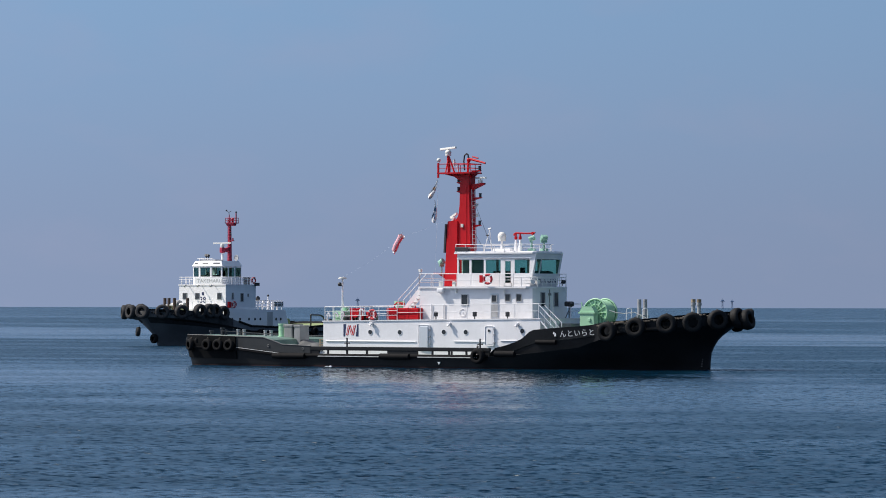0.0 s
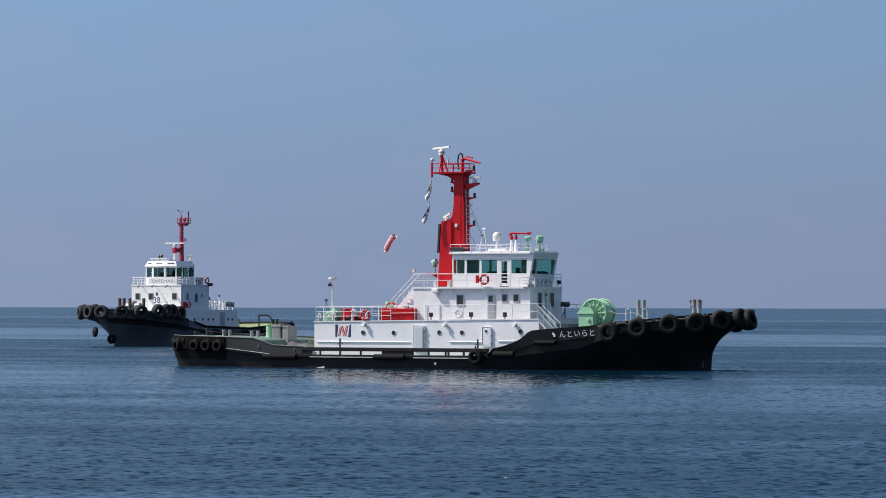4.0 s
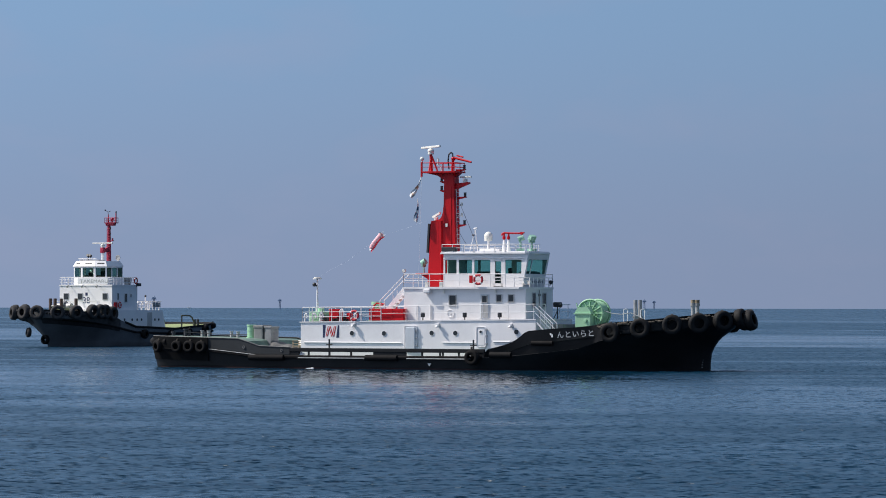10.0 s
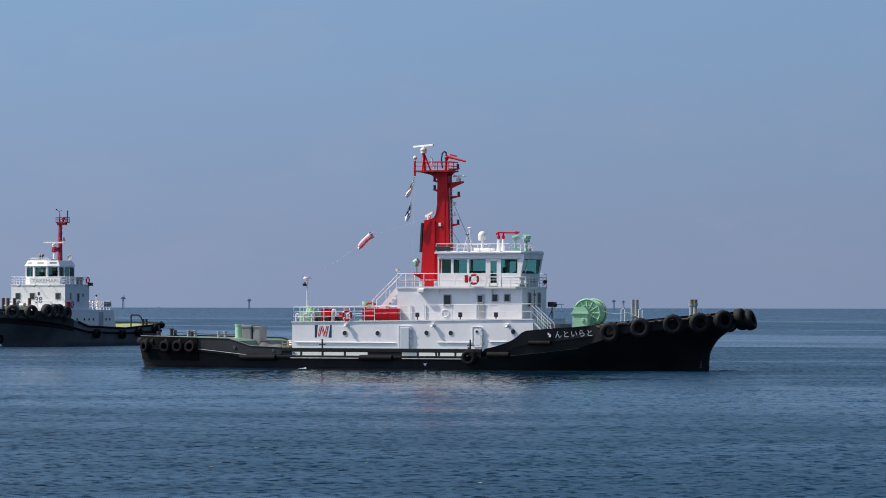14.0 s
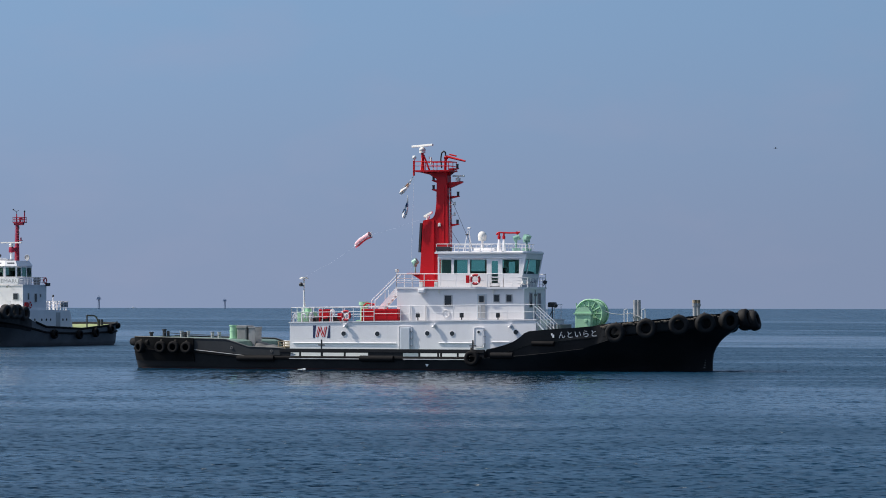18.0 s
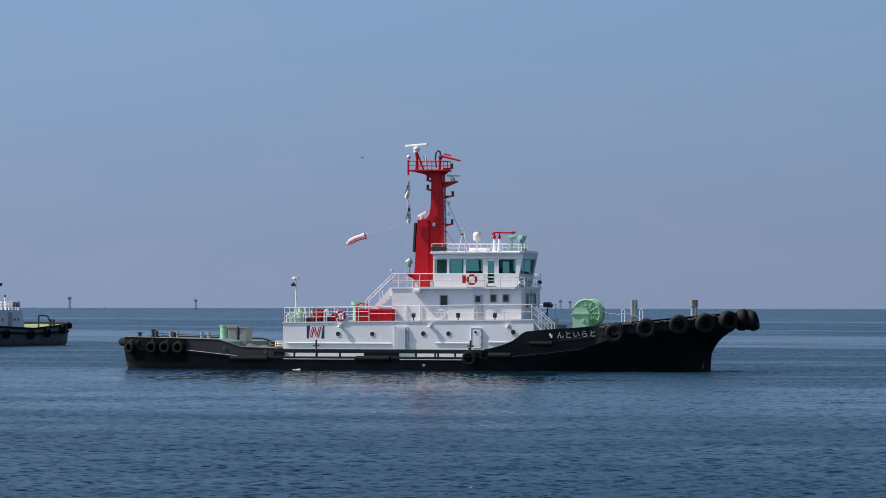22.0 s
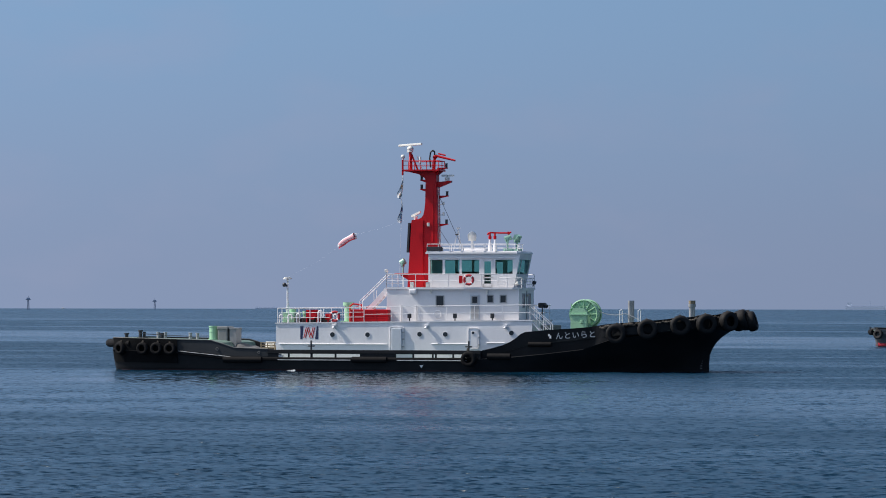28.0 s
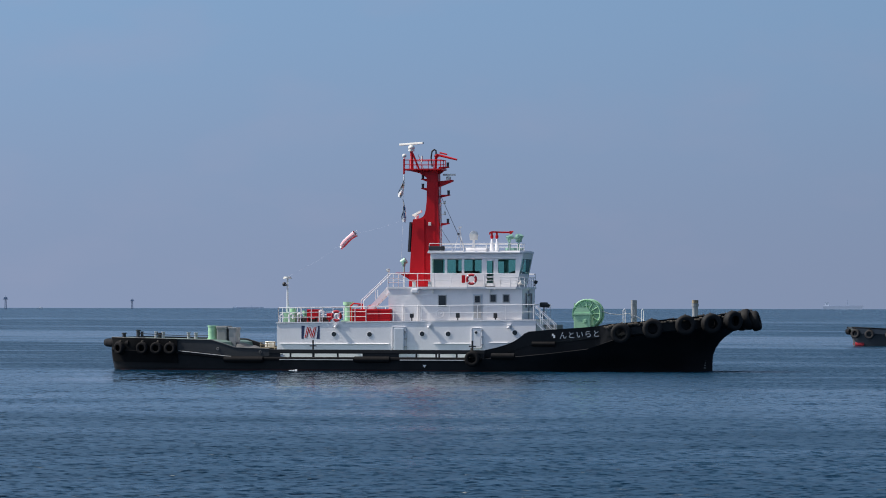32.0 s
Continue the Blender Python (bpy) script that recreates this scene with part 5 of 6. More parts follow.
    rod(bm, (-2.4, -0.45, 7.02), (-2.12, -0.45, 7.2), 0.21, 16)
    box(bm, -2.32, -2.2, -0.72, -0.2, 6.8, 7.1, 0.03)
    part("searchlight", bm, GREEN_DARK, tug, "green after searchlight on the casing", True)
    bm = B()
    box(bm, -2.75, -1.8, -0.75, -0.2, 6.3, 6.38, 0.01)
    prism(bm, [(-2.5, 6.3), (-1.82, 6.3), (-1.82, 5.9)], -0.5, -0.42)
    part("searchlight_shelf", bm, RED, tug, "red bracket shelf on the funnel casing")


def a_mast(tug):
    y0, y1 = -0.68, 0.16
    yc = (y0 + y1) / 2
    bm = B()
    outline = [(-1.86, 5.44), (-0.24, 5.44), (-0.24, 7.78), (0.15, 7.86), (0.14, 8.0), (0.08, 10.5), (0.04, 13.08), (-0.66, 13.08), (-0.68, 12.2), (-0.70, 11.0), (-0.73, 10.45), (-0.80, 10.18), (-0.93, 10.0), (-1.12, 9.9), (-1.62, 9.86)]
    prism(bm, outline, y0, y1)
    bmesh.ops.bevel(bm, geom=list(bm.edges), offset=0.035, segments=2, affect="EDGES")
    mast = part("mast", bm, RED, tug, "tall red funnel casing and mast")
    bm = B()                                  # the funnel casing stands proud of the mast's pillar
    prism(bm, [(-1.87, 5.45), (-0.80, 5.45), (-0.80, 9.87), (-1.6, 9.87)], y0 - 0.1, y1 + 0.1)
    bmesh.ops.bevel(bm, geom=list(bm.edges), offset=0.03, segments=2, affect="EDGES")
    part("funnel_casing", bm, RED, mast, "red funnel casing")
    bm = B()
    prism(bm, [(-1.94, 7.74), (-1.81, 7.74), (-1.70, 9.68), (-1.83, 9.68)], y0 - 0.06, y1 + 0.06)
    for k in range(12):
        z = 7.8 + 0.155 * k
        x = -1.94 + 0.11 * (z - 7.74) / 1.94
        box(bm, x - 0.008, x + 0.03, y0 - 0.03, y1 + 0.03, z, z + 0.06)
    part("exhaust_louvre", bm, DARK, mast, "black louvred exhaust grille")
    one("box_fitting", CREAM, mast, box, -0.56, -0.38, y0 - 0.09, y0, 9.45, 9.68, bevel=0.02)
    for x, zz in ((-0.2, 9.0), (-0.2, 11.2)):
        one("cable_run", RED, mast, box, x, x + 0.07, y0 - 0.025, y0 + 0.01, zz - 1.1, zz + 1.0, bevel=0.01)
    # top platform
    bm = B()
    slab(bm, [(-2.15, -1.22), (0.4, -1.22), (0.4, 0.42), (-2.15, 0.42)], 13.06, 13.16)
    prism(bm, [(-2.0, 13.06), (-1.2, 12.88), (-0.75, 12.6), (-0.58, 12.2), (-0.58, 13.06)], yc - 0.32, yc - 0.2)
    prism(bm, [(-2.0, 13.06), (-1.2, 12.88), (-0.75, 12.6), (-0.58, 12.2), (-0.58, 13.06)], yc + 0.2, yc + 0.32)
    prism(bm, [(0.4, 13.06), (0.0, 12.75), (0.0, 13.06)], yc - 0.2, yc + 0.2)
    prism(bm, [(-2.15, 12.8), (-2.05, 12.8), (-2.05, 13.8), (-2.15, 13.8)], -1.22, -1.1)
    part("top_platform", bm, RED, mast, "red railed mast-head platform")
    railing(tug, [(-2.1, -1.18, 13.16), (0.36, -1.18, 13.16), (0.36, 0.38, 13.16), (-2.1, 0.38, 13.16)], 0.56, 9, 1, 0.024, RED, "platform_rail")
    bm = B()
    rod(bm, (-1.72, -0.4, 13.1), (-1.78, -0.4, 14.35), 0.1, 10)
    rod(bm, (-1.25, -0.4, 13.1), (-1.7, -0.4, 14.2), 0.06, 8)
    rod(bm, (-1.72, -0.85, 13.1), (-1.78, -0.45, 14.0), 0.05, 8)
    part("radar_post", bm, RED, mast)
    bm = B()
    rod(bm, (-1.78, -0.4, 14.32), (-1.78, -0.4, 14.45), 0.2, 16)
    ball(bm, (-1.78, -0.4, 14.55), 0.22, 1, 1, 0.8, 16)
    rad = part("radar", bm, CREAM, tug, "white radar gearbox and bar scanner", True)
    bm = B()
    box(bm, -1.0, 1.0, -0.07, 0.07, -0.06, 0.08, 0.03)
    part("scanner", bm, CREAM, rad, "long white radar scanner bar").matrix_basis = pose(-1.78, -0.4, 14.8, 0, -2, -27)
    bm = B()
    ball(bm, (-2.1, -1.1, 14.0), 0.14)
    rod(bm, (-2.1, -1.1, 13.7), (-2.1, -1.1, 14.0), 0.05)
    part("small_dome", bm, CREAM, mast, smooth=True)
    bm = B()
    rod(bm, (-0.95, -1.0, 13.6), (-0.95, -1.0, 14.0), 0.06)
    part("aerial_base", bm, CREAM, mast)
    bm = B()
    rod(bm, (-1.0, -0.3, 13.16), (-1.35, -0.3, 14.1), 0.03)
    part("whip_base", bm, CREAM, mast)
    # mast-head fire monitor
    bm = B()
    rod(bm, (-0.15, -0.5, 13.1), (-0.1, -0.5, 14.05), 0.09, 12)
    ball(bm, (-0.08, -0.5, 14.0), 0.15)
    rod(bm, (-0.05, -0.5, 14.08), (1.32, -0.66, 13.74), 0.085, 12, r2=0.06)
    rod(bm, (0.1, -0.35, 14.22), (0.6, -0.4, 14.1), 0.05, 8)
    part("fire_monitor", bm, RED, mast, "red fire monitor with a long barrel", True)
    bm = B()
    tube(bm, [(-0.35, -0.6, 13.3), (-0.42, -0.6, 13.9), (-0.36, -0.6, 14.3), (-0.22, -0.58, 14.42), (-0.1, -0.56, 14.34), (-0.1, -0.55, 14.1)], 0.05, 8)
    part("hose", bm, DARK, mast, "black flexible hose loop", True)
    # side brackets and lamps
    bm = B()
    prism(bm, [(0.02, 12.35), (0.98, 12.44), (0.98, 12.34), (0.02, 11.95)], yc - 0.2, yc + 0.2)
    part("radar_bracket", bm, RED, mast)
    bm = B()
    rod(bm, (0.68, yc, 12.44), (0.68, yc, 12.66), 0.16, 14)
    box(bm, 0.3, 1.15, yc - 0.06, yc + 0.06, 12.72, 12.84, 0.03)
    rod(bm, (0.68, yc, 12.6), (0.68, yc, 12.76), 0.05)
    part("small_radar", bm, CREAM, mast, "white small radar scanner")
    bm = B()
    rod(bm, (-1.45, yc, 9.85), (-1.45, yc, 10.1), 0.12, 12)
    bmesh.ops.create_cube(bm, size=1.0, matrix=pose(-1.42, yc, 10.26, 0, -22, -20) @ Matrix.Diagonal((0.74, 0.12, 0.13, 1)))
    box(bm, -1.6, -1.32, yc - 0.1, yc + 0.1, 10.02, 10.14, 0.02)
    part("small_radar", bm, CREAM, mast, "white small radar scanner")
    for x, z, d in ((0.68, 11.45, 1), (0.64, 9.6, 1), (0.62, 13.28, 1), (-1.04, 12.5, -1), (-1.04, 11.9, -1)):
        bm = B()
        xw = 0.03 if d > 0 else -0.66
        prism(bm, [(xw, z + 0.02), (x + 0.1 * d, z + 0.02), (x + 0.1 * d, z - 0.03), (xw, z - 0.2)], yc - 0.1, yc + 0.1)
        br = part("lamp_bracket", bm, RED, tug)
        bm = B()
        rod(bm, (x, yc, z + 0.02), (x, yc, z + 0.26), 0.085, 12)
        rod(bm, (x, yc, z + 0.26), (x, yc, z + 0.3), 0.1, 12)
        part("navigation_lamp", bm, DARK, br, "black navigation lamp", True)
    for z in (10.9, 10.2):
        bm = B()
        rod(bm, (0.0, yc, z), (0.5, yc, z), 0.025)
        box(bm, 0.38, 0.5, yc - 0.06, yc + 0.06, z - 0.05, z + 0.18, 0.02)
        part("lamp_bracket", bm, CREAM, mast)
    bm = B()
    for y in (yc - 0.2, yc + 0.2):
        rod(bm, (0.2, y, 8.3), (0.12, y, 12.0), 0.02, 5)
    ladder = part("mast_ladder", bm, WHITE, tug)
    rungs(ladder, [(0.19 - 0.006 * k, yc, 8.4 + 0.28 * k) for k in range(13)], 0.2, 0.016)
    bm = B()
    tube(bm, [(0.1, -0.4, 11.6), (1.15, -0.5, 9.35), (1.9, -0.6, 7.85)], 0.014, 4)
    tube(bm, [(0.1, -0.4, 9.4), (0.9, -0.4, 8.2)], 0.012, 4)
    ball(bm, (1.4, -0.52, 8.9), 0.05, 2.5, 1, 1, 8)
    part("stay_wire", bm, DARK, mast)
    bm = B()
    tube(bm, [(-2.1, -1.16, 13.1), (-2.18, -1.2, 9.4), (-2.3, -1.2, 6.2)], 0.004, 4)
    part("halyard", bm, CREAM, mast)
    bm = B()
    tube(bm, [(-2.0, -0.3, 9.9), (-4.2, -0.1, 9.25), (-5.6, 0.1, 8.95), (-8.0, -0.4, 7.2), (-10.0, -0.9, 6.1)], 0.0015, 4)
    part("signal_line", bm, HAZY, tug)


def cloth(bm, length, width, ripple, span=(0.0, 1.0), lift=0.0):
    """A limp pennant gathered at its hoist and falling open towards a ragged foot."""
    n, k = 14, 6
    rows = []
    for i in range(n + 1):
        f = span[0] + (span[1] - span[0]) * i / n
        w = width * lerp([(0, 0.06), (0.25, 0.28), (0.6, 0.7), (0.82, 1.0), (1, 0.55)], f)
        rows.append([((j / k - 0.5) * w + 0.06 * math.sin(4.5 * f), ripple * (0.3 + f) * math.sin(8 * (j / k - 0.5) + 6 * f), -length * f - 0.1 * f * (j / k)) for j in range(k + 1)])
    for side in (-0.004 - lift, 0.004 + lift):
        vs = [[bm.verts.new((x, y + side, z)) for x, y, z in r] for r in rows]
        for a, b in zip(vs, vs[1:]):
            for j in range(k):
                bm.faces.new((a[j], a[j + 1], b[j + 1], b[j]))


def a_flags(tug):
    made = []
    for z, length, width, tone, spans in ((12.75, 1.5, 0.36, FLAG_ORANGE, ((0.42, 0.58), (0.8, 0.9))), (11.2, 1.5, 0.38, FLAG_BLUE, ((0.35, 0.5), (0.62, 0.82)))):
        bm = B()
        cloth(bm, length, width, 0.06)
        ob = part("signal_flag", bm, CLOTH, tug, "limp white signal flag on its halyard", True)
        for span in spans:
            bm = B()
            cloth(bm, length, width * 0.72, 0.06, span, 0.012)
            part("flag_band", bm, tone, ob, "faded coloured band", True)
        made.append(ob)
    # tubular streamer sewn of pink, red and white strips, with a forked tail
    sock = new("windsock")
    sock.parent = tug
    tagged(sock, "faded pink, red and white striped cloth windsock")
    for k in range(8):
        bm = B()
        L = 1.25
        for j in range(2):
            a0, a1 = 2 * math.pi * (k + j * 0.5) / 8, 2 * math.pi * (k + j * 0.5 + 0.5) / 8
            vs = []
            for i in range(7):
                f = i / 6
                r = 0.22 - 0.05 * (1 - f) + 0.02 * math.sin(7 * f)
                dz = 0.06 * math.sin(3.0 * f)
                for rr in (r, r - 0.012):
                    vs.append([bm.verts.new((-L / 2 + L * f, rr * math.cos(a), rr * math.sin(a) + dz)) for a in (a0, a1)])
            for i in range(6):
                o0, i0, o1, i1 = vs[2 * i], vs[2 * i + 1], vs[2 * i + 2], vs[2 * i + 3]
                bm.faces.new((o0[0], o0[1], o1[1], o1[0]))
                bm.faces.new((i0[0], i1[0], i1[1], i0[1]))
        part("stripe", bm, (SOCK_PINK, SOCK_RED, CLOTH, SOCK_PINK, SOCK_PINK, SOCK_RED, SOCK_PINK, CLOTH)[k], sock, "", True)
    for s, tone in ((1, CLOTH), (-1, SOCK_RED)):                   # forked tail
        bm = B()
        rows = []
        for i in range(5):
            f = i / 4
            x, z, w = -0.58 - 0.22 * f, 0.01 - 0.04 * f + s * 0.09 * f, 0.12 * (1 - 0.45 * f)
            rows.append([bm.verts.new((x, y, zz)) for y, zz in ((0.03 * math.sin(5 * f), z - w), (0.05, z + w * 0.3), (0.05, z + w), (0.062, z + w), (0.062, z + w * 0.3), (0.012 + 0.03 * math.sin(5 * f), z - w))])
        for p, q in zip(rows, rows[1:]):
            for j in range(6):
                bm.faces.new((p[j], q[j], q[(j + 1) % 6], p[(j + 1) % 6]))
        part("tail", bm, tone, sock, "", True)
    bm = B()
    ring(bm, 0.15, 0.012, 16, 5, 1.0, Matrix.Translation((0.62, 0, 0.0)) @ pose(0, 0, 0, 0, 0, 90))
    tube(bm, [(0.62, 0, 0.15), (0.85, 0, 0.1), (0.62, 0, -0.15)], 0.008, 4)
    part("hoop", bm, CREAM, sock)
    made.append(sock)
    return made


def near_tug():
    tug = new("harbour_tug")
    tagged(tug, "black-hulled white harbour tug with a red mast, under way", "tugboat", "harbour tugs")
    build_hull(tug, A_SPEC, A_STATIONS, BLACK, a_deck, DECK)
    a_bulwark(tug)
    a_house(tug)
    a_cabin(tug)
    a_wheelhouse(tug)
    a_mast(tug)
    a_bow_gear(tug)
    a_stern_gear(tug)
    bm = B()
    for k in range(22):
        ball(bm, (-8.9 + 0.55 * k / 22, -4.62 - 0.25 * random.random(), 0.01 + 0.003 * k * random.random()), 0.015 + 0.024 * random.random() * k / 22, 2.0, 1.2, 1.0, 8)
    part("discharge_foam", bm, CLOTH, tug, "white foam at the cooling-water outlet", True)
    for y, x0, x1, h in ((-0.9, 17.3, 19.6, 0.05), (-0.3, 17.9, 20.6, 0.06), (0.5, 18.0, 20.2, 0.05)):
        bm = B()                              # small wash thrown off by the stem
        rows = []
        for k in range(15):
            f = k / 14
            hump = h * math.sin(math.pi * f) ** 0.7
            x = x0 + (x1 - x0) * f
            rows.append([bm.verts.new((x, y + 0.25 * f + dy, z)) for dy, z in ((-0.16, -0.03), (-0.05, hump * 0.8), (0.02, hump), (0.2, -0.03))])
        for p, q in zip(rows, rows[1:]):
            for j in range(3):
                bm.faces.new((p[j], p[j + 1], q[j + 1], q[j]))
        part("bow_wash", bm, SEA, tug, "small dark ripple at the stem", True)
    return tug, a_flags(tug)

# ---- second tug ----
B_SPEC = dict(
    end=13.5, turn=4.0,
    top=[(-17.6, 2.3), (-14.5, 1.95), (-8, 1.6), (0, 1.85), (3, 2.6), (5, 3.25), (8, 3.45), (13.5, 3.75)],
    knuckle=[(-17.6, 1.3), (-8, 1.05), (0, 1.25), (5, 2.0), (13.5, 2.8)],
    water=[(-17.6, 3.1), (-17.2, 3.6), (-15.5, 4.2), (0, 4.2), (4, 3.6), (7, 2.3), (10, 1.2), (12.2, 0.5), (13.5, 0.05)],
    mid=[(-17.6, 3.15), (-17.2, 3.75), (-15.5, 4.4), (0, 4.5), (4, 4.4), (7.5, 4.1), (10, 3.3), (12.2, 1.9), (13.5, 0.3)],
    rail=[(-17.6, 3.15), (-17.2, 3.75), (-15.5, 4.5), (0, 4.5), (5, 4.35), (8, 4.3), (10, 4.05), (11.6, 3.3), (12.8, 2.0), (13.3, 1.1), (13.5, 0.5)],
    stem=[(-0.9, 10.0), (0.0, 10.3), (1.0, 11.0), (2.0, 12.0), (3.2, 13.2), (4.0, 13.5)],
)
B_STATIONS = [-17.6, -17.4, -17.2, -16.8, -16.2, -15.5, -14.0, -12, -10, -8, -6, -4, -2, 0, 1, 2, 3, 4, 4.5, 5, 6, 7, 8, 9, 10, 10.8, 11.6, 12.2, 12.8, 13.1, 13.3, 13.4, 13.5]


def second_tug():
    tug = new("harbour_tug")
    tagged(tug, "dark-hulled white harbour tug coming on bow first, tyres round its bow", "tugboat", "harbour tugs")
    deck = lambda x: lerp([(-17.6, 2.05), (-14.5, 1.8), (-8, 1.5), (0, 1.5), (5, 2.5), (13.5, 2.9)], x)
    build_hull(tug, B_SPEC, B_STATIONS, HAZED_HULL, deck, DECK_YELLOW)
    for s in (-1, 1):
        for level, lo, hi in ((4, -17.4, 11.6), (6, -17.2, 2)):
            bm = B()
            band_along(bm, B_SPEC, [x for x in B_STATIONS if lo <= x <= hi], level, 0.12, 0.11, s)
            part("rubbing_strake", bm, RUBBER, tug, "black rubber rubbing strake")
    tyres = [(13.75, 0.95, 3.4, -70), (12.55, 2.75, 3.42, -52), (10.8, 3.95, 3.42, -26), (8.45, 4.46, 3.5, -6), (7.0, 4.5, 3.52, -3), (6.05, 4.5, 3.5, -3), (4.7, 4.55, 3.3, -2),
             (13.7, -0.75, 3.4, 74), (12.1, -3.15, 3.35, 50), (10.6, -3.95, 3.45, 26), (8.0, -4.5, 3.5, 5)]
    hang_tyres(tug, tyres, 0.76, 0.34, material=HAZED_RUBBER)
    hang_tyres(tug, [(11.8, -1.45, 1.25, 50)], 0.5, 0.22, material=HAZED_RUBBER)
    hang_tyres(tug, [(10.95, 0.1, 0.5, 80), (-7.0, 4.75, 0.95, 0), (-1.5, 4.75, 1.05, 0), (-10.6, 4.75, 1.15, 0), (-14.2, 4.7, 1.5, 4)], 0.5, 0.24, material=RUBBER)
    for sd in (-1, 1):                        # darker band on the upper hull under the bow tyres
        bm = B()
        prev = None
        for row in hull_rows(B_SPEC, [x for x in B_STATIONS if 3 <= x <= 13.3]):
            cur = [bm.verts.new((x, sd * (y + o), z)) for o in (0.09, -0.04) for x, y, z in row[6:11]]
            if prev:
                for j in range(10):
                    bm.faces.new((prev[j], cur[j], cur[(j + 1) % 10], prev[(j + 1) % 10])) if j not in (4, 9) else None
                for a, b in ((0, 5), (4, 9)):
                    bm.faces.new((prev[a], cur[a], cur[b], prev[b]))
            prev = cur
        part("bow_pad", bm, HAZED_RUBBER, tug, "dark band round the upper bow", True)
    bm = B()                                  # lashings and canvas between the bow tyres
    for k in range(60):
        f = k / 59
        x = 4.2 + 8.8 * f
        for sd in (-1, 1):
            ball(bm, (x, sd * (lerp(B_SPEC["rail"], x) + 0.04), lerp(B_SPEC["top"], x) - 0.1 - 0.5 * random.random()), 0.12 + 0.1 * random.random(), 1.4, 0.5, 0.9, 6)
    tagged(part("lashings", bm, HAZED_RUBBER, tug, "", True), "dark rope lashings between the bow tyres", kind="stuff")
    bm = B()
    edge = [(-16.4, -4.3), (-17.35, -3.5), (-17.6, -2.4), (-17.6, 2.4), (-17.35, 3.5), (-16.4, 4.3)]
    for p, q in zip(edge, edge[1:]):
        rod(bm, (*p, 1.9), (*q, 1.9), 0.36, 12)
        ball(bm, (*q, 1.9), 0.36, seg=12)
    part("stern_fender", bm, RUBBER, tug, "black rubber roll fender", True)
    # lower deckhouse
    bm = B()
    prism(bm, [(-7.5, 1.5), (3.6, 1.5), (3.6, 3.72), (-6.8, 3.62)], -3.64, 3.64)
    part("deckhouse", bm, WHITE, tug, "white steel deckhouse with portholes")
    for x in (2.2, 0.9, -0.6, -1.6, -2.5, -5.2, -6.0):
        port_light(tug, x, 3.64, 2.6, 1, 0.15)
    bm = B()
    box(bm, -4.6, -3.7, 3.63, 3.7, 1.7, 3.4, 0.03)
    part("door", bm, STEEL, tug, "open grey side doorway")
    # middle cabin
    bm = B()
    box(bm, -2.04, 3.0, -3.4, 3.4, 3.62, 6.28)
    part("cabin", bm, WHITE, tug, "white middle cabin with square windows")
    for y in (-2.55, -0.72, 2.5):
        bm = B()
        box(bm, 2.99, 3.05, y - 0.33, y + 0.33, 4.75, 5.5, 0.02)
        w = part("window", bm, STEEL, tug)
        one("pane", DARK_PANE, w, box, 3.04, 3.065, y - 0.26, y + 0.26, 4.82, 5.43)
    for x, w_, z0, z1 in ((1.85, 0.3, 4.75, 5.5), (0.3, 0.5, 4.5, 5.45), (-0.72, 0.24, 5.05, 5.4)):
        flat_window(tug, x - w_ / 2, x + w_ / 2, z0, z1, 3.4, 1)
    lettering("number", "38", 0.95, NAVY, tug, pose(3.012, 0.08, 4.68, 90, 0, 90), 1.0, "dark painted number")
    bm = B()
    box(bm, 3.0, 3.03, -0.05, 0.22, 5.22, 5.55, 0.02)
    part("mark", bm, NAVY, tug)
    lifebuoy(tug, pose(1.75, 3.56, 4.2))
    one("line_case", RED, tug, box, 2.25, 2.75, 3.45, 3.6, 3.85, 4.5, bevel=0.03)
    # bridge deck with its rail and struts
    bm = B()
    slab(bm, [(-2.1, -3.45), (3.06, -3.45), (3.06, 3.45), (-2.1, 3.45)], 6.28, 6.4)
    part("bridge_deck", bm, WHITE, tug)
    railing(tug, [(-2.0, 3.38, 6.4), (2.98, 3.38, 6.4), (2.98, -3.38, 6.4), (-2.0, -3.38, 6.4)], 0.8, 26, 2, 0.03)
    railing(tug, [(-2.0, 3.38, 6.4), (-2.0, -3.38, 6.4)], 0.8, 6, 2, 0.03)
    for y in (-1.9, 0.0, 1.9):
        bm = B()
        rod(bm, (2.98, y, 6.2), (3.66, y, 6.3), 0.04)
        rod(bm, (3.6, y, 6.34), (3.82, y, 6.16), 0.08, 10, r2=0.13)
        part("lamp_bracket", bm, STEEL, tug, "small floodlight on a strut", True)
    bm = B()
    box(bm, 3.01, 3.04, -1.05, 2.86, 6.45, 7.1)
    board = part("name_board", bm, LETTER, tug, "white name board on the bridge rail")
    lettering("name_letters", "TAKEMARU", 0.52, STEEL, board, pose(3.046, 1.1, 6.77, 90, 0, 90), 1.36, "dark painted ship name in capitals")
    # wheelhouse with a three-faced front
    z0, z1, zs, zh = 6.4, 8.85, 7.25, 8.25
    plan = [(-1.05, -2.12), (2.15, -2.12), (2.54, -0.84), (2.54, 0.84), (2.15, 2.12), (-1.05, 2.12)]
    wh = new("wheelhouse")
    wh.parent = tug
    tagged(wh, "white wheelhouse with green tinted windows")

    def wall(bm, p, q, za, zb, t=0.07):
        d = Vector((q[0] - p[0], q[1] - p[1], 0)).normalized()
        n = Vector((-d.y, d.x, 0)) * t
        for_a = [Vector((*p, za)), Vector((*q, za)), Vector((*q, zb)), Vector((*p, zb))]
        f0 = [bm.verts.new(v) for v in for_a]
        f1 = [bm.verts.new(v + n) for v in for_a]
        bm.faces.new(f0)
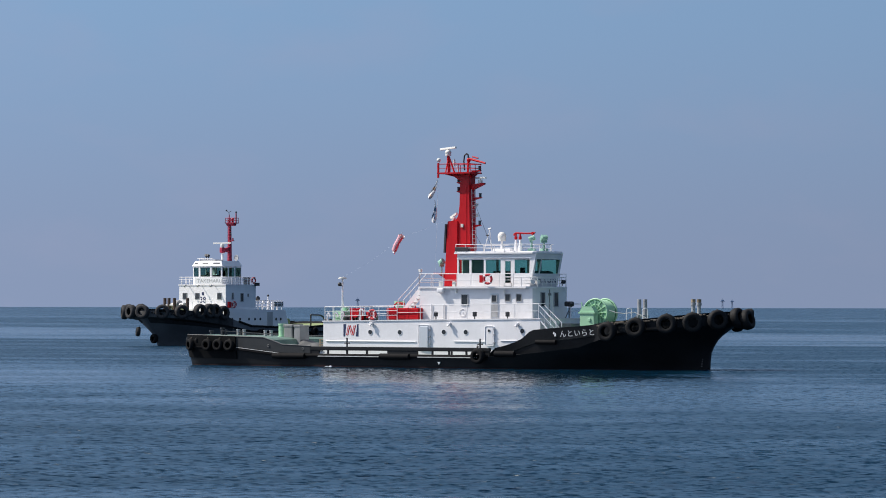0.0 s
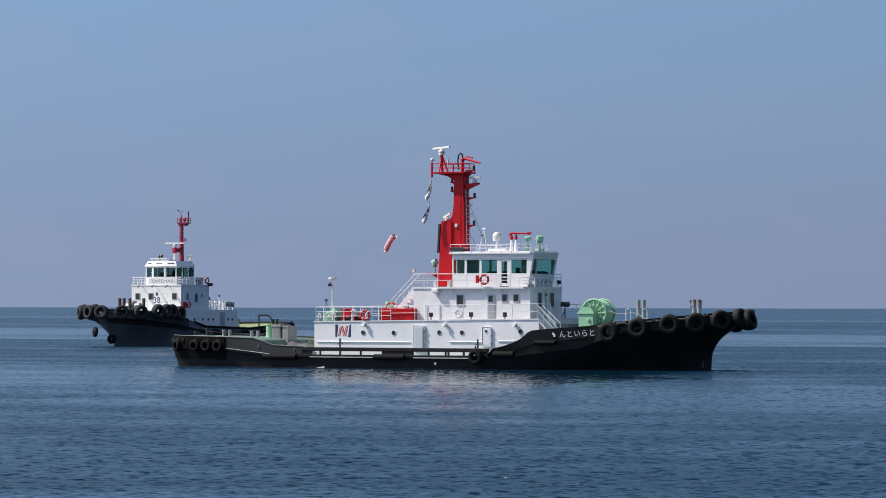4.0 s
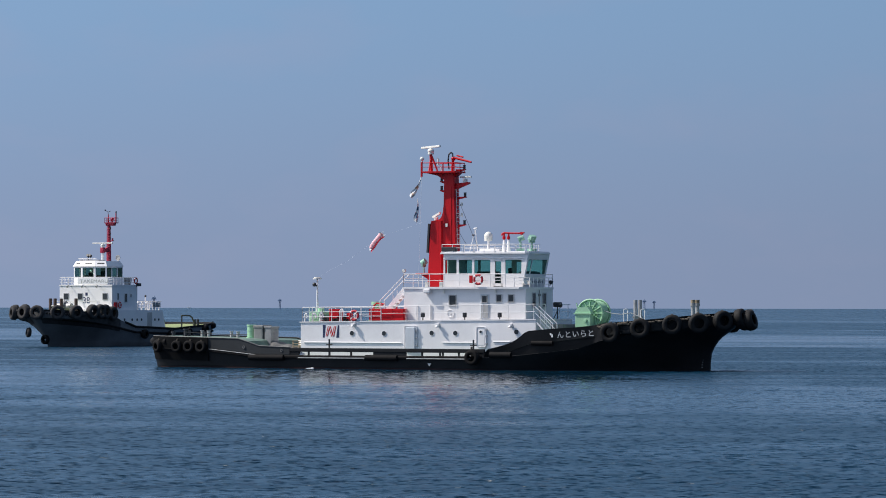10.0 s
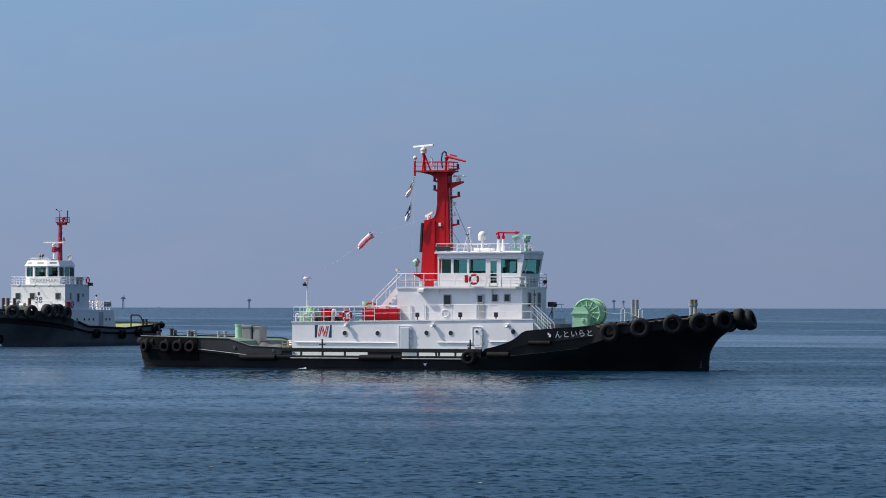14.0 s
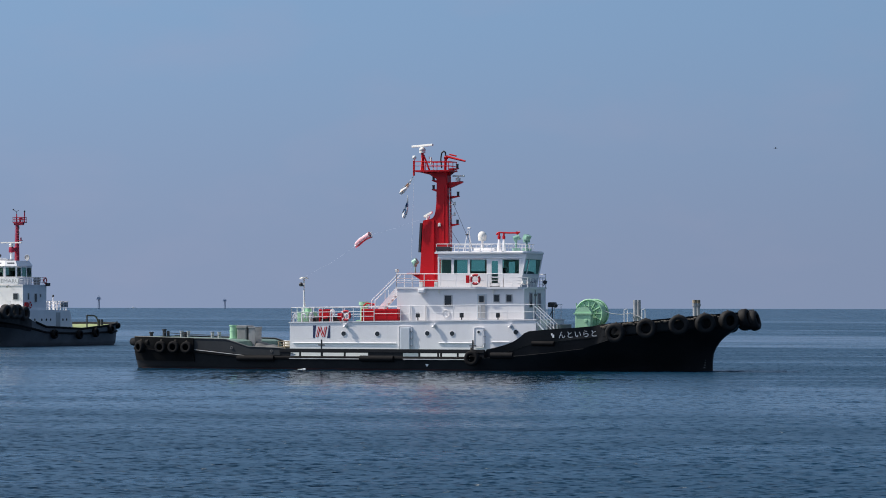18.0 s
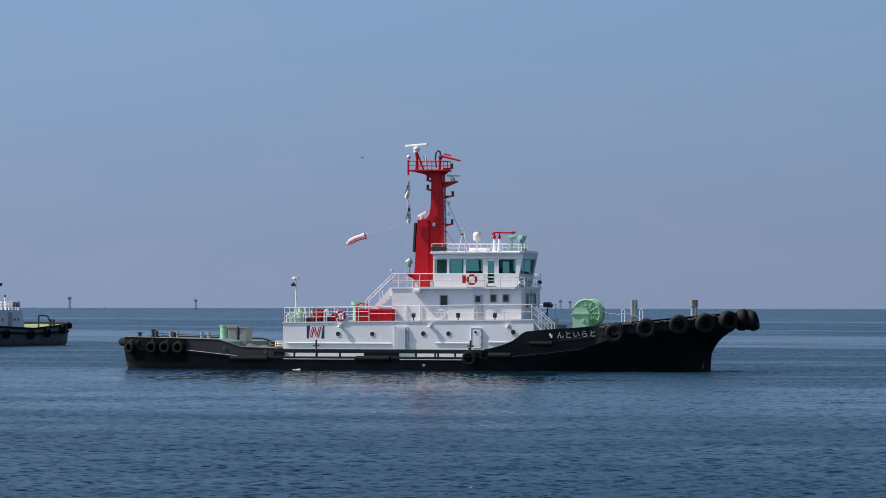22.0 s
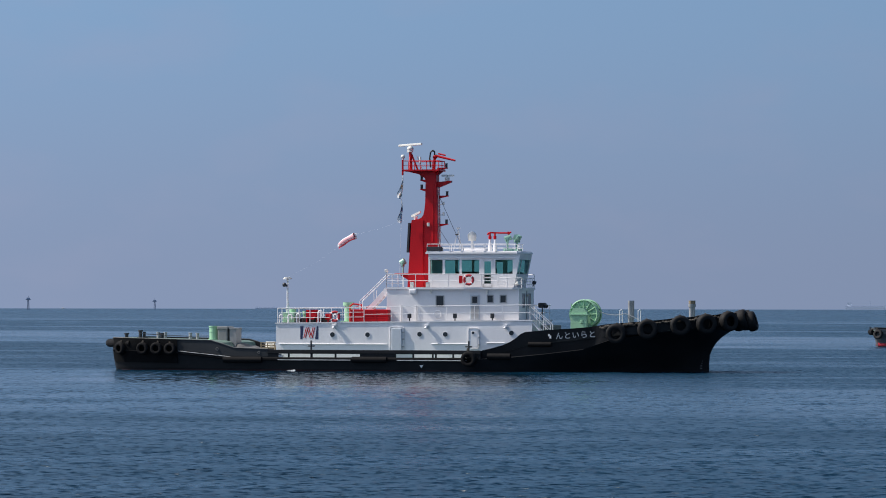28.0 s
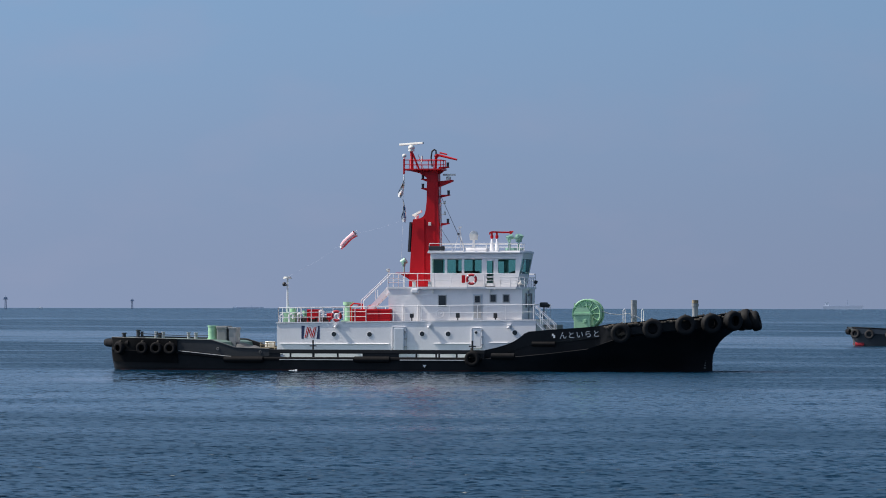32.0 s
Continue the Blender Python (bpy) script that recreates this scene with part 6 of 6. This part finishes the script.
        bm.faces.new(f1[::-1])
        for i in range(4):
            bm.faces.new((f0[i], f1[i], f1[(i + 1) % 4], f0[(i + 1) % 4]))

    for k, (p, q) in enumerate(zip(plan, plan[1:] + plan[:1])):
        bm = B()
        wall(bm, p, q, z0, zs)
        wall(bm, p, q, zh, 8.44)
        n = 3 if k in (0, 4) else 2 if k == 5 else 1
        P, Q = Vector(p), Vector(q)
        e = (0.24 if k in (1, 2, 3) else 1.2 if k == 5 else 0.14) / (Q - P).length
        for j in range(n + 1):
            f = j / n
            a, b = max(0, f - e * 0.6), min(1, f + e * 0.6)
            wall(bm, tuple(P + (Q - P) * a), tuple(P + (Q - P) * b), zs, zh)
        part("wall", bm, WHITE, wh)
        for j in range(n):
            bm = B()
            a, b = j / n + e * 0.6, (j + 1) / n - e * 0.6
            d = (Q - P).normalized()
            off = Vector((-d.y, d.x)) * 0.03
            wall(bm, tuple(P + (Q - P) * a + off), tuple(P + (Q - P) * b + off), zs, zh, 0.012)
            ob = part("pane", bm, PANE_PALE, wh, "green tinted wheelhouse window")
            ob.visible_shadow = False
    bm = B()                                  # visor roof with a sloping rim
    low, high = ([bm.verts.new((0.75 + (x - 0.75) * f, y * f, z)) for x, y in plan] for f, z in ((1.05, 8.4), (0.9, z1 + 0.14)))
    bm.faces.new(low)
    bm.faces.new(high[::-1])
    for i in range(len(plan)):
        bm.faces.new((low[i], high[i], high[(i + 1) % len(plan)], low[(i + 1) % len(plan)]))
    part("roof", bm, WHITE, wh)
    bm = B()
    slab(bm, [(0.75 + (x - 0.75) * 0.97, y * 0.97) for x, y in plan], z0 + 0.01, z0 + 0.03)
    box(bm, 1.3, 2.1, -1.2, 1.2, z0 + 0.03, 7.45, 0.05)
    box(bm, 0.2, 0.7, 0.4, 0.9, z0 + 0.03, 7.9, 0.05)
    box(bm, 0.9, 1.3, -0.9, -0.4, z0 + 0.03, 7.75, 0.08)
    part("console", bm, INTERIOR, wh, "dark steering console")
    for x, y, turn, w in ((2.29, -1.46, -17, 0.32), (2.485, 0.0, 0, 0.42), (2.29, 1.46, 17, 0.4)):
        bm = B()
        box(bm, -0.03, 0.02, -w, w, -0.07, 0.07, 0.02)
        part("roof_slot", bm, DARK, tug).matrix_basis = pose(x, y, 8.72, 0, 0, turn) @ pose(0, 0, 0, 0, -25, 0)
    railing(tug, [(0.2, -1.7, 8.99), (1.9, -1.7, 8.99), (2.15, -0.8, 8.99), (2.15, 0.8, 8.99)], 0.26, 7, 0, 0.025)
    one("roof_grating", STEEL, tug, box, 0.6, 1.9, -1.5, 0.9, 9.0, 9.14, bevel=0.02)
    bm = B()
    for y in (-0.55, -0.25):
        rod(bm, (1.7, y, 8.99), (1.7, y, 9.5), 0.06)
        rod(bm, (1.62, y, 9.52), (1.86, y - 0.03, 9.64), 0.15, 12)
    part("horn_lights", bm, DARK, tug, "pair of dark floodlights on the roof", True)
    bm = B()
    rod(bm, (-0.3, 0.0, 8.99), (-0.3, 0.0, 10.0), 0.13, 10)
    part("radar_post", bm, WHITE, tug)
    # mast
    bm = B()
    rod(bm, (-1.55, 0, 6.4), (-1.55, 0, 8.99), 0.27, 12)
    rod(bm, (-1.55, 0, 8.99), (-1.55, 0, 13.3), 0.26, 12, r2=0.17)
    prism(bm, [(-1.45, 9.95), (-0.3, 10.1), (-0.3, 10.3), (-1.45, 10.6)], -0.14, 0.14)
    box(bm, -0.55, -0.05, -0.2, 0.2, 9.9, 10.5, 0.08)
    slab(bm, [(-1.95, -0.36), (-1.2, -0.36), (-1.2, 0.95), (-1.95, 0.95)], 13.16, 13.26)
    prism(bm, [(-1.85, 13.16), (-1.25, 13.16), (-1.4, 12.9), (-1.7, 12.9)], -0.3, 0.75)
    rod(bm, (-1.55, -0.08, 13.2), (-1.55, -0.08, 14.15), 0.09, 10, r2=0.05)
    rod(bm, (-1.6, 0.88, 13.2), (-1.6, 0.88, 14.3), 0.07)
    box(bm, -1.65, -1.35, 0.1, 0.62, 11.2, 11.28)
    rod(bm, (-1.5, 0.5, 11.28), (-1.5, 0.5, 11.55), 0.08)
    part("mast", bm, HAZED_RED, tug, "red pole mast with platform", True)
    railing(tug, [(-1.2, -0.34, 13.26), (-1.2, 0.93, 13.26), (-1.93, 0.93, 13.26), (-1.93, -0.34, 13.26), (-1.2, -0.34, 13.26)], 0.5, 11, 1, 0.03, HAZED_RED, "platform_rail")
    bm = B()
    ball(bm, (-1.55, 0.4, 13.6), 0.2, 1, 1, 1.1, 12)
    rod(bm, (-1.55, 0.4, 13.26), (-1.55, 0.4, 13.5), 0.09)
    part("mast_lamp", bm, HAZED_RED, tug, "red-painted lamp on the mast platform", True)
    bm = B()
    rod(bm, (-0.3, 0, 10.5), (-0.3, 0, 10.85), 0.2, 14)
    ball(bm, (-0.3, 0, 10.72), 0.24, 1, 1, 0.7, 14)
    rd = part("radar", bm, CREAM, tug, "white radar with a long bar scanner", True)
    one("scanner", CREAM, rd, box, -0.38, -0.22, -1.3, 1.3, 10.9, 11.04, bevel=0.03)
    bm = B()
    for y in (-0.15, 0.15):
        rod(bm, (-1.26, y, 9.1), (-1.36, y, 12.95), 0.014, 5)
    ladder = part("mast_ladder", bm, HAZED_RED, tug)
    rungs(ladder, [(-1.27 - 0.007 * k, 0.16, 9.2 + 0.28 * k) for k in range(14)], 0.15, 0.022, HAZED_RED)
    bm = B()
    tube(bm, [(-1.55, -0.08, 14.1), (-1.55, -0.14, 14.4), (-1.55, -0.5, 14.62)], 0.03)
    tube(bm, [(-1.55, -0.14, 14.4), (-1.55, 0.2, 14.52)], 0.03)
    ball(bm, (-1.55, -0.5, 14.62), 0.09, seg=8)
    part("wind_vane", bm, DARK, tug, "dark wind vane at the masthead")
    bm = B()
    rod(bm, (-1.6, 0.88, 14.2), (-1.6, 0.88, 14.5), 0.06)
    ball(bm, (-1.6, 0.88, 14.4), 0.1, seg=8)
    part("aerial", bm, DARK, tug)
    for z in (11.9, 12.5):
        one("navigation_lamp", DARK, tug, rod, (-1.42, 0.26, z), (-1.42, 0.26, z + 0.26), 0.08)
    bm = B()
    for k in range(9):
        a = radians(40 * k)
        rod(bm, (-0.7, 1.8, 9.35), (-0.6, 1.8 + 0.28 * math.cos(a), 9.35 + 0.28 * math.sin(a)), 0.03, 5)
    ring(bm, 0.28, 0.04, 18, 5, 1.0, Matrix.Translation((-0.6, 1.8, 9.35)) @ pose(0, 0, 0, 0, 0, 90))
    rod(bm, (-0.72, 1.8, 9.35), (-0.62, 1.8, 9.35), 0.24, 14)
    rod(bm, (-0.7, 1.8, 8.99), (-0.7, 1.8, 9.15), 0.05)
    part("searchlight", bm, STEEL, tug, "grey round searchlight on the wheelhouse roof")
    # bridge deck aft: raft, lamp
    for y in (2.5, -2.5):
        bm = B()
        rod(bm, (-1.5, y - 0.35, 6.95), (-1.5, y + 0.35, 6.95), 0.28, 16)
        box(bm, -1.72, -1.28, y - 0.3, y + 0.3, 6.4, 6.7)
        part("life_raft", bm, GREY, tug, "grey life-raft canister", True)
    one("side_lamp", DARK, tug, box, -2.3, -1.75, 3.4, 3.75, 6.25, 6.6, bevel=0.04)
    lifebuoy(tug, pose(-1.5, 3.56, 6.85, 0, 0, 0))
    # after house deck: rails, mast, gratings
    railing(tug, [(-2.1, 3.5, 3.7), (-6.7, 3.5, 3.66), (-6.7, -3.5, 3.66), (-2.1, -3.5, 3.7)], 0.95, 24, 2, 0.03)
    one("grating", GREY, tug, box, -6.65, -5.1, 3.42, 3.47, 3.95, 4.5)
    one("light_post", WHITE, tug, rod, (-5.4, 2.3, 3.7), (-5.4, 2.3, 5.15), 0.06)
    bm = B()
    ball(bm, (-5.4, 2.3, 5.2), 0.13)
    part("lamp", bm, DARK, tug)
    bm = B()
    rod(bm, (-5.6, 0.6, 3.66), (-5.6, 0.6, 4.75), 0.06)
    rod(bm, (-5.6, 0.45, 4.8), (-5.6, 0.75, 4.95), 0.24, 12)
    part("searchlight", bm, DARK, tug)
    for x in (-3.2, -4.0, -4.9, -5.6):
        bm = B()
        tube(bm, [(x, 2.7, 3.66), (x, 2.7, 4.4), (x - 0.12, 2.7, 4.52), (x - 0.3, 2.7, 4.4)], 0.09, 8)
        part("air_pipe", bm, WHITE, tug)
    # after deck: tow arch and gear
    bm = B()
    tube(bm, [(-12.47, 2.6, 1.7), (-12.47, 2.6, 3.05), (-14.1, 2.6, 3.02), (-14.6, 2.6, 2.85), (-15.3, 2.6, 2.0)], 0.085, 8)
    part("tow_arch", bm, DARK, tug, "dark pipe arch over the after deck")
    bm = B()
    box(bm, -9.6, -8.0, 1.2, 1.5, 1.6, 2.75, 0.04)
    rod(bm, (-8.3, 0.2, 2.3), (-8.3, 2.8, 2.3), 0.35, 14)
    part("stern_winch", bm, DECK_YELLOW, tug, "yellow-green stern winch")
    one("inner_bulwark", DECK_YELLOW, tug, box, -15.6, -7.5, -3.95, -3.85, 1.6, 2.5, bevel=0.02, label="yellow-green inside of the stern bulwark")
    for x in (-8.4, -9.6, -11.0, -12.4, -13.8, -15.0):
        one("bulwark_stay", DECK_YELLOW, tug, prism, [(x - 0.04, 1.6), (x + 0.04, 1.6), (x + 0.04, 2.45), (x - 0.04, 2.45)], -3.86, -3.55)
    for x in (-15.5, -16.2):
        one("bollard", DARK, tug, rod, (x, 2.4, 1.8), (x, 2.4, 2.6), 0.16, 12)
    # bow bitts and rail
    for y in (-1.9, -1.3, -0.5, 1.4):
        bm = B()
        rod(bm, (7.0, y, 2.4), (7.0, y, 4.9), 0.18, 12)
        part("towing_bitt", bm, BROWN, tug, "dark brown towing post", True)
    bm = B()
    rod(bm, (7.0, -2.0, 4.1), (7.0, -0.4, 4.1), 0.12)
    ring(bm, 0.55, 0.16, 18, 6, 1.2, Matrix.Translation((6.2, -0.6, 4.0)))
    rod(bm, (6.2, -1.5, 4.0), (6.2, 0.3, 4.0), 0.4, 14)
    part("bow_winch", bm, STEEL, tug, "grey bow winch", True)
    railing(tug, [(4.6, -2.8, 3.2), (4.6, 2.8, 3.2)], 1.4, 7, 1, 0.025)
    shrink(tug, 0.94)
    return tug


C_SPEC = dict(
    end=10.0, turn=3.0,
    top=[(-12, 1.6), (0, 1.6), (6, 1.75), (10, 2.0)],
    knuckle=[(-12, 0.95), (0, 0.95), (10, 1.3)],
    water=[(-12, 3.0), (-10, 3.6), (2, 3.6), (6, 2.4), (8.6, 1.2), (10, 0.1)],
    mid=[(-12, 3.2), (-10, 3.8), (3, 3.8), (6.5, 3.1), (8.8, 1.9), (9.7, 0.9), (10, 0.2)],
    rail=[(-12, 3.2), (-10, 3.85), (3, 3.85), (6.5, 3.3), (8.8, 2.1), (9.7, 1.0), (10, 0.3)],
    stem=[(-0.9, 9.1), (0.0, 9.35), (1.0, 9.6), (2.0, 9.95), (2.4, 10.0)],
)
C_STATIONS = [-12, -11, -10, -6, -2, 0, 2, 3, 4, 5, 6, 7, 7.8, 8.4, 8.8, 9.2, 9.5, 9.7, 9.85, 9.95, 10]


def third_tug():
    tug = new("harbour_tug")
    tagged(tug, "low dark blue-black tug, only its bow with two tyres in view", "tugboat", "harbour tugs")
    build_hull(tug, C_SPEC, C_STATIONS, HAZED_HULL, lambda x: lerp(C_SPEC["top"], x) - 0.3, DECK)
    for s in (-1, 1):
        bm = B()
        band_along(bm, C_SPEC, [x for x in C_STATIONS if 9.2 <= x <= 9.97], 2, 0.07, 0.18, s)
        part("boot_topping", bm, ORANGE, tug, "bright red patch at the waterline")
        bm = B()
        band_along(bm, C_SPEC, [x for x in C_STATIONS if -11 <= x <= 9.97], 6, 0.08, 0.06, s)
        part("cap_rail", bm, RUBBER, tug)
    bm = B()
    rod(bm, (9.8, 0.1, 1.55), (9.6, -0.9, 1.55), 0.34, 16)
    part("bow_fender", bm, RUBBER, tug, "black rubber bow fender", True)
    hang_tyres(tug, [(9.75, 0.85, 1.32, -52), (8.75, 2.05, 1.24, -38), (7.0, 3.3, 1.2, -24), (4.2, 4.1, 1.15, -8)], 0.5, 0.22, drop=0.25, material=HAZED_RUBBER)
    railing(tug, [(6.0, 2.8, 1.7), (-8, 3.5, 1.55)], 0.55, 9, 1)
    one("deckhouse", WHITE, tug, box, -6.0, 0.5, -2.4, 2.4, 1.4, 3.6, bevel=0.06)
    return tug


# ---- sea and distance ----
SEA_SLICK, SEA_SLOPE = 0.35, 0.017

def sea():
    """One sheet to the horizon: fine ripples where the lens looks, coarse elsewhere."""
    rng = np.random.default_rng(7)
    r = [73.0]
    while r[-1] < 4950:
        x = r[-1]
        r.append(min(4950.0, x + 0.07 * (x / 75.0) ** 1.5))
    r = np.array(r)
    n_fine = 420
    fine = np.radians(np.linspace(-10.4, 10.4, n_fine))
    coarse = np.radians(np.linspace(10.4, 349.6, 24))[1:-1]
    az = np.concatenate([fine, coarse])
    R, A = np.meshgrid(r, az, indexing="ij")
    X, Y = R * np.sin(A), R * np.cos(A)
    step = np.maximum(np.gradient(r)[:, None] * np.ones_like(R), R * (fine[1] - fine[0]))
    # breeze patches and slicks, long across the view
    patch = np.zeros_like(R)
    for k in range(14):
        ky = 2 * np.pi / rng.uniform(22, 120)
        kx = 2 * np.pi / rng.uniform(160, 700) * rng.choice([-1, 1])
        patch += np.sin(kx * X + ky * Y + rng.uniform(0, 6.28))
    patch = np.clip(0.62 + 0.13 * patch, SEA_SLICK, 1.0)
    Z = np.zeros_like(R)
    for k in range(130):
        lam = 0.2 * 30.0 ** rng.uniform(0, 1)
        d = rng.normal(0.4, 0.7)
        kk = 2 * np.pi / lam
        slope = SEA_SLOPE * (1.0 if lam < 0.8 else 0.8 / lam)
        keep = np.clip((lam / step - 2.0) / 2.0, 0, 1)
        Z += slope / kk * keep * np.sin(kk * (np.sin(d) * X - np.cos(d) * Y) + rng.uniform(0, 6.28))
    Z *= patch
    Z[:, n_fine:] = 0.0
    nr, na = R.shape
    co = np.vstack([np.stack([X, Y, Z], -1).reshape(-1, 3), [[0, 0, 0]]])
    i = np.arange(nr - 1)[:, None] * na
    j = np.arange(na)[None, :]
    jn = (j + 1) % na
    quads = np.stack([i + j, i + na + j, i + na + jn, i + jn], -1).reshape(-1, 4)
    tris = np.stack([np.full(na, len(co) - 1), np.arange(na), (np.arange(na) + 1) % na], -1)
    loops = np.concatenate([quads.ravel(), tris.ravel()]).astype(np.int32)
    starts = np.concatenate([np.arange(len(quads)) * 4, len(quads) * 4 + np.arange(na) * 3]).astype(np.int32)
    me = bpy.data.meshes.new("water")
    me.vertices.add(len(co))
    me.vertices.foreach_set("co", co.ravel())
    me.loops.add(len(loops))
    me.loops.foreach_set("vertex_index", loops)
    me.polygons.add(len(starts))
    me.polygons.foreach_set("loop_start", starts)
    me.update(calc_edges=True)
    me.flip_normals()
    me.shade_smooth()
    me.materials.append(SEA)
    me.validate()
    return tagged(new("water", me), "calm blue sea with small ripples and slicks", "sea", kind="structure")


def bearing_point(bearing, dist, z=0.0):
    a = radians(bearing)
    return Vector((math.sin(a) * dist, math.cos(a) * dist, z))


def beacon(bearing, dist, height, kind=0):
    ob = new("sea_beacon")
    tagged(ob, "slender dark navigation beacon on the horizon", "beacon", "far beacons")
    ob.matrix_world = Matrix.Translation(bearing_point(bearing, dist))
    bm = B()
    for dx, dy in ((-0.5, -0.5), (0.5, -0.5), (0.5, 0.5), (-0.5, 0.5)):
        rod(bm, (dx * 1.7, dy * 1.7, -1.0), (dx * 0.9, dy * 0.9, height * 0.72), 0.3, 6)
    for k in range(5):
        z = height * 0.14 * (k + 0.3)
        box(bm, -0.6, 0.6, -0.6, 0.6, z, z + 0.25)
    part("tower", bm, BEACON, ob)
    bm = B()
    box(bm, -2.3, 2.3, -2.3, 2.3, height * 0.70, height * 0.75)
    box(bm, -1.5, 1.5, -1.5, 1.5, height * 0.75, height * 0.87, 0.2)
    part("platform", bm, BEACON, ob)
    bm = B()
    rod(bm, (0, 0, height * 0.86), (0, 0, height), 0.2, 6)
    if kind:
        rod(bm, (0, 0, height * 0.9), (0, 0, height * 0.97), 0.9, 8, r2=0.2)
    part("light", bm, BEACON, ob)


def far_ship(bearing, dist, length, height):
    ob = new("cargo_ship")
    tagged(ob, "pale cargo ship lost in haze on the horizon", "ship", "far ships")
    ob.matrix_world = Matrix.Translation(bearing_point(bearing, dist)) @ pose(0, 0, 0, 0, 0, -bearing)
    bm = B()
    L = length / 2
    prism(bm, [(-L, -0.5), (L * 0.93, -0.5), (L, height * 0.6), (L * 0.8, height * 0.52), (-L * 0.9, height * 0.5), (-L, height * 0.55)], -6, 6)
    part("hull", bm, HAZY, ob)
    bm = B()
    box(bm, -L * 0.92, -L * 0.72, -5, 5, height * 0.5, height)
    part("bridge_house", bm, HAZY, ob)
    bm = B()
    rod(bm, (L * 0.2, 0, height * 0.5), (L * 0.2, 0, height * 1.25), 0.4, 6)
    part("mast", bm, BEACON, ob)


def far_boat(bearing, dist, length):
    ob = new("motor_boat")
    tagged(ob, "tiny white motor boat far off on the horizon", "boat", "far boats")
    ob.matrix_world = Matrix.Translation(bearing_point(bearing, dist)) @ pose(0, 0, 0, 0, 0, -bearing)
    L = length / 2
    one("hull", LETTER, ob, prism, [(-L, -0.2), (L * 0.8, -0.2), (L, 1.1), (-L, 0.8)], -1.2, 1.2)
    one("cabin", LETTER, ob, box, -L * 0.5, L * 0.2, -0.9, 0.9, 0.8, 2.0, bevel=0.2)


def bird():
    ob = new("bird")
    tagged(ob, "small dark bird flying low across the sky", "bird")
    bm = B()
    ball(bm, (0, 0, 0), 0.05, 1.9, 1.0, 1.0, 12)
    ball(bm, (-0.14, 0, 0.025), 0.04, 1.2, 1, 1, 10)
    rod(bm, (-0.18, 0, 0.02), (-0.23, 0, 0.015), 0.014, 6, r2=0.003)
    part("body", bm, BIRD_GREY, ob, smooth=True)
    one("tail", BIRD_GREY, ob, prism, [(0.1, 0.0), (0.24, 0.015), (0.24, -0.005), (0.1, -0.02)], -0.03, 0.03)
    for s in (-1, 1):
        bm = B()
        pts = [(-0.06, 0.03, 0.02), (0.06, 0.03, 0.02), (0.08, 0.08, 0.11), (0.06, 0.13, 0.16), (-0.01, 0.09, 0.12)]
        low = [bm.verts.new((x, s * y, z)) for x, y, z in pts]
        high = [bm.verts.new((x, s * y, z + 0.012)) for x, y, z in pts]
        bm.faces.new(low)
        bm.faces.new(high[::-1])
        for i in range(5):
            bm.faces.new((low[i], high[i], high[(i + 1) % 5], low[(i + 1) % 5]))
        part("wing", bm, BIRD_GREY, ob)
    shrink(ob, 0.7)
    return ob


SEA_SHEET = sea()
beacon(-3.2055, 3900, 11.6)
beacon(-5.16, 3500, 13.2, 1)
beacon(2.476, 3800, 11.0)
beacon(2.627, 4100, 10.5)
far_boat(-4.62, 4300, 5.5)
far_boat(-5.74, 4500, 5.0)
far_ship(-1.4, 4700, 40, 3.0)
far_ship(7.85, 4600, 50, 9.0)
TUG_A, (FLAG_HIGH, FLAG_LOW, SOCK) = near_tug()
TUG_B = second_tug()
TUG_C = third_tug()
BIRD = bird()
TUG_C.matrix_world = pose(*TUG_C_AT)


def motions():
    walk(SEA_SHEET, [(0, pose(-2, 4, 0)), (32, pose(2, -4, 0))])
    walk(TUG_A, [(t, pose(x, y, 0, 0, 0, rz)) for t, x, y, rz in TUG_WAY])
    walk(TUG_B, [(t, pose(x, y, 0.255, 0, 0, rz)) for t, x, y, rz in SECOND_WAY])
    walk(BIRD, [(t, pose(x, 300, z, 0, 0, 0)) for t, x, z in BIRD_WAY])
    walk(SOCK, [(t, pose(-6.15 + dx, 0.15, 8.52 + dz, 0, tilt, turn)) for t, dx, dz, tilt, turn in SOCK_WAY])
    walk(FLAG_HIGH, [(t, pose(-2.1, -1.2, 12.8, 3, a, c)) for t, a, b, c in FLAG_WAY])
    walk(FLAG_LOW, [(t, pose(-2.1 - 0.7 * math.sin(radians(a)), -1.2, 12.75 - 1.55 * math.cos(radians(a)), 4, b, c + 15)) for t, a, b, c in FLAG_WAY])


motions()
